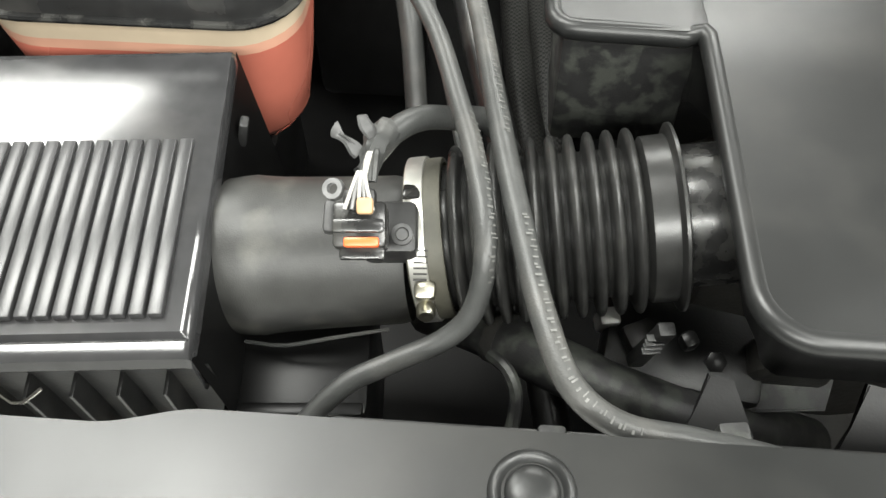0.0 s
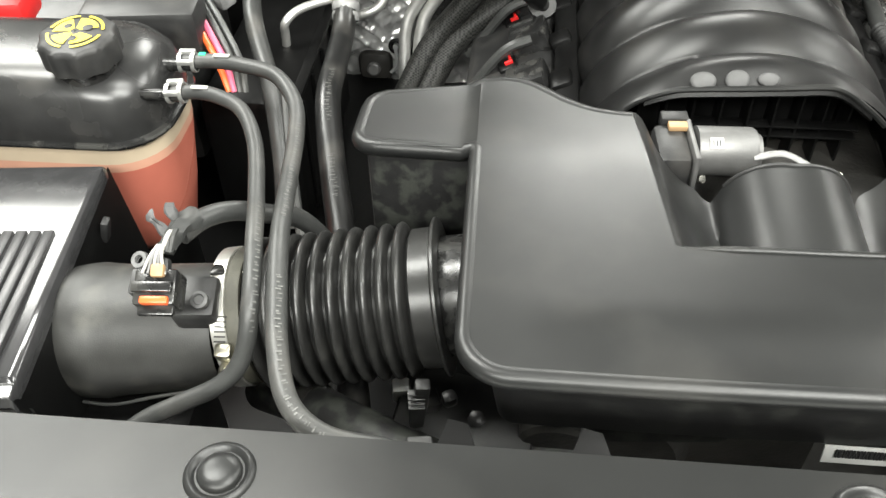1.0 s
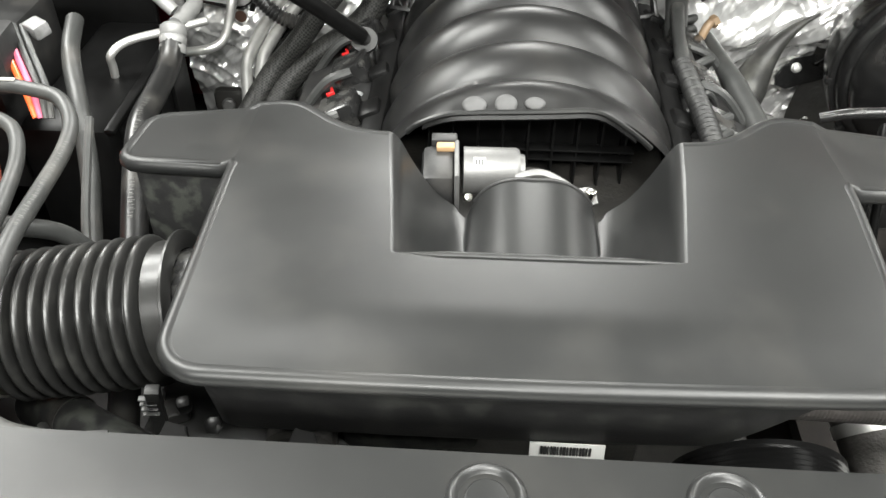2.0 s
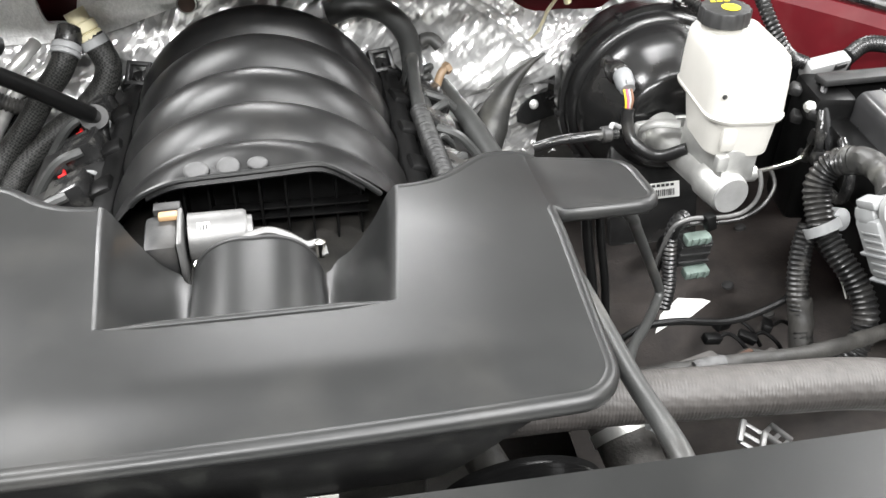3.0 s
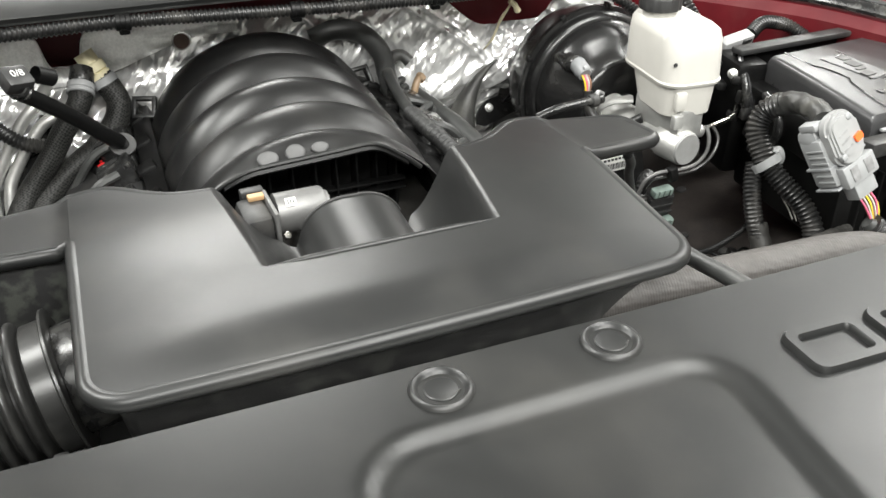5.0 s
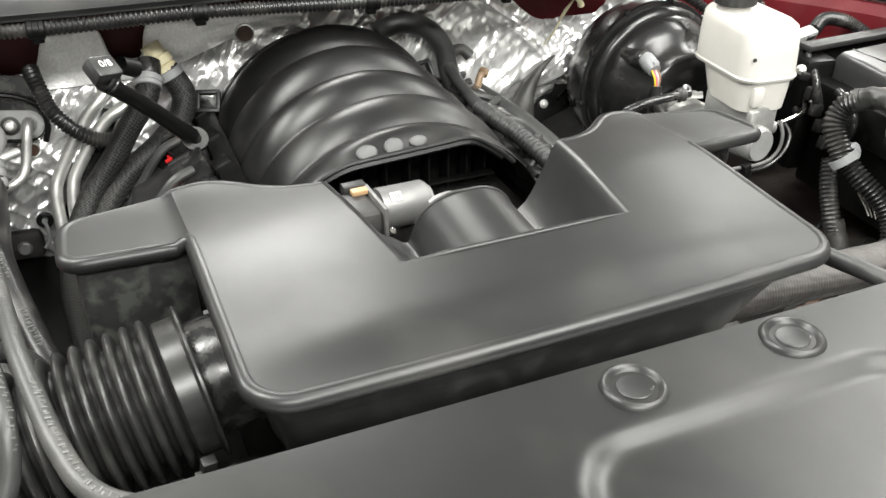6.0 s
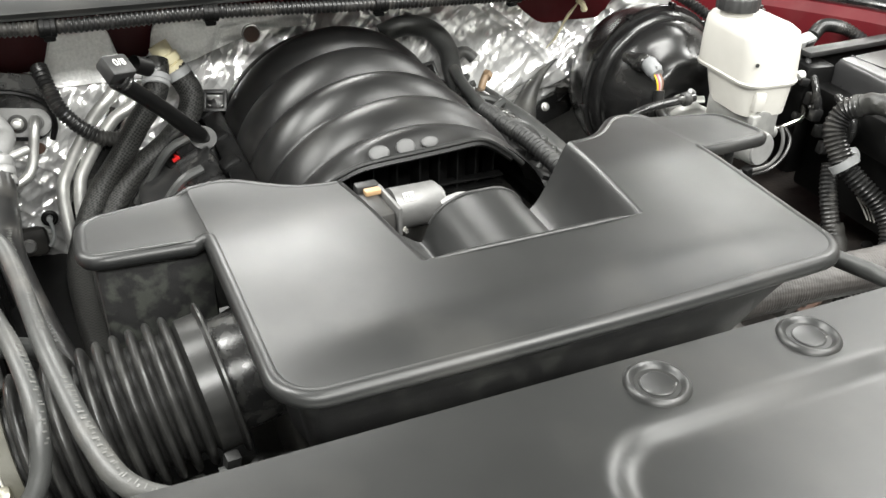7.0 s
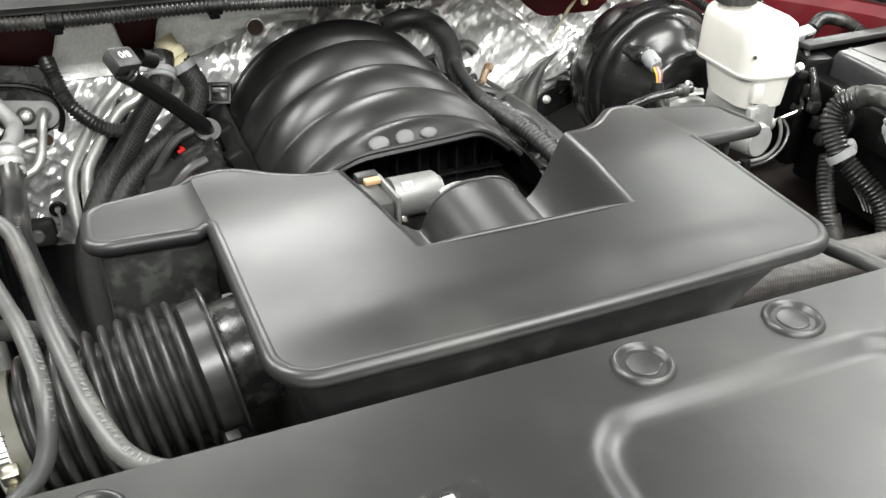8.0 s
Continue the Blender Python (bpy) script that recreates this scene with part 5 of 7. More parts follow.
def cowl_loom():
    t = thing("cowl_loom", (0, 0.69, 1.1), "black corrugated wiring loom clipped along the cowl", "cable loom")
    part("conduit", tube(LOOM, 0.0070, 12, ribs=(0.0062, 0.0026)), "loom", t)
    for x in (-0.375, -0.179, 0.055, 0.27):
        y, z = float(np.interp(x, [p[0] for p in LOOM], [p[1] for p in LOOM])), float(np.interp(x, [p[0] for p in LOOM], [p[2] for p in LOOM]))
        c = part("clip", lathe([(0.0100, -0.010), (0.0118, -0.009), (0.0118, -0.004), (0.0108, -0.003), (0.0108, 0.003), (0.0118, 0.004), (0.0118, 0.009), (0.0100, 0.010)], aim((x, y, z), (1, 0, -0.05)), 18), "pitch", t)
        part("clip_foot", box((x, y + 0.008, z - 0.014), (0.014, 0.012, 0.010), 0.002), "pitch", c)
    w = thing("dangling_strap", (0.425, 0.77, 0.95), "yellowed plastic strap hanging over the foil", "strap")
    part("strap", tube([(0.430, 0.765, 1.055), (0.424, 0.772, 1.040), (0.418, 0.783, 1.02), (0.412, 0.80, 0.985), (0.402, 0.81, 0.965)], 0.006, 8, 0.004, flat=0.35, lumps=0.002), "cream", w)
    part("knot", tube([(0.424, 0.762, 1.058), (0.434, 0.760, 1.050), (0.440, 0.764, 1.040)], 0.0055, 8, 0.003, lumps=0.003), "cream", w)


air_box()
air_duct()
reservoir()
left_hoses()
lay_print()
refrigerant_lines()
purge_valve()
cowl_loom()

# ---- brake side ----
def booster():
    t = thing("brake_booster", (0.53, 0.66, 0.78), "glossy black painted steel brake booster", "brake booster")
    c, way = (0.566, 0.742, 0.905), (0.03, -1, 0.02)
    m = aim(c, way) @ Matrix.Diagonal((0.97, 0.97, 1, 1))
    part("rear_shell", lathe([(0.10, -0.07), (0.128, -0.05), (0.138, -0.02), (0.139, 0.010), (0.143, 0.012), (0.1445, 0.016), (0.143, 0.021), (0.136, 0.022)], m, 64), "paint", t)
    part("front_shell", lathe([(0.136, 0.022), (0.134, 0.034), (0.128, 0.040), (0.1235, 0.041), (0.1225, 0.048), (0.117, 0.062), (0.105, 0.076), (0.092, 0.088), (0.084, 0.100), (0.079, 0.112), (0.070, 0.118), (0.050, 0.121), (0, 0.122)], m, 64), "paint", t)
    for k in range(10):
        a = radians(36 * k + 8)
        part("crimp", box(m @ Vector((0.1425 * math.cos(a), 0.1425 * math.sin(a), 0.0165)), (0.012, 0.012, 0.010), 0.002, (0, -math.degrees(a), 0)), "paint", t)
    s = part("pressure_switch", lathe([(0.0, -0.05), (0.010, -0.05), (0.010, -0.02), (0.0155, -0.016), (0.0155, 0.004), (0.014, 0.008), (0.0125, 0.010)], aim((0.480, 0.634, 0.985), (-0.02, -0.95, 0.1)), 24), "gloss", t)
    part("plug", lathe([(0.0115, -0.014), (0.0130, -0.010), (0.0130, 0.006), (0.0105, 0.012), (0.0105, 0.016), (0, 0.016)], aim((0.481, 0.614, 0.984), (0.02, -0.85, -0.35)), 20), "plug_grey", s, "round grey plug with coloured wires")
    part("plug_key", box((0.482, 0.602, 0.988), (0.010, 0.012, 0.008), 0.002, (-20, 0, 3)), "grey_plug", s)
    for k, w in enumerate(("wire_yellow", "wire_pink", "wire_white", "wire_brown")):
        part("wire", tube([(0.476 + 0.0035 * k, 0.601, 0.980), (0.477 + 0.0033 * k, 0.590, 0.968), (0.479 + 0.002 * k, 0.588, 0.950)], 0.0015, 6, 0.004), w, s)
    part("lead", tube([(0.482, 0.589, 0.956), (0.481, 0.584, 0.938), (0.488, 0.570, 0.915), (0.515, 0.545, 0.905), (0.545, 0.525, 0.925)], 0.0085, 10), "loom", s)
    # mounting bracket with a bolt
    b = part("bracket", plate([(-0.034, -0.030), (-0.018, -0.036), (0.050, -0.020), (0.062, 0.004), (0.060, 0.036), (0.050, 0.044), (0.036, 0.036), (0.020, 0.014), (-0.006, 0.010), (-0.024, -0.002), (-0.034, -0.016)], pose(0.430, 0.846, 0.842, 68, 0, 6), 0.006, 0.0012), "paint", t)
    part("bolt", lathe([(0.008, 0.0), (0.008, 0.003), (0.0055, 0.004), (0.0055, 0.010), (0, 0.011)], aim((0.426, 0.840, 0.840), (-0.1, -0.85, 0.35)), 16), "alu", b)
    part("slot", box((0.462, 0.8385, 0.855), (0.026, 0.006, 0.004), 0.0015, (-22, -32, 6)), "pitch", b)


def master_cylinder():
    t = thing("master_cylinder", (0.565, 0.50, 0.87), "cast aluminium brake master cylinder", "master cylinder")
    m = aim((0.545, 0.615, 0.902), (0.15, -1, 0.01))
    part("flange", box((0.544, 0.612, 0.902), (0.085, 0.012, 0.045), 0.006, (0, 0, 9)), "alu", t)
    part("barrel", lathe([(0.030, 0.0), (0.026, 0.02), (0.024, 0.04), (0.024, 0.125), (0.0275, 0.130), (0.0275, 0.150), (0.0265, 0.153), (0.0265, 0.172), (0.025, 0.175), (0, 0.175)], m, 36), "alu", t)
    part("end_cap", lathe([(0.0245, 0.175), (0.0245, 0.1775), (0.0235, 0.179), (0, 0.179)], m, 32), "cast", t, "pale end disc")
    part("saddle", box((0.573, 0.50, 0.938), (0.05, 0.10, 0.05), 0.006, (0, 0, 8)), "alu", t)
    part("port_boss", lathe([(0.011, 0), (0.011, 0.02), (0.008, 0.024), (0, 0.024)], aim((0.592, 0.470, 0.915), (1, -0.1, 0.1)), 14), "alu", t)
    part("brake_line", tube([(0.614, 0.468, 0.918), (0.64, 0.468, 0.922), (0.68, 0.48, 0.925), (0.72, 0.52, 0.925)], 0.0035, 8), "steel", t)
    part("second_line", tube([(0.606, 0.447, 0.934), (0.609, 0.440, 0.915), (0.606, 0.438, 0.893), (0.590, 0.439, 0.876), (0.561, 0.440, 0.872), (0.530, 0.441, 0.873), (0.513, 0.442, 0.868), (0.505, 0.446, 0.855), (0.502, 0.455, 0.82), (0.502, 0.47, 0.76)], 0.0028, 8), "motor", t)
    part("second_line", tube([(0.634, 0.470, 0.922), (0.636, 0.452, 0.905), (0.622, 0.444, 0.882), (0.596, 0.442, 0.866), (0.562, 0.443, 0.862), (0.533, 0.444, 0.863), (0.516, 0.447, 0.855), (0.511, 0.455, 0.82), (0.510, 0.47, 0.76)], 0.0030, 8), "paint", t)
    part("line_clip", box((0.550, 0.438, 0.868), (0.014, 0.014, 0.024), 0.003, (0, -14, 8)), "pitch", t, "black plastic line clip")
    part("neck", lathe([(0.014, 0), (0.014, 0.03)], aim((0.572, 0.475, 0.94), (0, 0, 1)), 16), "alu", t)
    part("lug", tube([(0.515, 0.60, 0.90), (0.505, 0.585, 0.925), (0.520, 0.57, 0.94), (0.545, 0.555, 0.945)], 0.007, 8, flat=0.6), "alu", t)


def fluid_bottle():
    t = thing("brake_fluid_bottle", (0.582, 0.52, 0.95), "milky white brake fluid bottle with a black cap", "fluid reservoir")
    cx, cy, turn = 0.583, 0.522, radians(-4)

    def ring(z, w, d, r, dy=0.0, dx=0.0):
        out = []
        for x, y in rounded(w, d, r, 6):
            y += dy
            x += dx
            out.append((cx + x * math.cos(turn) - y * math.sin(turn), cy + x * math.sin(turn) + y * math.cos(turn), z))
        return out

    low = [ring(0.950, 0.070, 0.090, 0.02, -0.020), ring(0.953, 0.082, 0.105, 0.026, -0.018), ring(0.975, 0.085, 0.118, 0.028, -0.014), ring(0.999, 0.088, 0.128, 0.028, -0.010)]
    bm = sheet(low, close=True)
    bm.faces.new(bm.verts[:len(low[0])])
    part("lower_half", bm, "milky", t)
    part("seam", sheet([ring(0.999, 0.088, 0.128, 0.028, -0.010), ring(0.9995, 0.099, 0.150, 0.030, -0.002), ring(1.0035, 0.101, 0.152, 0.030, -0.002), ring(1.0055, 0.098, 0.148, 0.030, -0.002)], close=True), "milky", t, "welded seam rib")
    up = [ring(1.0055, 0.098, 0.148, 0.030, -0.002), ring(1.040, 0.097, 0.146, 0.030, 0.0), ring(1.062, 0.095, 0.143, 0.030, 0.001), ring(1.072, 0.091, 0.137, 0.028, 0.003), ring(1.078, 0.080, 0.120, 0.024, 0.008), ring(1.080, 0.045, 0.07, 0.016, 0.022)]
    bm = sheet(up, close=True)
    bm.verts.ensure_lookup_table()
    bm.faces.new(bm.verts[-len(up[0]):])
    part("upper_half", bm, "milky", t)
    nx, ny = 0.570, 0.550
    part("neck", lathe([(0.027, -0.010), (0.0245, 0.002), (0.0245, 0.010)], aim((nx, ny, 1.080), (0, 0, 1)), 28), "milky", t)
    seg, rings = 60, []
    for r, h, w in ((0.0290, 0.000, 0), (0.0308, 0.001, 1), (0.0308, 0.017, 1), (0.0295, 0.0195, 1), (0.0260, 0.0205, 0), (0.001, 0.0212, 0)):
        rings.append([(nx + (r + 0.0009 * w * math.cos(15 * a)) * math.cos(a), ny + (r + 0.0009 * w * math.cos(15 * a)) * math.sin(a), 1.087 + h) for a in np.linspace(0, 2 * math.pi, seg, endpoint=False)])
    cap = part("cap", sheet(rings, close=True), "black", t, "ribbed black cap with a yellow mark")
    part("cap_mark", lathe([(0.0115, 0.0), (0.0115, 0.0004), (0.0055, 0.0006), (0.0055, 0.0002), (0, 0.0002)], aim((nx + 0.002, ny - 0.008, 1.1084), (0, 0, 1)), 20), "yellow", cap)
    for dx in (-0.015, -0.004, 0.008):
        part("print_bar", box((nx + dx * 0.8, ny + 0.013, 1.1086), (0.006, 0.003, 0.0005), 0), "yellow", cap)
    part("level_hole", lathe([(0.003, 0), (0.003, 0.001), (0, 0.001)], aim((0.541, 0.4548, 1.034), (-0.3, -1, 0.1)), 10), "ink", t)
    part("side_pad", box((0.556, 0.452, 0.978), (0.018, 0.012, 0.030), 0.004, (0, 0, -10)), "milky", t)
    part("strap_bolt", box((0.552, 0.448, 0.948), (0.016, 0.012, 0.022), 0.003), "alu", t)


def booster_label():
    t = thing("barcode_label", (0.567, 0.62, 0.785), "white barcode label on the dark bracket", "label")
    lab = part("sticker", box((0.567, 0.619, 0.799), (0.058, 0.0012, 0.024), 0.0003, (-20, -3, 0)), "white", t)
    for k in range(15):
        part("bar", box((0.545 + 0.003 * k, 0.6168, 0.7952 + 0.00015 * k), ((0.0018, 0.001, 0.0014)[k % 3], 0.001, 0.010), 0, (-20, -3, 0)), "ink", lab)
    for k in range(6):
        part("print_bar", box((0.548 + 0.0072 * k, 0.6208, 0.8060 + 0.0003 * k), (0.005, 0.001, 0.004), 0, (-20, -3, 0)), "ink", lab)
    single("label_bracket", box((0.56, 0.634, 0.79), (0.14, 0.022, 0.16), 0.006, (-20, 0, 0)), "paint", "black painted bracket below the brake booster", "bracket")


def fuse_box():
    t = thing("fuse_box", (0.85, 0.41, 0.80), "black plastic fuse box with a satin grey lid", "fuse box")
    turn = Matrix(((0.996, 0.132, 0, 0.708), (0.085, 0.991, 0, 0.262), (0, 0, 1, 0), (0, 0, 0, 1)))

    def at(u, v, z):
        return turn @ Vector((u, v, z - 0.010))

    def flat(outline, u, v, z, deg, thick):
        return plate(outline, Matrix.Translation(at(u, v, z)) @ pose(0, 0, 0, 0, 0, deg), thick)

    rows = []
    for v, z in ((-0.003, 0.962), (-0.002, 0.998), (0.0, 1.005), (0.005, 1.010), (0.10, 1.012), (0.20, 1.012), (0.248, 1.010), (0.254, 1.002), (0.256, 0.96)):
        rows.append([at(u, v, z - d * (0.4 if z < 0.97 else 1)) for u, d in ((0.0170, 0.055), (0.0175, 0.0160), (0.0185, 0.0070), (0.0205, 0.0026), (0.0240, 0.0006), (0.030, 0.0), (0.052, 0.0), (0.250, 0.0), (0.260, 0.004), (0.266, 0.04))])
    # near-black margin: the dark gap beside the lid is put into its colour
    part("lid_margin", box(at(0.003, 0.126, 0.942), (0.034, 0.256, 0.060), 0.004, (0, 0, -5.5)), "pitch", t)
    lid = part("lid", sheet(rows), "lid", t, "satin grey lid with a sloping edge")
    part("contour_line", tube([at(0.050, 0.250, 1.0105), at(0.054, 0.185, 1.0125), at(0.064, 0.165, 1.0128), at(0.074, 0.120, 1.0128), at(0.066, 0.100, 1.0128), at(0.060, 0.05, 1.0120), at(0.058, 0.006, 1.010)], 0.0011, 6, 0.004), "gloss", lid)
    mk = part("mark_frame", flat(rounded(0.100, 0.046, 0.004), 0.117, 0.150, 1.0119, 97, 0.0008), "black", lid, "raised maker's mark panel")
    part("mark_field", flat(rounded(0.096, 0.042, 0.003), 0.117, 0.150, 1.0127, 97, 0.0004), "lid", mk)
    for dv, w in ((0.034, 0.018), (0.008, 0.022), (-0.012, 0.008), (-0.032, 0.016)):
        part("mark_shape", flat(rounded(w, 0.020, 0.003), 0.117 + 0.1 * dv, 0.150 + dv, 1.0131, 97, 0.0009), "black", mk)
    for u, v in ((0.088, 0.060), (0.150, 0.062), (0.178, 0.060)):
        part("lid_symbol", flat(rounded(0.012, 0.009, 0.002), u, v, 1.0120, 97, 0.0006), "black", lid)
    part("body", box(at(0.134, 0.128, 0.875), (0.250, 0.235, 0.17), 0.008, (0, 0, -2)), "pitch", t)
    part("front_ledge", box((0.842, 0.252, 0.968), (0.285, 0.026, 0.022), 0.004, (0, 0, 4.5)), "black", t)
    part("ledge_clip", box(at(0.045, -0.008, 0.992), (0.026, 0.006, 0.004), 0.001, (0, 0, 5)), "grey_plug", t)
    part("ledge_clip", box(at(0.150, -0.012, 0.984), (0.018, 0.006, 0.008), 0.002, (0, 0, -4)), "airbox", t)
    h = part("rear_bar", box((0.846, 0.552, 1.002), (0.250, 0.026, 0.010), 0.003, (0, 0, 3)), "black", t)
    # plate added below the bar to darken the gap behind the lid
    part("bar_web", box((0.848, 0.563, 0.962), (0.242, 0.008, 0.068), 0.002, (0, 0, 3)), "pitch", h)
    part("bar_arm", tube([(0.735, 0.550, 1.000), (0.726, 0.535, 0.985), (0.722, 0.505, 0.96), (0.722, 0.48, 0.92)], 0.007, 8, flat=0.7), "airbox", h)
    part("sticker", box((0.812, 0.2345, 0.944), (0.036, 0.001, 0.016), 0.0003, (0, 0, 4.5)), "white", t, "blank white sticker")
    for k in range(6):
        part("wall_rib", box(at(0.030 + 0.035 * k, -0.002, 0.85), (0.004, 0.012, 0.14), 0.001, (0, 0, 5)), "pitch", t)
    part("side_loop", tube([at(-0.024, 0.19, 0.975), at(-0.030, 0.165, 0.972), at(-0.030, 0.14, 0.95), at(-0.026, 0.15, 0.915), at(-0.024, 0.185, 0.905)], 0.007, 10), "gloss", t)
    for k in range(4):
        part("side_lug", box(at(-0.032, 0.24 - 0.018 * k, 0.955 - 0.02 * k), (0.018, 0.014, 0.020), 0.003, (0, 10, -4)), "black", t)
    k = thing("fuse_box_bracket", (0.74, 0.55, 0.80), "black plastic bracket and clips beside the fuse box", "bracket")
    part("wall", box((0.742, 0.555, 0.895), (0.055, 0.085, 0.19), 0.010, (0, 0, -8)), "pitch", k)
    for dx, dy, z in ((-0.030, -0.03, 0.965), (-0.032, 0.0, 0.945), (-0.030, 0.022, 0.975), (-0.028, -0.035, 0.905)):
        part("lug", box((0.742 + dx, 0.555 + dy, z), (0.016, 0.020, 0.014), 0.004, (10, 12, -20)), "black", k)
    # black panel added to darken the space between bottle and fuse box
    part("back_panel", box((0.758, 0.632, 0.900), (0.125, 0.016, 0.180), 0.006, (0, 0, -4)), "pitch", k)
    part("cable_loop", tube([(0.705, 0.50, 0.98), (0.700, 0.485, 0.965), (0.702, 0.48, 0.94), (0.712, 0.49, 0.925), (0.722, 0.51, 0.93)], 0.006, 10), "gloss", k)
    part("stud", lathe([(0.008, 0), (0.008, 0.006), (0.004, 0.008), (0.004, 0.014), (0, 0.0145)], aim((0.708, 0.530, 0.972), (-0.5, -0.7, 0.4)), 12), "alu", k)
    w = thing("relay_connector", (0.80, 0.61, 0.98), "white plastic connector block behind the fuse box", "connector")
    part("body", box((0.766, 0.606, 0.992), (0.066, 0.022, 0.026), 0.004, (20, -6, 8)), "connector_white", w)
    for k in range(2):
        part("slot", box((0.754 + 0.028 * k, 0.5945, 0.996), (0.018, 0.004, 0.008), 0.001, (20, -6, 8)), "black", w)
    part("lead", tube([(0.736, 0.609, 0.997), (0.712, 0.605, 1.008), (0.690, 0.60, 1.028), (0.672, 0.62, 1.062), (0.668, 0.66, 1.09)], 0.008, 10, ribs=(0.006, 0.002)), "loom", w)
    part("rear_lead", tube([(0.80, 0.612, 1.000), (0.84, 0.63, 1.01), (0.89, 0.63, 1.0), (0.91, 0.60, 0.985)], 0.010, 10, ribs=(0.006, 0.002)), "loom", w)


def harness():
    t = thing("module_connector", (0.66, 0.24, 0.90), "large light grey harness connector with an orange lock", "connector")
    m = pose(0.656, 0.248, 0.966, -28, -16, 12)

    def bx(c, s, bev, name, mat, parent=None, label="", turn=(0, 0, 0)):
        q = m @ pose(*c, *turn)
        e = tuple(math.degrees(v) for v in q.to_euler())
        return part(name, box(q.translation, s, bev, e), mat, parent or t, label)

    bx((0, 0, 0.0), (0.066, 0.036, 0.070), 0.006, "housing", "grey_plug")
    bx((-0.004, 0.004, 0.034), (0.056, 0.036, 0.030), 0.012, "top_shell", "grey_plug")
    bx((-0.020, -0.002, 0.050), (0.018, 0.028, 0.012), 0.004, "cable_exit", "grey_plug")
    face = m @ pose(0, -0.017, 0.022, 90, 0, 0)
    lever = part("lever", plate(rounded(0.054, 0.072, 0.022, 8), face, 0.012, 0.004), "connector_white", t, "white lever cover with rounded ends")
    part("lever_rib", plate([(x * 1.02, y * 1.02) for x, y in rounded(0.046, 0.064, 0.018, 8)], face @ Matrix.Translation((0, 0, 0.0121)), 0.0022, 0.001), "connector_white", lever)
    part("lever_field", plate(rounded(0.034, 0.050, 0.012, 8), face @ Matrix.Translation((-0.003, 0.004, 0.0143)), 0.0022, 0.001), "connector_white", lever)
    for dx, dy in ((-0.018, -0.020), (0.012, 0.024)):
        part("pivot", lathe([(0.0045, 0), (0.0045, 0.003), (0.003, 0.004), (0, 0.004)], face @ Matrix.Translation((dx, dy, 0.0143)), 14), "grey_plug", lever)
    q = face @ pose(0.014, -0.006, 0.0165, 0, 0, 10)
    part("lock", plate(rounded(0.014, 0.010, 0.002), q, 0.003, 0.001), "orange", lever, "orange lock")
    bx((0.004, -0.022, -0.026), (0.058, 0.016, 0.030), 0.003, "latch_block", "grey_plug")
    bx((0.0, 0.0, -0.006), (0.070, 0.040, 0.004), 0.0015, "housing_rim", "plug_grey")
    bx((0.0, 0.0, -0.037), (0.069, 0.038, 0.003), 0.0012, "housing_rim", "plug_grey")
    for k in range(3):
        part("lever_slot", plate(rounded(0.018, 0.003, 0.0012), face @ pose(-0.006, -0.012 + 0.010 * k, 0.0160, 0, 0, 12), 0.0008), "tape", lever)
    for k in range(2):
        bx((-0.008 + 0.026 * k, -0.0305, -0.026), (0.014, 0.002, 0.020), 0.001, "latch_window", "tape")
    for k in range(6):
        bx((-0.0335, -0.006, -0.025 + 0.009 * k), (0.0016, 0.028, 0.003), 0.0006, "grip_rib", "grey_plug")
    bx((0.008, -0.012, -0.052), (0.038, 0.022, 0.026), 0.003, "wire_throat", "grey_plug")
    start = m @ Vector((0.008, -0.012, -0.062))
    for k, w in enumerate(("wire_pink", "wire_white", "wire_yellow", "wire_brown", "wire_white", "wire_pink", "wire_yellow", "wire_brown", "wire_white", "wire_yellow", "wire_pink", "wire_brown", "wire_white", "wire_brown")):
        o = Vector((0.0034 * (k % 7) - 0.010, 0.004 * (k // 7), 0.002 * (k % 3)))
        part("wire", tube([start + o, start + o + Vector((0.010, -0.012, -0.018)), (0.700 + 0.0008 * (k % 7), 0.190 + 0.002 * (k % 3), 0.872)], 0.0014, 6, 0.005), w, t)
    part("loom_tail", tube([(0.692, 0.194, 0.880), (0.712, 0.186, 0.866), (0.755, 0.188, 0.856), (0.80, 0.20, 0.858), (0.832, 0.225, 0.872), (0.836, 0.246, 0.895), (0.810, 0.258, 0.920)], 0.0148, 12, ribs=(0.0060, 0.0025)), "loom", t, "black corrugated loom")
    part("tail_wrap", tube([(0.688, 0.196, 0.884), (0.704, 0.188, 0.870), (0.726, 0.186, 0.860)], lambda s: 0.008 + 0.0085 * min(1, 2.5 * s), 12, 0.004, lumps=0.003), "rubber", t, "taped loom end")
    h = thing("main_harness", (0.65, 0.33, 0.78), "thick black corrugated wiring harness with a grey clip", "cable loom")
    part("taped_bend", tube([(0.648, 0.268, 1.005), (0.662, 0.300, 1.006), (0.670, 0.345, 0.999), (0.664, 0.376, 0.985)], 0.0155, 14, 0.004, lumps=0.003), "matte", h, "taped bend of the harness")
    part("upper_conduit", tube([(0.668, 0.366, 0.990), (0.658, 0.386, 0.974), (0.645, 0.384, 0.945), (0.645, 0.355, 0.908)], 0.0142, 14, ribs=(0.0066, 0.0028)), "loom", h)
    part("lower_conduit", tube([(0.645, 0.355, 0.908), (0.658, 0.325, 0.885), (0.672, 0.295, 0.862), (0.676, 0.270, 0.835), (0.665, 0.255, 0.80), (0.64, 0.25, 0.77), (0.60, 0.25, 0.74)], 0.0125, 14, ribs=(0.0066, 0.003)), "loom", h)
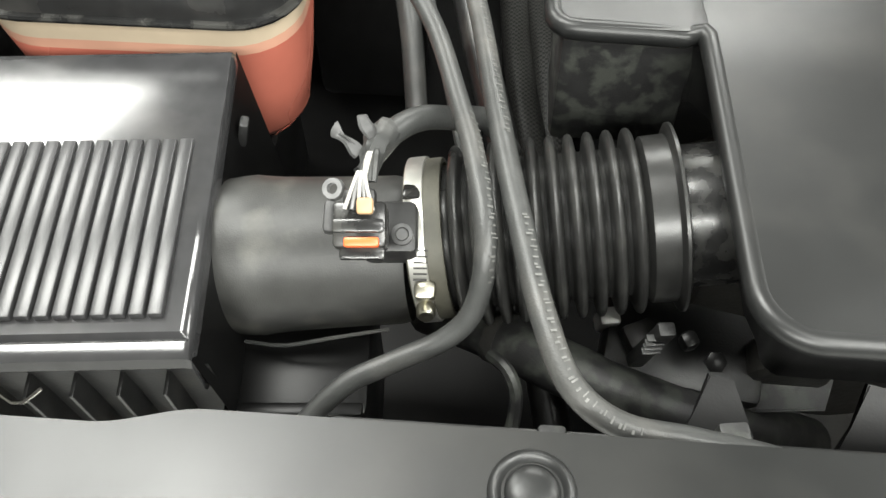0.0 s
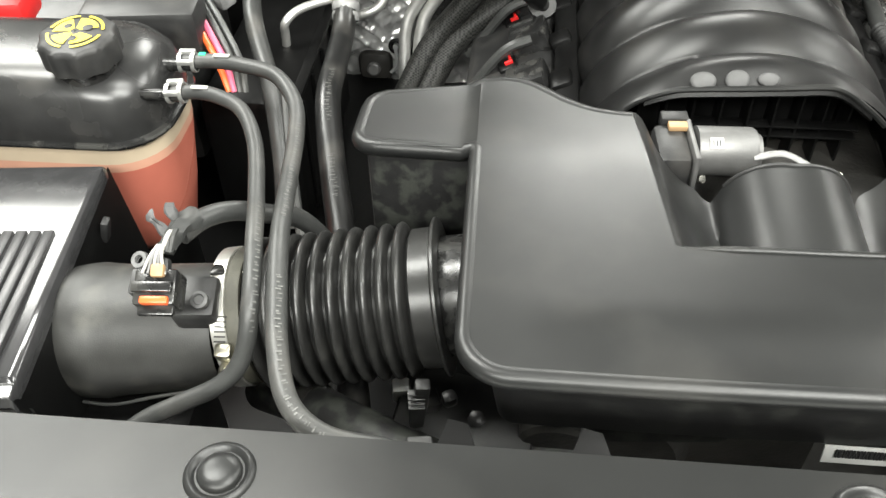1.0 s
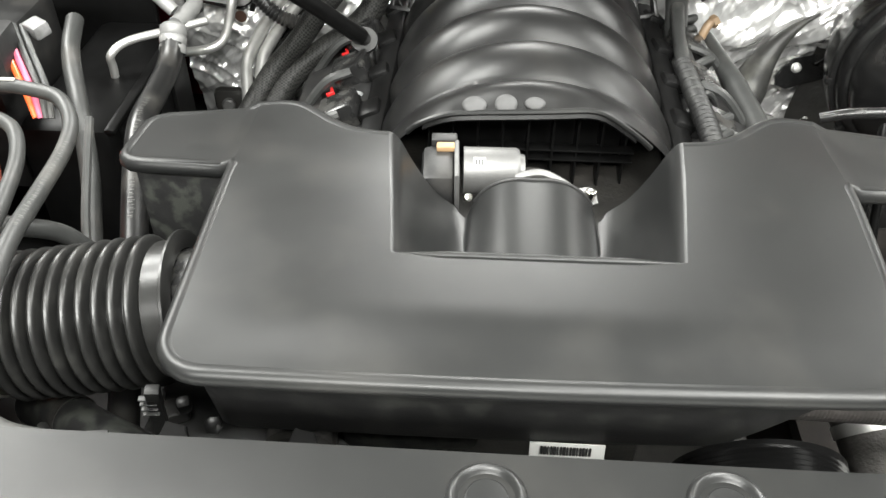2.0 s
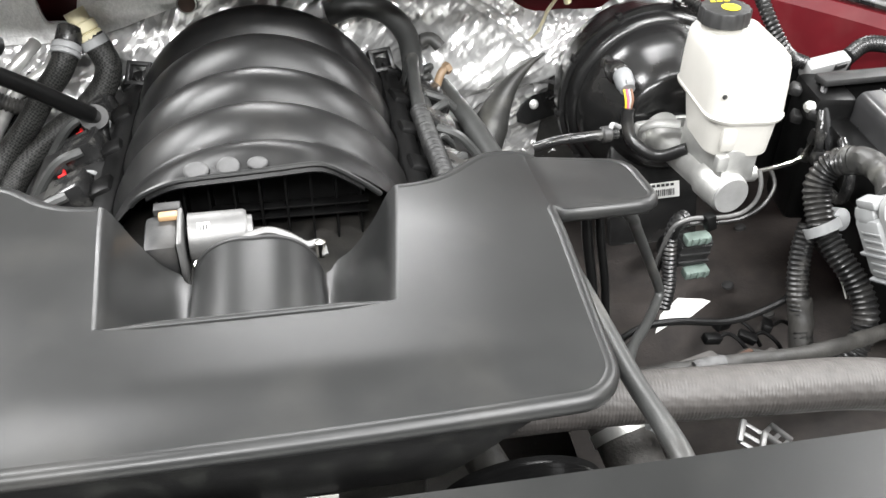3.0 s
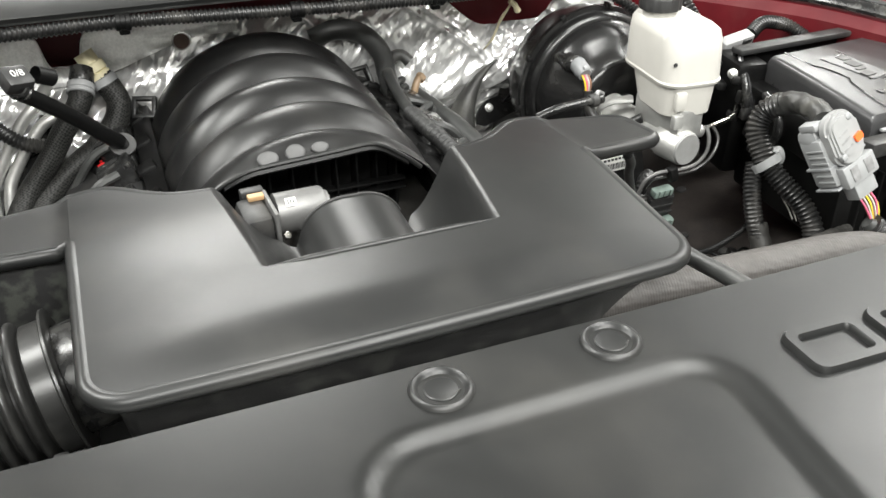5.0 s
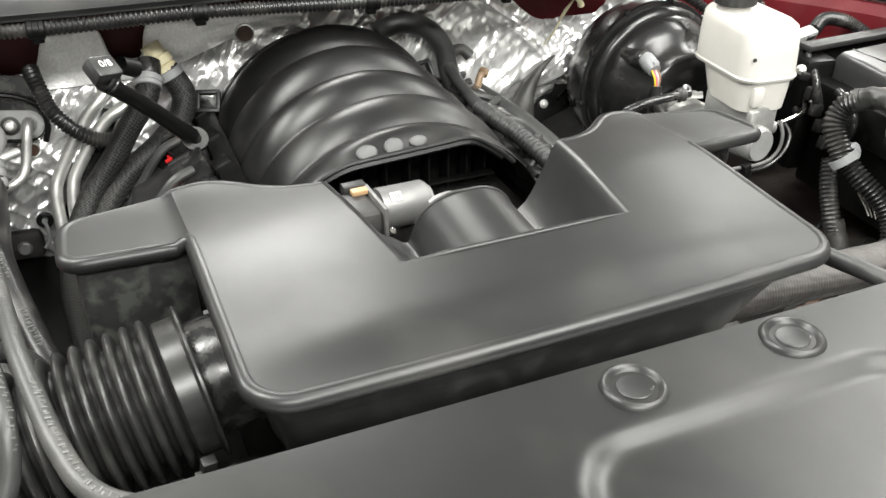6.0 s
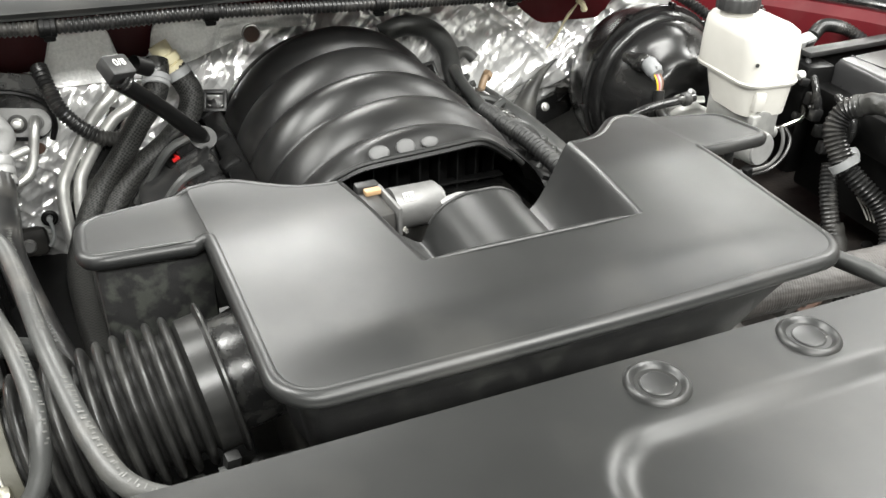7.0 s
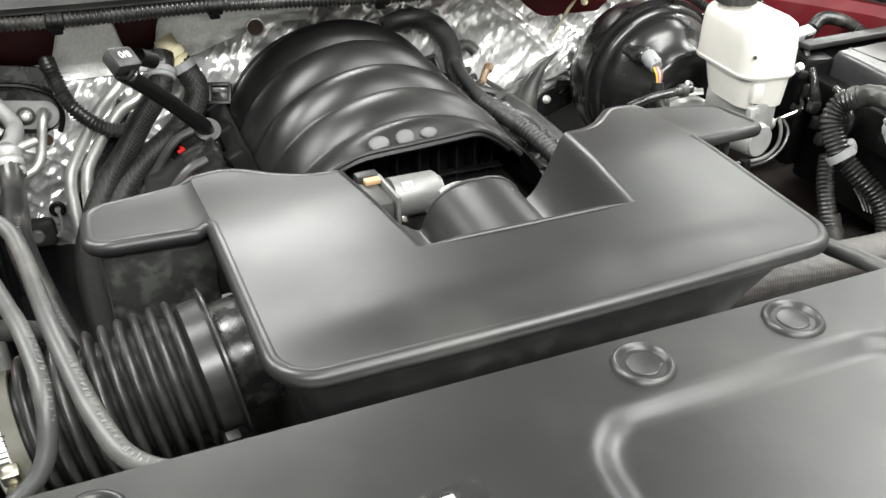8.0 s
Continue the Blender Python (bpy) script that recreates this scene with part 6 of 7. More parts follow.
    part("clip", lathe([(0.0185, -0.006), (0.0215, -0.006), (0.0215, 0.006), (0.0185, 0.006), (0.0185, -0.006)], aim((0.646, 0.353, 0.907), (0.3, -0.6, -0.7)), 24), "grey_plug", h, "light grey clip ring")
    part("clip_stud", lathe([(0.014, 0), (0.014, 0.012), (0.008, 0.016), (0, 0.016)], aim((0.672, 0.372, 0.905), (0.2, -0.8, 0.4)), 16), "grey_plug", h)
    part("branch", tube([(0.640, 0.37, 0.90), (0.628, 0.352, 0.870), (0.622, 0.330, 0.835), (0.625, 0.31, 0.80), (0.622, 0.28, 0.76), (0.61, 0.26, 0.72)], 0.0115, 12, ribs=(0.006, 0.002)), "loom", h)
    part("branch_wrap", tube([(0.624, 0.325, 0.825), (0.626, 0.31, 0.80), (0.622, 0.285, 0.765)], 0.0145, 12, 0.004, lumps=0.003), "deep", h)
    for k in range(3):
        part("stray_wire", tube([(0.665, 0.33, 0.86), (0.672 + 0.006 * k, 0.32, 0.845), (0.676 + 0.008 * k, 0.31, 0.83 - 0.004 * k)], 0.0012, 5, 0.004), "wire_white", h)


def right_hoses():
    rad = [(0.17, 0.105, 0.930), (0.26, 0.098, 0.938), (0.33, 0.090, 0.944), (0.42, 0.080, 0.948), (0.50, 0.074, 0.949), (0.555, 0.062, 0.945), (0.600, 0.030, 0.930), (0.62, -0.02, 0.905), (0.625, -0.08, 0.88)]
    hose("radiator_hose", rad, 0.0230, "weave", "dusty grey fabric-wrapped upper radiator hose", seg=28)
    w = thing("tape_wrapped_loom", (0.47, 0.15, 0.87), "grey tape-wrapped wiring loom running behind the radiator hose", "cable loom")
    part("wrap", tube([(0.31, 0.150, 0.895), (0.36, 0.152, 0.905), (0.414, 0.157, 0.902), (0.47, 0.165, 0.895), (0.53, 0.175, 0.885), (0.58, 0.19, 0.875), (0.64, 0.215, 0.860), (0.72, 0.25, 0.835)], 0.0085, 14, 0.004, lumps=0.0015), "deep", w)
    part("tape_patch", tube([(0.398, 0.150, 0.9075), (0.414, 0.152, 0.9085), (0.432, 0.154, 0.9065)], 0.0080, 12, 0.003, lumps=0.006), "pad", w, "dull grey crumpled tape patch")
    hose("bypass_hose", [(0.285, 0.26, 0.99), (0.285, 0.176, 1.000), (0.285, 0.112, 1.006), (0.285, 0.049, 1.012), (0.285, -0.012, 1.024), (0.285, -0.045, 1.027), (0.286, -0.08, 1.015), (0.29, -0.11, 0.98)], 0.0085, "rubber", "thin dusty hose beside the resonator")
    t = thing("lower_radiator_hose", (0.36, 0.16, 0.66), "dark rubber water hose with a spring clamp", "hose")
    part("hose", tube([(0.415, 0.10, 0.64), (0.400, 0.145, 0.685), (0.386, 0.190, 0.72), (0.374, 0.235, 0.745), (0.360, 0.29, 0.76)], 0.0330, 22), "woven", t)
    part("clamp_band", lathe([(0.0332, -0.007), (0.0352, -0.007), (0.0352, 0.007), (0.0332, 0.007), (0.0332, -0.007)], aim((0.377, 0.226, 0.740), (-0.22, 0.8, 0.45)), 30), "alu", t, "bright clamp band")
    part("clamp_ear", box((0.412, 0.215, 0.752), (0.026, 0.008, 0.014), 0.0015, (0, 0, 20)), "grey_plug", t)
    part("clamp_ear", box((0.400, 0.210, 0.766), (0.010, 0.008, 0.020), 0.0015, (10, 20, 20)), "grey_plug", t)
    p = thing("drive_pulley", (0.265, 0.11, 0.74), "black grooved belt pulley on the engine front", "pulley")
    prof = [(0.0, 0.0), (0.030, 0.0), (0.055, 0.006), (0.060, 0.0)]
    for k in range(6):
        prof += [(0.0625, 0.002 + 0.004 * k), (0.0595, 0.004 + 0.004 * k)]
    prof += [(0.0625, 0.028), (0.058, 0.029)]
    part("rim", lathe(prof, aim((0.235, 0.105, 0.756), (0, 1, 0.25)) @ Matrix.Diagonal((1.38, 1.38, 1.3, 1)), 60), "paint", p)
    part("hub", lathe([(0.02, -0.006), (0.018, -0.010), (0, -0.010)], aim((0.235, 0.105, 0.756), (0, 1, 0.25)), 20), "alu", p)
    part("shaft", lathe([(0.022, 0.01), (0.022, 0.22), (0, 0.22)], aim((0.235, 0.105, 0.756), (-0.25, 1, 0.0)), 20), "deep", p)
    hose("steering_pipe", [(0.365, 0.290, 1.000), (0.385, 0.310, 0.975), (0.405, 0.340, 0.940), (0.442, 0.375, 0.872), (0.476, 0.400, 0.806), (0.483, 0.402, 0.788), (0.472, 0.385, 0.785), (0.430, 0.32, 0.812), (0.380, 0.245, 0.852), (0.34, 0.17, 0.89)], 0.0062, "rubber", "bent dark steering pipe", "pipe")
    for k, dx in enumerate((0.0, 0.016)):
        hose("coolant_branch", [(0.352 + dx, 0.40, 0.985), (0.358 + dx, 0.385, 0.955), (0.366 + dx, 0.38, 0.900), (0.376 + dx, 0.37, 0.84), (0.385 + dx, 0.36, 0.76)], 0.0062 - 0.001 * k, "pitch", "thin black coolant branch below the resonator's tab", "hose", seg=10)
    hose("vacuum_pipe", [(0.300, 0.408, 1.012), (0.325, 0.402, 1.022), (0.360, 0.398, 1.027), (0.392, 0.402, 1.026)], 0.0058, "gloss", "glossy black vacuum pipe behind the resonator", "pipe")
    v = thing("check_valve", (0.38, 0.40, 1.03), "black check valve on the vacuum pipe", "valve")
    part("body", lathe([(0.007, 0), (0.0092, 0.002), (0.0092, 0.010), (0.007, 0.012)], aim((0.372, 0.400, 1.0265), (1, 0.1, 0)), 16), "black", v)
    part("nipple", tube([(0.382, 0.400, 1.033), (0.386, 0.404, 1.036), (0.396, 0.408, 1.030)], 0.003, 8, 0.003), "tape", v)
    # hoses beside the manifold
    hose("vapour_hose", [(0.264, 0.812, 0.960), (0.252, 0.819, 0.971), (0.236, 0.818, 0.969), (0.220, 0.80, 0.956), (0.213, 0.73, 0.942), (0.209, 0.64, 0.938)], 0.0098, "rubber", "dusty grey vapour hose over the manifold's side")
    hose("vapour_loom", [(0.209, 0.65, 0.938), (0.209, 0.58, 0.943), (0.210, 0.525, 0.947), (0.212, 0.46, 0.945), (0.210, 0.40, 0.938), (0.20, 0.35, 0.92)], 0.0105, "skirt", "dusty corrugated sleeve on the vapour hose", "cable loom", ribs=(0.0085, 0.0028), step=0.0015)
    hose("brake_vacuum_hose", [(0.10, 0.82, 1.016), (0.14, 0.815, 1.029), (0.183, 0.812, 1.018), (0.212, 0.808, 0.985), (0.220, 0.80, 0.945), (0.215, 0.75, 0.925), (0.22, 0.66, 0.915)], 0.0165, "rubber", "thick black hose curling off the manifold's rear")
    # dark tapering shape before the foil, built as a smooth sleeve
    hose("steering_boot", [(0.432, 0.824, 0.936), (0.405, 0.816, 0.922), (0.375, 0.802, 0.898), (0.352, 0.785, 0.868), (0.330, 0.755, 0.835), (0.31, 0.72, 0.80)], lambda s: 0.002 + 0.026 * min(1.0, 1.5 * s) ** 1.25, "matte", "smooth dark tapering sleeve beside the valve cover", seg=20)
    hose("heater_sleeve", [(0.262, 0.772, 0.920), (0.272, 0.73, 0.913), (0.290, 0.66, 0.898), (0.308, 0.58, 0.88), (0.322, 0.50, 0.855)], lambda s: 0.009 + 0.007 * min(1.0, 2.5 * s), "rubber", "dusty grey sleeved hose running down behind the resonator", seg=16)
    q = thing("brass_sensor", (0.275, 0.74, 0.93), "tan brass elbow sensor on a dark seat", "sensor")
    part("elbow", tube([(0.248, 0.750, 0.922), (0.252, 0.752, 0.936), (0.258, 0.757, 0.946), (0.266, 0.764, 0.949)], 0.0062, 12, 0.003), "brass", q)
    part("nut", lathe([(0.0085, 0), (0.0092, 0.001), (0.0092, 0.008), (0.0085, 0.009), (0.0, 0.009)], aim((0.262, 0.760, 0.947), (0.75, 0.45, 0.3)), 6), "brass", q)
    part("seat", box((0.247, 0.738, 0.908), (0.034, 0.046, 0.03), 0.005, (0, 12, 0)), "deep", q)
    for k in range(9):
        y = 0.43 + 0.045 * k
        hose("injector_lead", [(0.205, y, 0.92), (0.225 + 0.01 * (k % 3), y + 0.01, 0.935 + 0.006 * (k % 2)), (0.245, y + 0.03, 0.915), (0.25, y + 0.06, 0.88)], 0.004 + 0.001 * (k % 3), "rubber", "short dark injector lead beside the manifold", "cable", seg=8)


def lower_clutter():
    # dark parts seen deep in the bay
    w = thing("washer_motor", (0.54, 0.47, 0.74), "dark actuator with pale green plugs below the booster", "actuator")
    part("body", lathe([(0.022, 0), (0.022, 0.05), (0.018, 0.055), (0, 0.055)], aim((0.545, 0.51, 0.775), (-0.1, -0.6, 0.5)), 20), "pitch", w)
    for x, z in ((0.546, 0.832), (0.555, 0.776)):
        part("plug", box((x, 0.452, z), (0.036, 0.016, 0.013), 0.003, (10, 0, 6)), "plug_green", w, "dusty pale green plug")
        for k in range(3):
            part("plug_rib", box((x - 0.010 + 0.010 * k, 0.4425, z + 0.001), (0.003, 0.003, 0.011), 0.0008, (10, 0, 6)), "plug_green", w)
    part("cradle", box((0.548, 0.466, 0.804), (0.050, 0.026, 0.044), 0.006, (8, 4, 6)), "black", w)
    for z in (0.818, 0.806, 0.794):
        part("cradle_rib", box((0.548, 0.4515, z), (0.046, 0.004, 0.004), 0.0012, (8, 4, 6)), "black", w)
    part("conduit", tube([(0.535, 0.475, 0.852), (0.520, 0.466, 0.850), (0.512, 0.458, 0.832), (0.512, 0.448, 0.800), (0.514, 0.440, 0.765), (0.508, 0.43, 0.735)], 0.0085, 10, ribs=(0.006, 0.0018)), "loom", w)
    for x, y, z, turn in ((0.545, 0.345, 0.775, 25), (0.568, 0.322, 0.772, -30), (0.600, 0.335, 0.775, 60), (0.520, 0.320, 0.778, 5)):
        c = thing("wiring_plug", (x, y, z - 0.008), "small dirty wiring plug with a short lead", "plug", "plugs above the wheel liner")
        part("shell", box((x, y, z), (0.024, 0.013, 0.012), 0.003, (8, 12, turn)), "pitch", c)
        part("lead", tube([(x + 0.008, y, z), (x + 0.024, y + 0.004, z + 0.001), (x + 0.040, y - 0.006, z - 0.010), (x + 0.052, y - 0.014, z - 0.03)], 0.0026, 8, 0.004), "pitch", c)
    # wheel house liner with a jagged gap that shows the bright floor
    bm = bmesh.new()
    loops = ([(0.36, 0.10), (0.52, 0.10), (0.70, 0.10), (0.85, 0.10), (1.0, 0.10), (1.0, 0.35), (1.0, 0.60), (1.0, 0.84), (0.80, 0.84), (0.60, 0.84), (0.36, 0.84), (0.36, 0.60), (0.36, 0.35)],
             [(0.532, 0.480), (0.552, 0.484), (0.578, 0.478), (0.612, 0.488), (0.605, 0.500), (0.592, 0.512), (0.580, 0.524), (0.566, 0.518), (0.550, 0.510)])
    edges = []
    for loop in loops:
        vs = [bm.verts.new((x, y, 0.62 + 0.12 * step01(0.45, 0.75, x))) for x, y in loop]
        edges += [bm.edges.new((a, b)) for a, b in zip(vs, vs[1:] + vs[:1])]
    bmesh.ops.triangle_fill(bm, edges=edges, use_beauty=True)
    wl = thing("wheel_liner", (0.70, 0.45, 0.62), "dusty dark wheel house liner with a gap", "wheel liner")
    part("panel", bm, "liner", wl)
    for x, y in ((0.66, 0.42), (0.76, 0.36), (0.70, 0.60), (0.64, 0.50), (0.60, 0.36)):
        z = 0.62 + 0.12 * step01(0.45, 0.75, x)
        part("fastener", lathe([(0.009, 0.0), (0.008, 0.003), (0.004, 0.004), (0, 0.004)], aim((x, y, z), (-0.3, 0, 1)), 14), "black", wl)
    single("frame_rail", box((0.46, 0.35, 0.50), (0.08, 0.9, 0.10), 0.015), "deep", "dirty frame rail with rust", "frame rail")
    single("frame_rail", box((-0.46, 0.35, 0.60), (0.10, 0.9, 0.12), 0.015), "deep", "dirty frame rail under the air box", "frame rail")
    for c, s, r in (((0.46, 0.235, 0.80), (0.08, 0.05, 0.03), 20), ((0.53, 0.25, 0.78), (0.05, 0.03, 0.02), -15), ((0.58, 0.27, 0.77), (0.03, 0.04, 0.03), 40)):
        single("taped_wiring", box(c, s, 0.008, (10, 5, r)), "woven", "dusty taped wiring bundle", "wiring")
    for k in range(5):
        hose("stray_cable", [(0.42 + 0.03 * k, 0.26, 0.78), (0.46 + 0.03 * k, 0.275 + 0.01 * (k % 2), 0.785), (0.52 + 0.03 * k, 0.285 - 0.008 * k, 0.775), (0.64 + 0.02 * k, 0.30 - 0.01 * k, 0.76)], 0.004, ("deep", "pitch", "woven", "deep", "pitch")[k], "dusty cable crossing the wheel liner", "cable", seg=8)
    hose("earth_cable", [(0.38, 0.32, 0.77), (0.424, 0.33, 0.796), (0.474, 0.332, 0.801), (0.541, 0.33, 0.794), (0.59, 0.332, 0.806), (0.625, 0.34, 0.822), (0.645, 0.36, 0.86)], 0.0045, "pitch", "dirty earth cable arching over the wheel liner", "cable", seg=8)
    deb = thing("rusty_bracket", (0.52, 0.24, 0.74), "small rusty bracket with flaking paint on the frame rail", "bracket")
    part("foot", box((0.515, 0.245, 0.765), (0.05, 0.03, 0.008), 0.002, (8, -6, 18)), "rust", deb)
    part("upright", box((0.532, 0.262, 0.785), (0.022, 0.006, 0.04), 0.002, (-12, 8, 24)), "rust", deb)
    part("bolt", lathe([(0.007, 0), (0.007, 0.005), (0.004, 0.006), (0, 0.006)], aim((0.505, 0.240, 0.770), (0.1, -0.2, 1)), 12), "motor", deb)
    # radiator side, right
    f = thing("fan_shroud", (0.2, -0.03, 0.6), "black fan shroud edge behind the radiator", "fan shroud")
    part("shroud", box((0.04, -0.06, 0.78), (1.1, 0.05, 0.40), 0.01), "black", f)
    for cx, cy, cz, turn in ((0.402, 0.045, 0.928, -35), (0.432, 0.054, 0.914, 38)):
        c = thing("spring_clamp", (cx, cy, cz - 0.02), "bright sprung steel hose clamp below the radiator hose", "hose clamp", "radiator hose clamps")
        for dy in (-0.009, 0.0, 0.009):
            q = pose(cx, cy, cz, 15, 18, turn) @ Vector((0, dy, 0))
            part("band", box(q, (0.022, 0.0040, 0.0022), 0.0008, (15, 18, turn)), "motor", c)
        for dx in (-0.011, 0.009):
            q = pose(cx, cy, cz, 15, 18, turn) @ Vector((dx, 0, 0.002))
            part("ear", box(q, (0.005, 0.022, 0.005), 0.0015, (15, 18, turn + 8)), "motor", c)
    for x in (-0.262, -0.165):
        part("gusset", plate([(-0.032, -0.01), (0.032, -0.01), (0.021, 0.016), (0.010, 0.044), (-0.005, 0.047), (-0.014, 0.020)], aim((x - 0.006, -0.030, 0.945), (0, -0.5, 0.85)), 0.006, 0.001), "pitch", f)
    part("tie_clip", box((-0.283, -0.062, 1.036), (0.016, 0.016, 0.014), 0.002, (0, 0, 8)), "cover_side", f)
    part("tie_slot", box((-0.276, -0.0700, 1.041), (0.010, 0.003, 0.003), 0.0008, (0, 0, 8)), "gloss", f)
    part("tie_clip", box((-0.375, -0.060, 1.020), (0.016, 0.012, 0.010), 0.003), "cover_side", f)
    # left, under the bellows
    cc = hose("coolant_crossover", [(-0.46, 0.12, 0.84), (-0.41, 0.085, 0.872), (-0.36, 0.055, 0.882), (-0.30, 0.035, 0.875), (-0.22, 0.03, 0.85), (-0.15, 0.04, 0.80)], 0.021, "cover_side", "dusty dark coolant pipe under the bellows", "pipe", seg=18)
    part("clamp_band", lathe([(0.0212, -0.005), (0.0224, -0.005), (0.0224, 0.005), (0.0212, 0.005)], aim((-0.40, 0.079, 0.875), (0.82, -0.5, 0.22)), 26), "deep", cc, "dark clamp band")
    b = thing("alternator_bracket", (-0.27, 0.08, 0.80), "dusty cast bracket under the resonator", "bracket")
    part("plate", box((-0.265, 0.075, 0.880), (0.12, 0.07, 0.03), 0.008, (10, 6, -8)), "skirt", b)
    part("web", plate([(-0.05, -0.02), (0.06, -0.028), (0.075, 0.0), (0.05, 0.024), (-0.04, 0.02)], aim((-0.225, 0.055, 0.872), (0.05, -0.3, 1)), 0.008, 0.002), "cover_side", b)
    part("clip", box((-0.322, 0.088, 0.895), (0.016, 0.014, 0.026), 0.003, (15, 0, 10)), "alu", b, "bright metal clip")
    part("plug", box((-0.300, 0.070, 0.905), (0.026, 0.020, 0.016), 0.004, (10, 0, 25)), "black", b)
    g = thing("ribbed_clip", (-0.300, 0.040, 0.90), "small dusty ribbed plastic clip beside the bellows' end", "clip")
    part("stem", box((-0.300, 0.046, 0.935), (0.012, 0.010, 0.070), 0.002, (10, 6, 10)), "skirt", g)
    for k in range(4):
        part("rib", box((-0.301, 0.039, 0.941 + 0.006 * k), (0.013, 0.005, 0.0018), 0.0006, (10, 6, 10)), "rubber", g)
    part("cap", box((-0.276, 0.046, 0.945), (0.012, 0.012, 0.014), 0.004, (10, -4, 24)), "pitch", g)
    part("bolt", lathe([(0.009, 0), (0.009, 0.005), (0.006, 0.007), (0, 0.007)], aim((-0.254, 0.042, 0.925), (0.0, -0.5, 0.85)) @ Matrix.Diagonal((0.85, 0.85, 0.7, 1)), 6), "pitch", g, "dark bolt head")
    h = thing("hood_cable", (-0.40, 0.03, 0.86), "pale hook of a cable stay below the hoses", "cable stay")
    part("hook", tube([(-0.408, 0.05, 0.90), (-0.395, 0.035, 0.905), (-0.388, 0.02, 0.89), (-0.392, 0.0, 0.865), (-0.402, -0.01, 0.855)], 0.005, 8, 0.004), "cover_side", h)
    # front accessory drive under the resonator
    single("alternator", lathe([(0.0, 0.0), (0.05, 0.0), (0.062, 0.012), (0.062, 0.09), (0.05, 0.10), (0, 0.10)], aim((-0.13, 0.075, 0.83), (0, 1, 0)), 36), "deep", "dark dusty alternator body under the resonator", "alternator")
    single("idler_pulley", lathe([(0.0, 0.0), (0.026, 0.0), (0.030, 0.004), (0.030, 0.026), (0.026, 0.03), (0, 0.03)], aim((-0.19, 0.05, 0.885), (0, 1, 0.2)), 28), "deep", "dark idler pulley under the resonator", "pulley")
    single("front_case", box((-0.10, 0.10, 0.885), (0.12, 0.06, 0.05), 0.012, (10, 0, 4)), "cover_side", "dusty cast housing under the resonator", "housing")
    # near-black colour carries the shade of the gap under the duct
    ds = thing("duct_support", (-0.545, 0.05, 0.765), "dark support box under the air duct", "bracket")
    part("box", box((-0.545, 0.05, 0.83), (0.10, 0.11, 0.13), 0.008, (0, 0, 4)), "pitch", ds)
    for dx in (-0.030, 0.0, 0.030):
        part("rib", box((-0.545 + dx, -0.006, 0.83), (0.004, 0.006, 0.11), 0.0015, (0, 0, 4)), "pitch", ds)
    part("top_lip", box((-0.545, 0.0, 0.893), (0.098, 0.010, 0.006), 0.002, (0, 0, 4)), "pitch", ds)
    # behind the reservoir
    q = thing("battery_cover", (-0.79, 0.50, 0.95), "bright red battery terminal cover", "terminal cover")
    part("cover", box((-0.805, 0.455, 1.045), (0.07, 0.06, 0.035), 0.008, (0, 0, 8)), "scarlet", q)
    single("battery", box((-0.77, 0.60, 0.90), (0.26, 0.19, 0.20), 0.01), "black", "black battery case behind the reservoir", "battery")
    single("junction_block", box((-0.655, 0.475, 1.010), (0.13, 0.06, 0.07), 0.008, (0, 0, 6)), "black", "black plastic junction block by the battery", "junction block")
    r = thing("battery_leads", (-0.58, 0.48, 0.95), "bundle of coloured battery leads", "cables")
    for k, w in enumerate(("orange", "wire_pink", "rubber", "rubber")):
        part("lead", tube([(-0.635 + 0.010 * k, 0.54, 1.02), (-0.600 + 0.010 * k, 0.485, 1.012), (-0.570 + 0.009 * k, 0.445, 0.992), (-0.555 + 0.006 * k, 0.425, 0.965)], 0.0038, 8), w, r)
    # dark sheet added to cover the red bulkhead behind the battery
    single("bulkhead_pad", box((-0.78, 0.81, 0.88), (0.46, 0.02, 0.44), 0.005), "pitch", "added black panel over the red bulkhead behind the battery", "bulkhead pad", kind="structure")
    # panel added to keep the gaps dark where the bright floor would show
    sh = thing("splash_shield", (-0.62, 0.40, 0.68), "added black panel that hides the bright floor under the air box", "splash shield")
    part("panel", box((-0.62, 0.40, 0.69), (0.76, 1.1, 0.02), 0.004), "pitch", sh)
    for x, y in ((-0.52, 0.02), (-0.40, 0.16), (-0.46, 0.36), (-0.42, 0.56)):
        part("fastener", lathe([(0.009, 0), (0.008, 0.003), (0.004, 0.004), (0, 0.004)], aim((x, y, 0.70), (0, 0, 1)), 14), "black", sh)
    single("reservoir_bracket", box((-0.712, 0.345, 0.765), (0.18, 0.10, 0.128), 0.01), "pitch", "black bracket carrying the coolant reservoir", "bracket")
    # added wall; the shade behind the hoses is put into its near-black
    tr = thing("battery_tray", (-0.56, 0.62, 0.72), "near-black battery tray wall added behind the hoses", "battery tray")
    part("wall", box((-0.56, 0.62, 0.82), (0.12, 0.30, 0.20), 0.015), "pitch", tr)
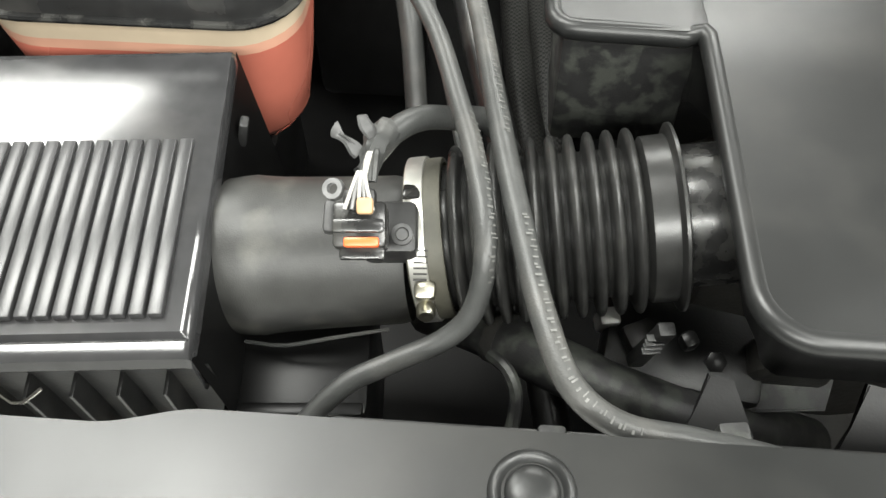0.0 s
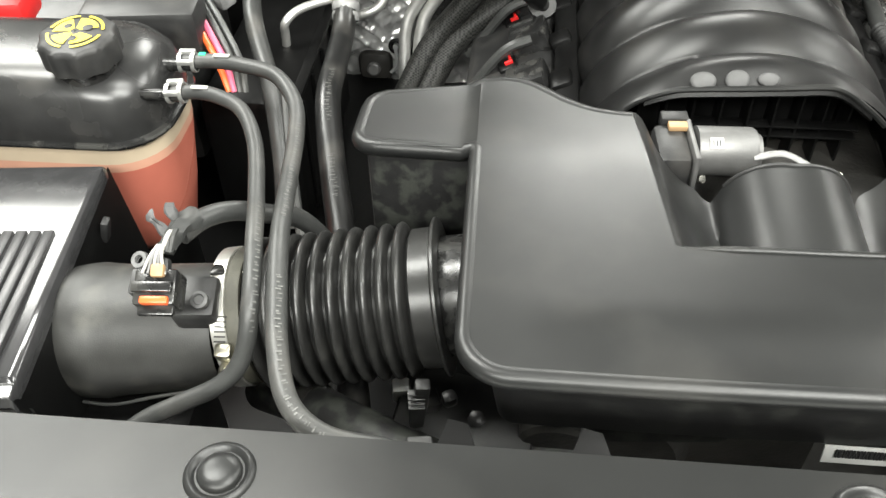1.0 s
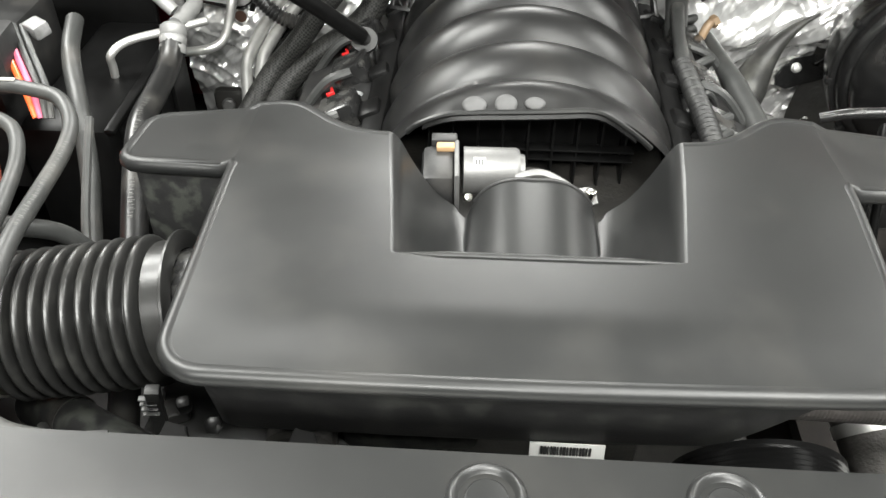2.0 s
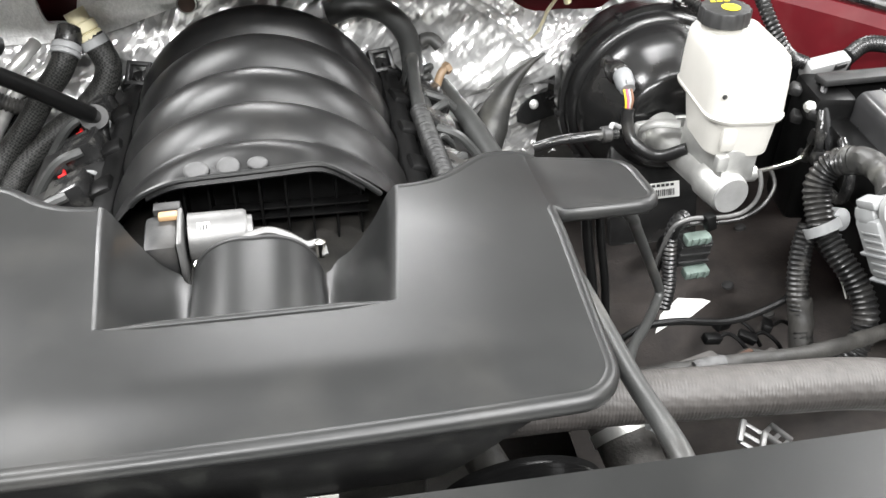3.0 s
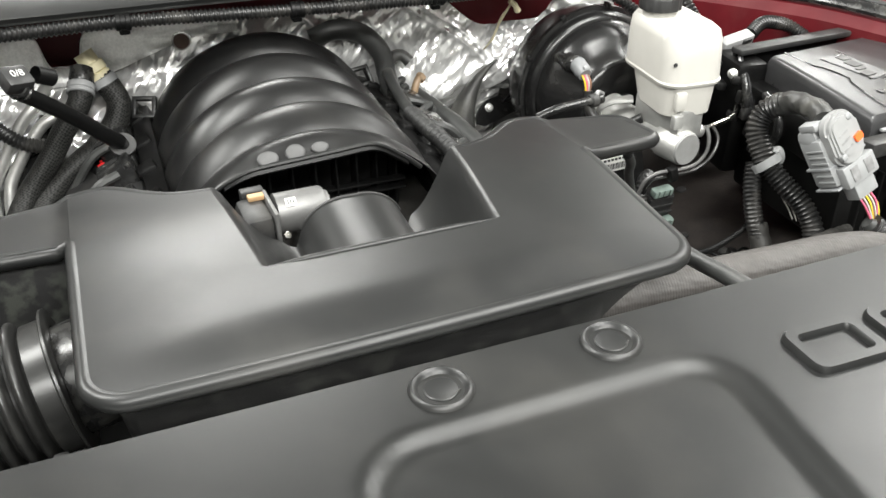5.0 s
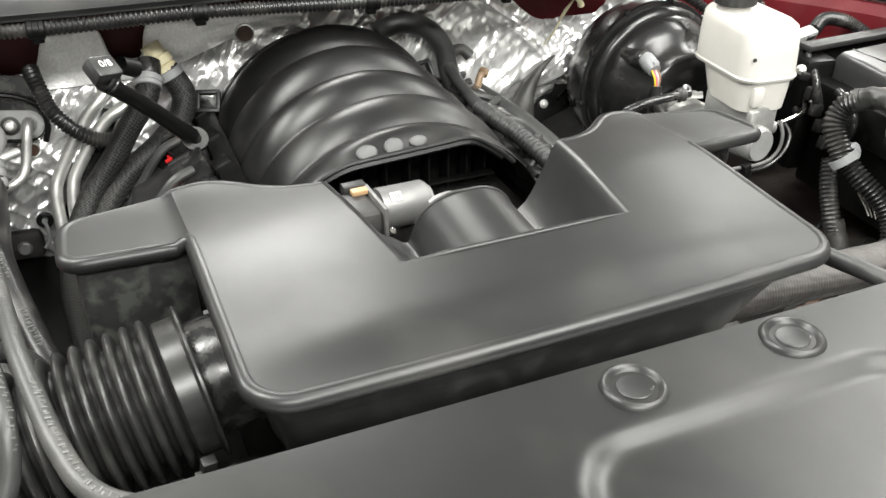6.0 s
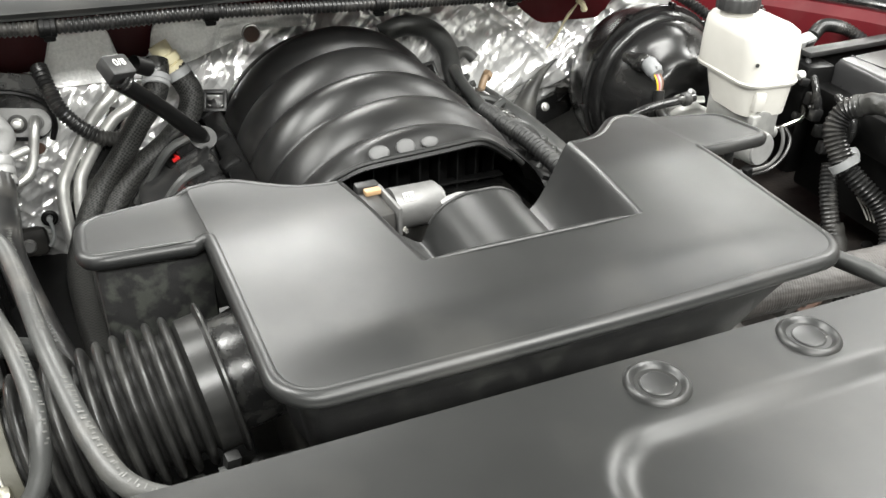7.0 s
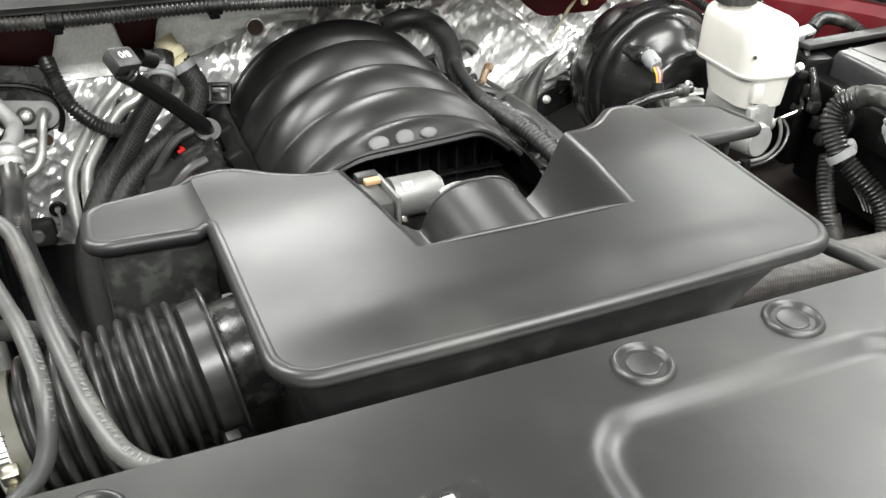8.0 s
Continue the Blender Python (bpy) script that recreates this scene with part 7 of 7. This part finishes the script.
    for y in (0.50, 0.56, 0.62, 0.68):
        part("rib", box((-0.4985, y, 0.82), (0.008, 0.006, 0.17), 0.002), "pitch", tr)
    part("lip", box((-0.502, 0.62, 0.915), (0.014, 0.29, 0.008), 0.003), "pitch", tr)
    for x, y, z in ((-0.615, 0.505, 1.025), (-0.585, 0.535, 1.02)):
        part("fuse_link", box((x, y, z), (0.028, 0.022, 0.018), 0.004, (10, 0, -35)), "tape", r)
    hose("main_cable", [(-0.57, 0.60, 1.0), (-0.55, 0.53, 0.99), (-0.52, 0.46, 0.96), (-0.50, 0.40, 0.90), (-0.49, 0.34, 0.84)], 0.011, "rubber", "black battery cable running down", "cable")
    hose("dip_tube", [(-0.545, 0.61, 0.84), (-0.537, 0.60, 0.93), (-0.533, 0.595, 0.955), (-0.515, 0.615, 0.965), (-0.47, 0.65, 0.965), (-0.43, 0.68, 0.965)], 0.0055, "alu", "thin bent aluminium line by the battery", "pipe")
    hose("ground_strap", [(-0.49, 0.42, 0.97), (-0.475, 0.36, 0.95), (-0.455, 0.29, 0.93), (-0.44, 0.24, 0.90)], 0.005, "rubber", "thin grey strap between the hoses", "cable", seg=8)
    single("leaf_litter", sheet([[(1.00 + 0.05 * u, 0.86 + 0.02 * v, 0.965 + 0.012 * math.sin(5 * u + 3 * v)) for u in (-0.4, -0.1, 0.2, 0.5)] for v in (-0.5, 0, 0.6)]), "tan", "dry tan leaf caught by the fender", "leaf")
    c = thing("charcoal_pipe", (0.80, 0.20, 0.72), "dark bracket arm below the fuse box", "bracket")
    part("arm", tube([(0.66, 0.15, 0.82), (0.70, 0.165, 0.85), (0.76, 0.18, 0.845), (0.86, 0.20, 0.84), (0.95, 0.22, 0.84)], 0.016, 10, flat=0.5), "black", c)
    part("pump", lathe([(0.03, 0), (0.034, 0.01), (0.034, 0.05), (0.022, 0.06), (0, 0.06)], aim((0.92, 0.20, 0.90), (-0.2, -1, 0.2)), 24), "rust", c, "rust-brown metal can")


booster()
master_cylinder()
fluid_bottle()
booster_label()
fuse_box()
harness()
right_hoses()
lower_clutter()
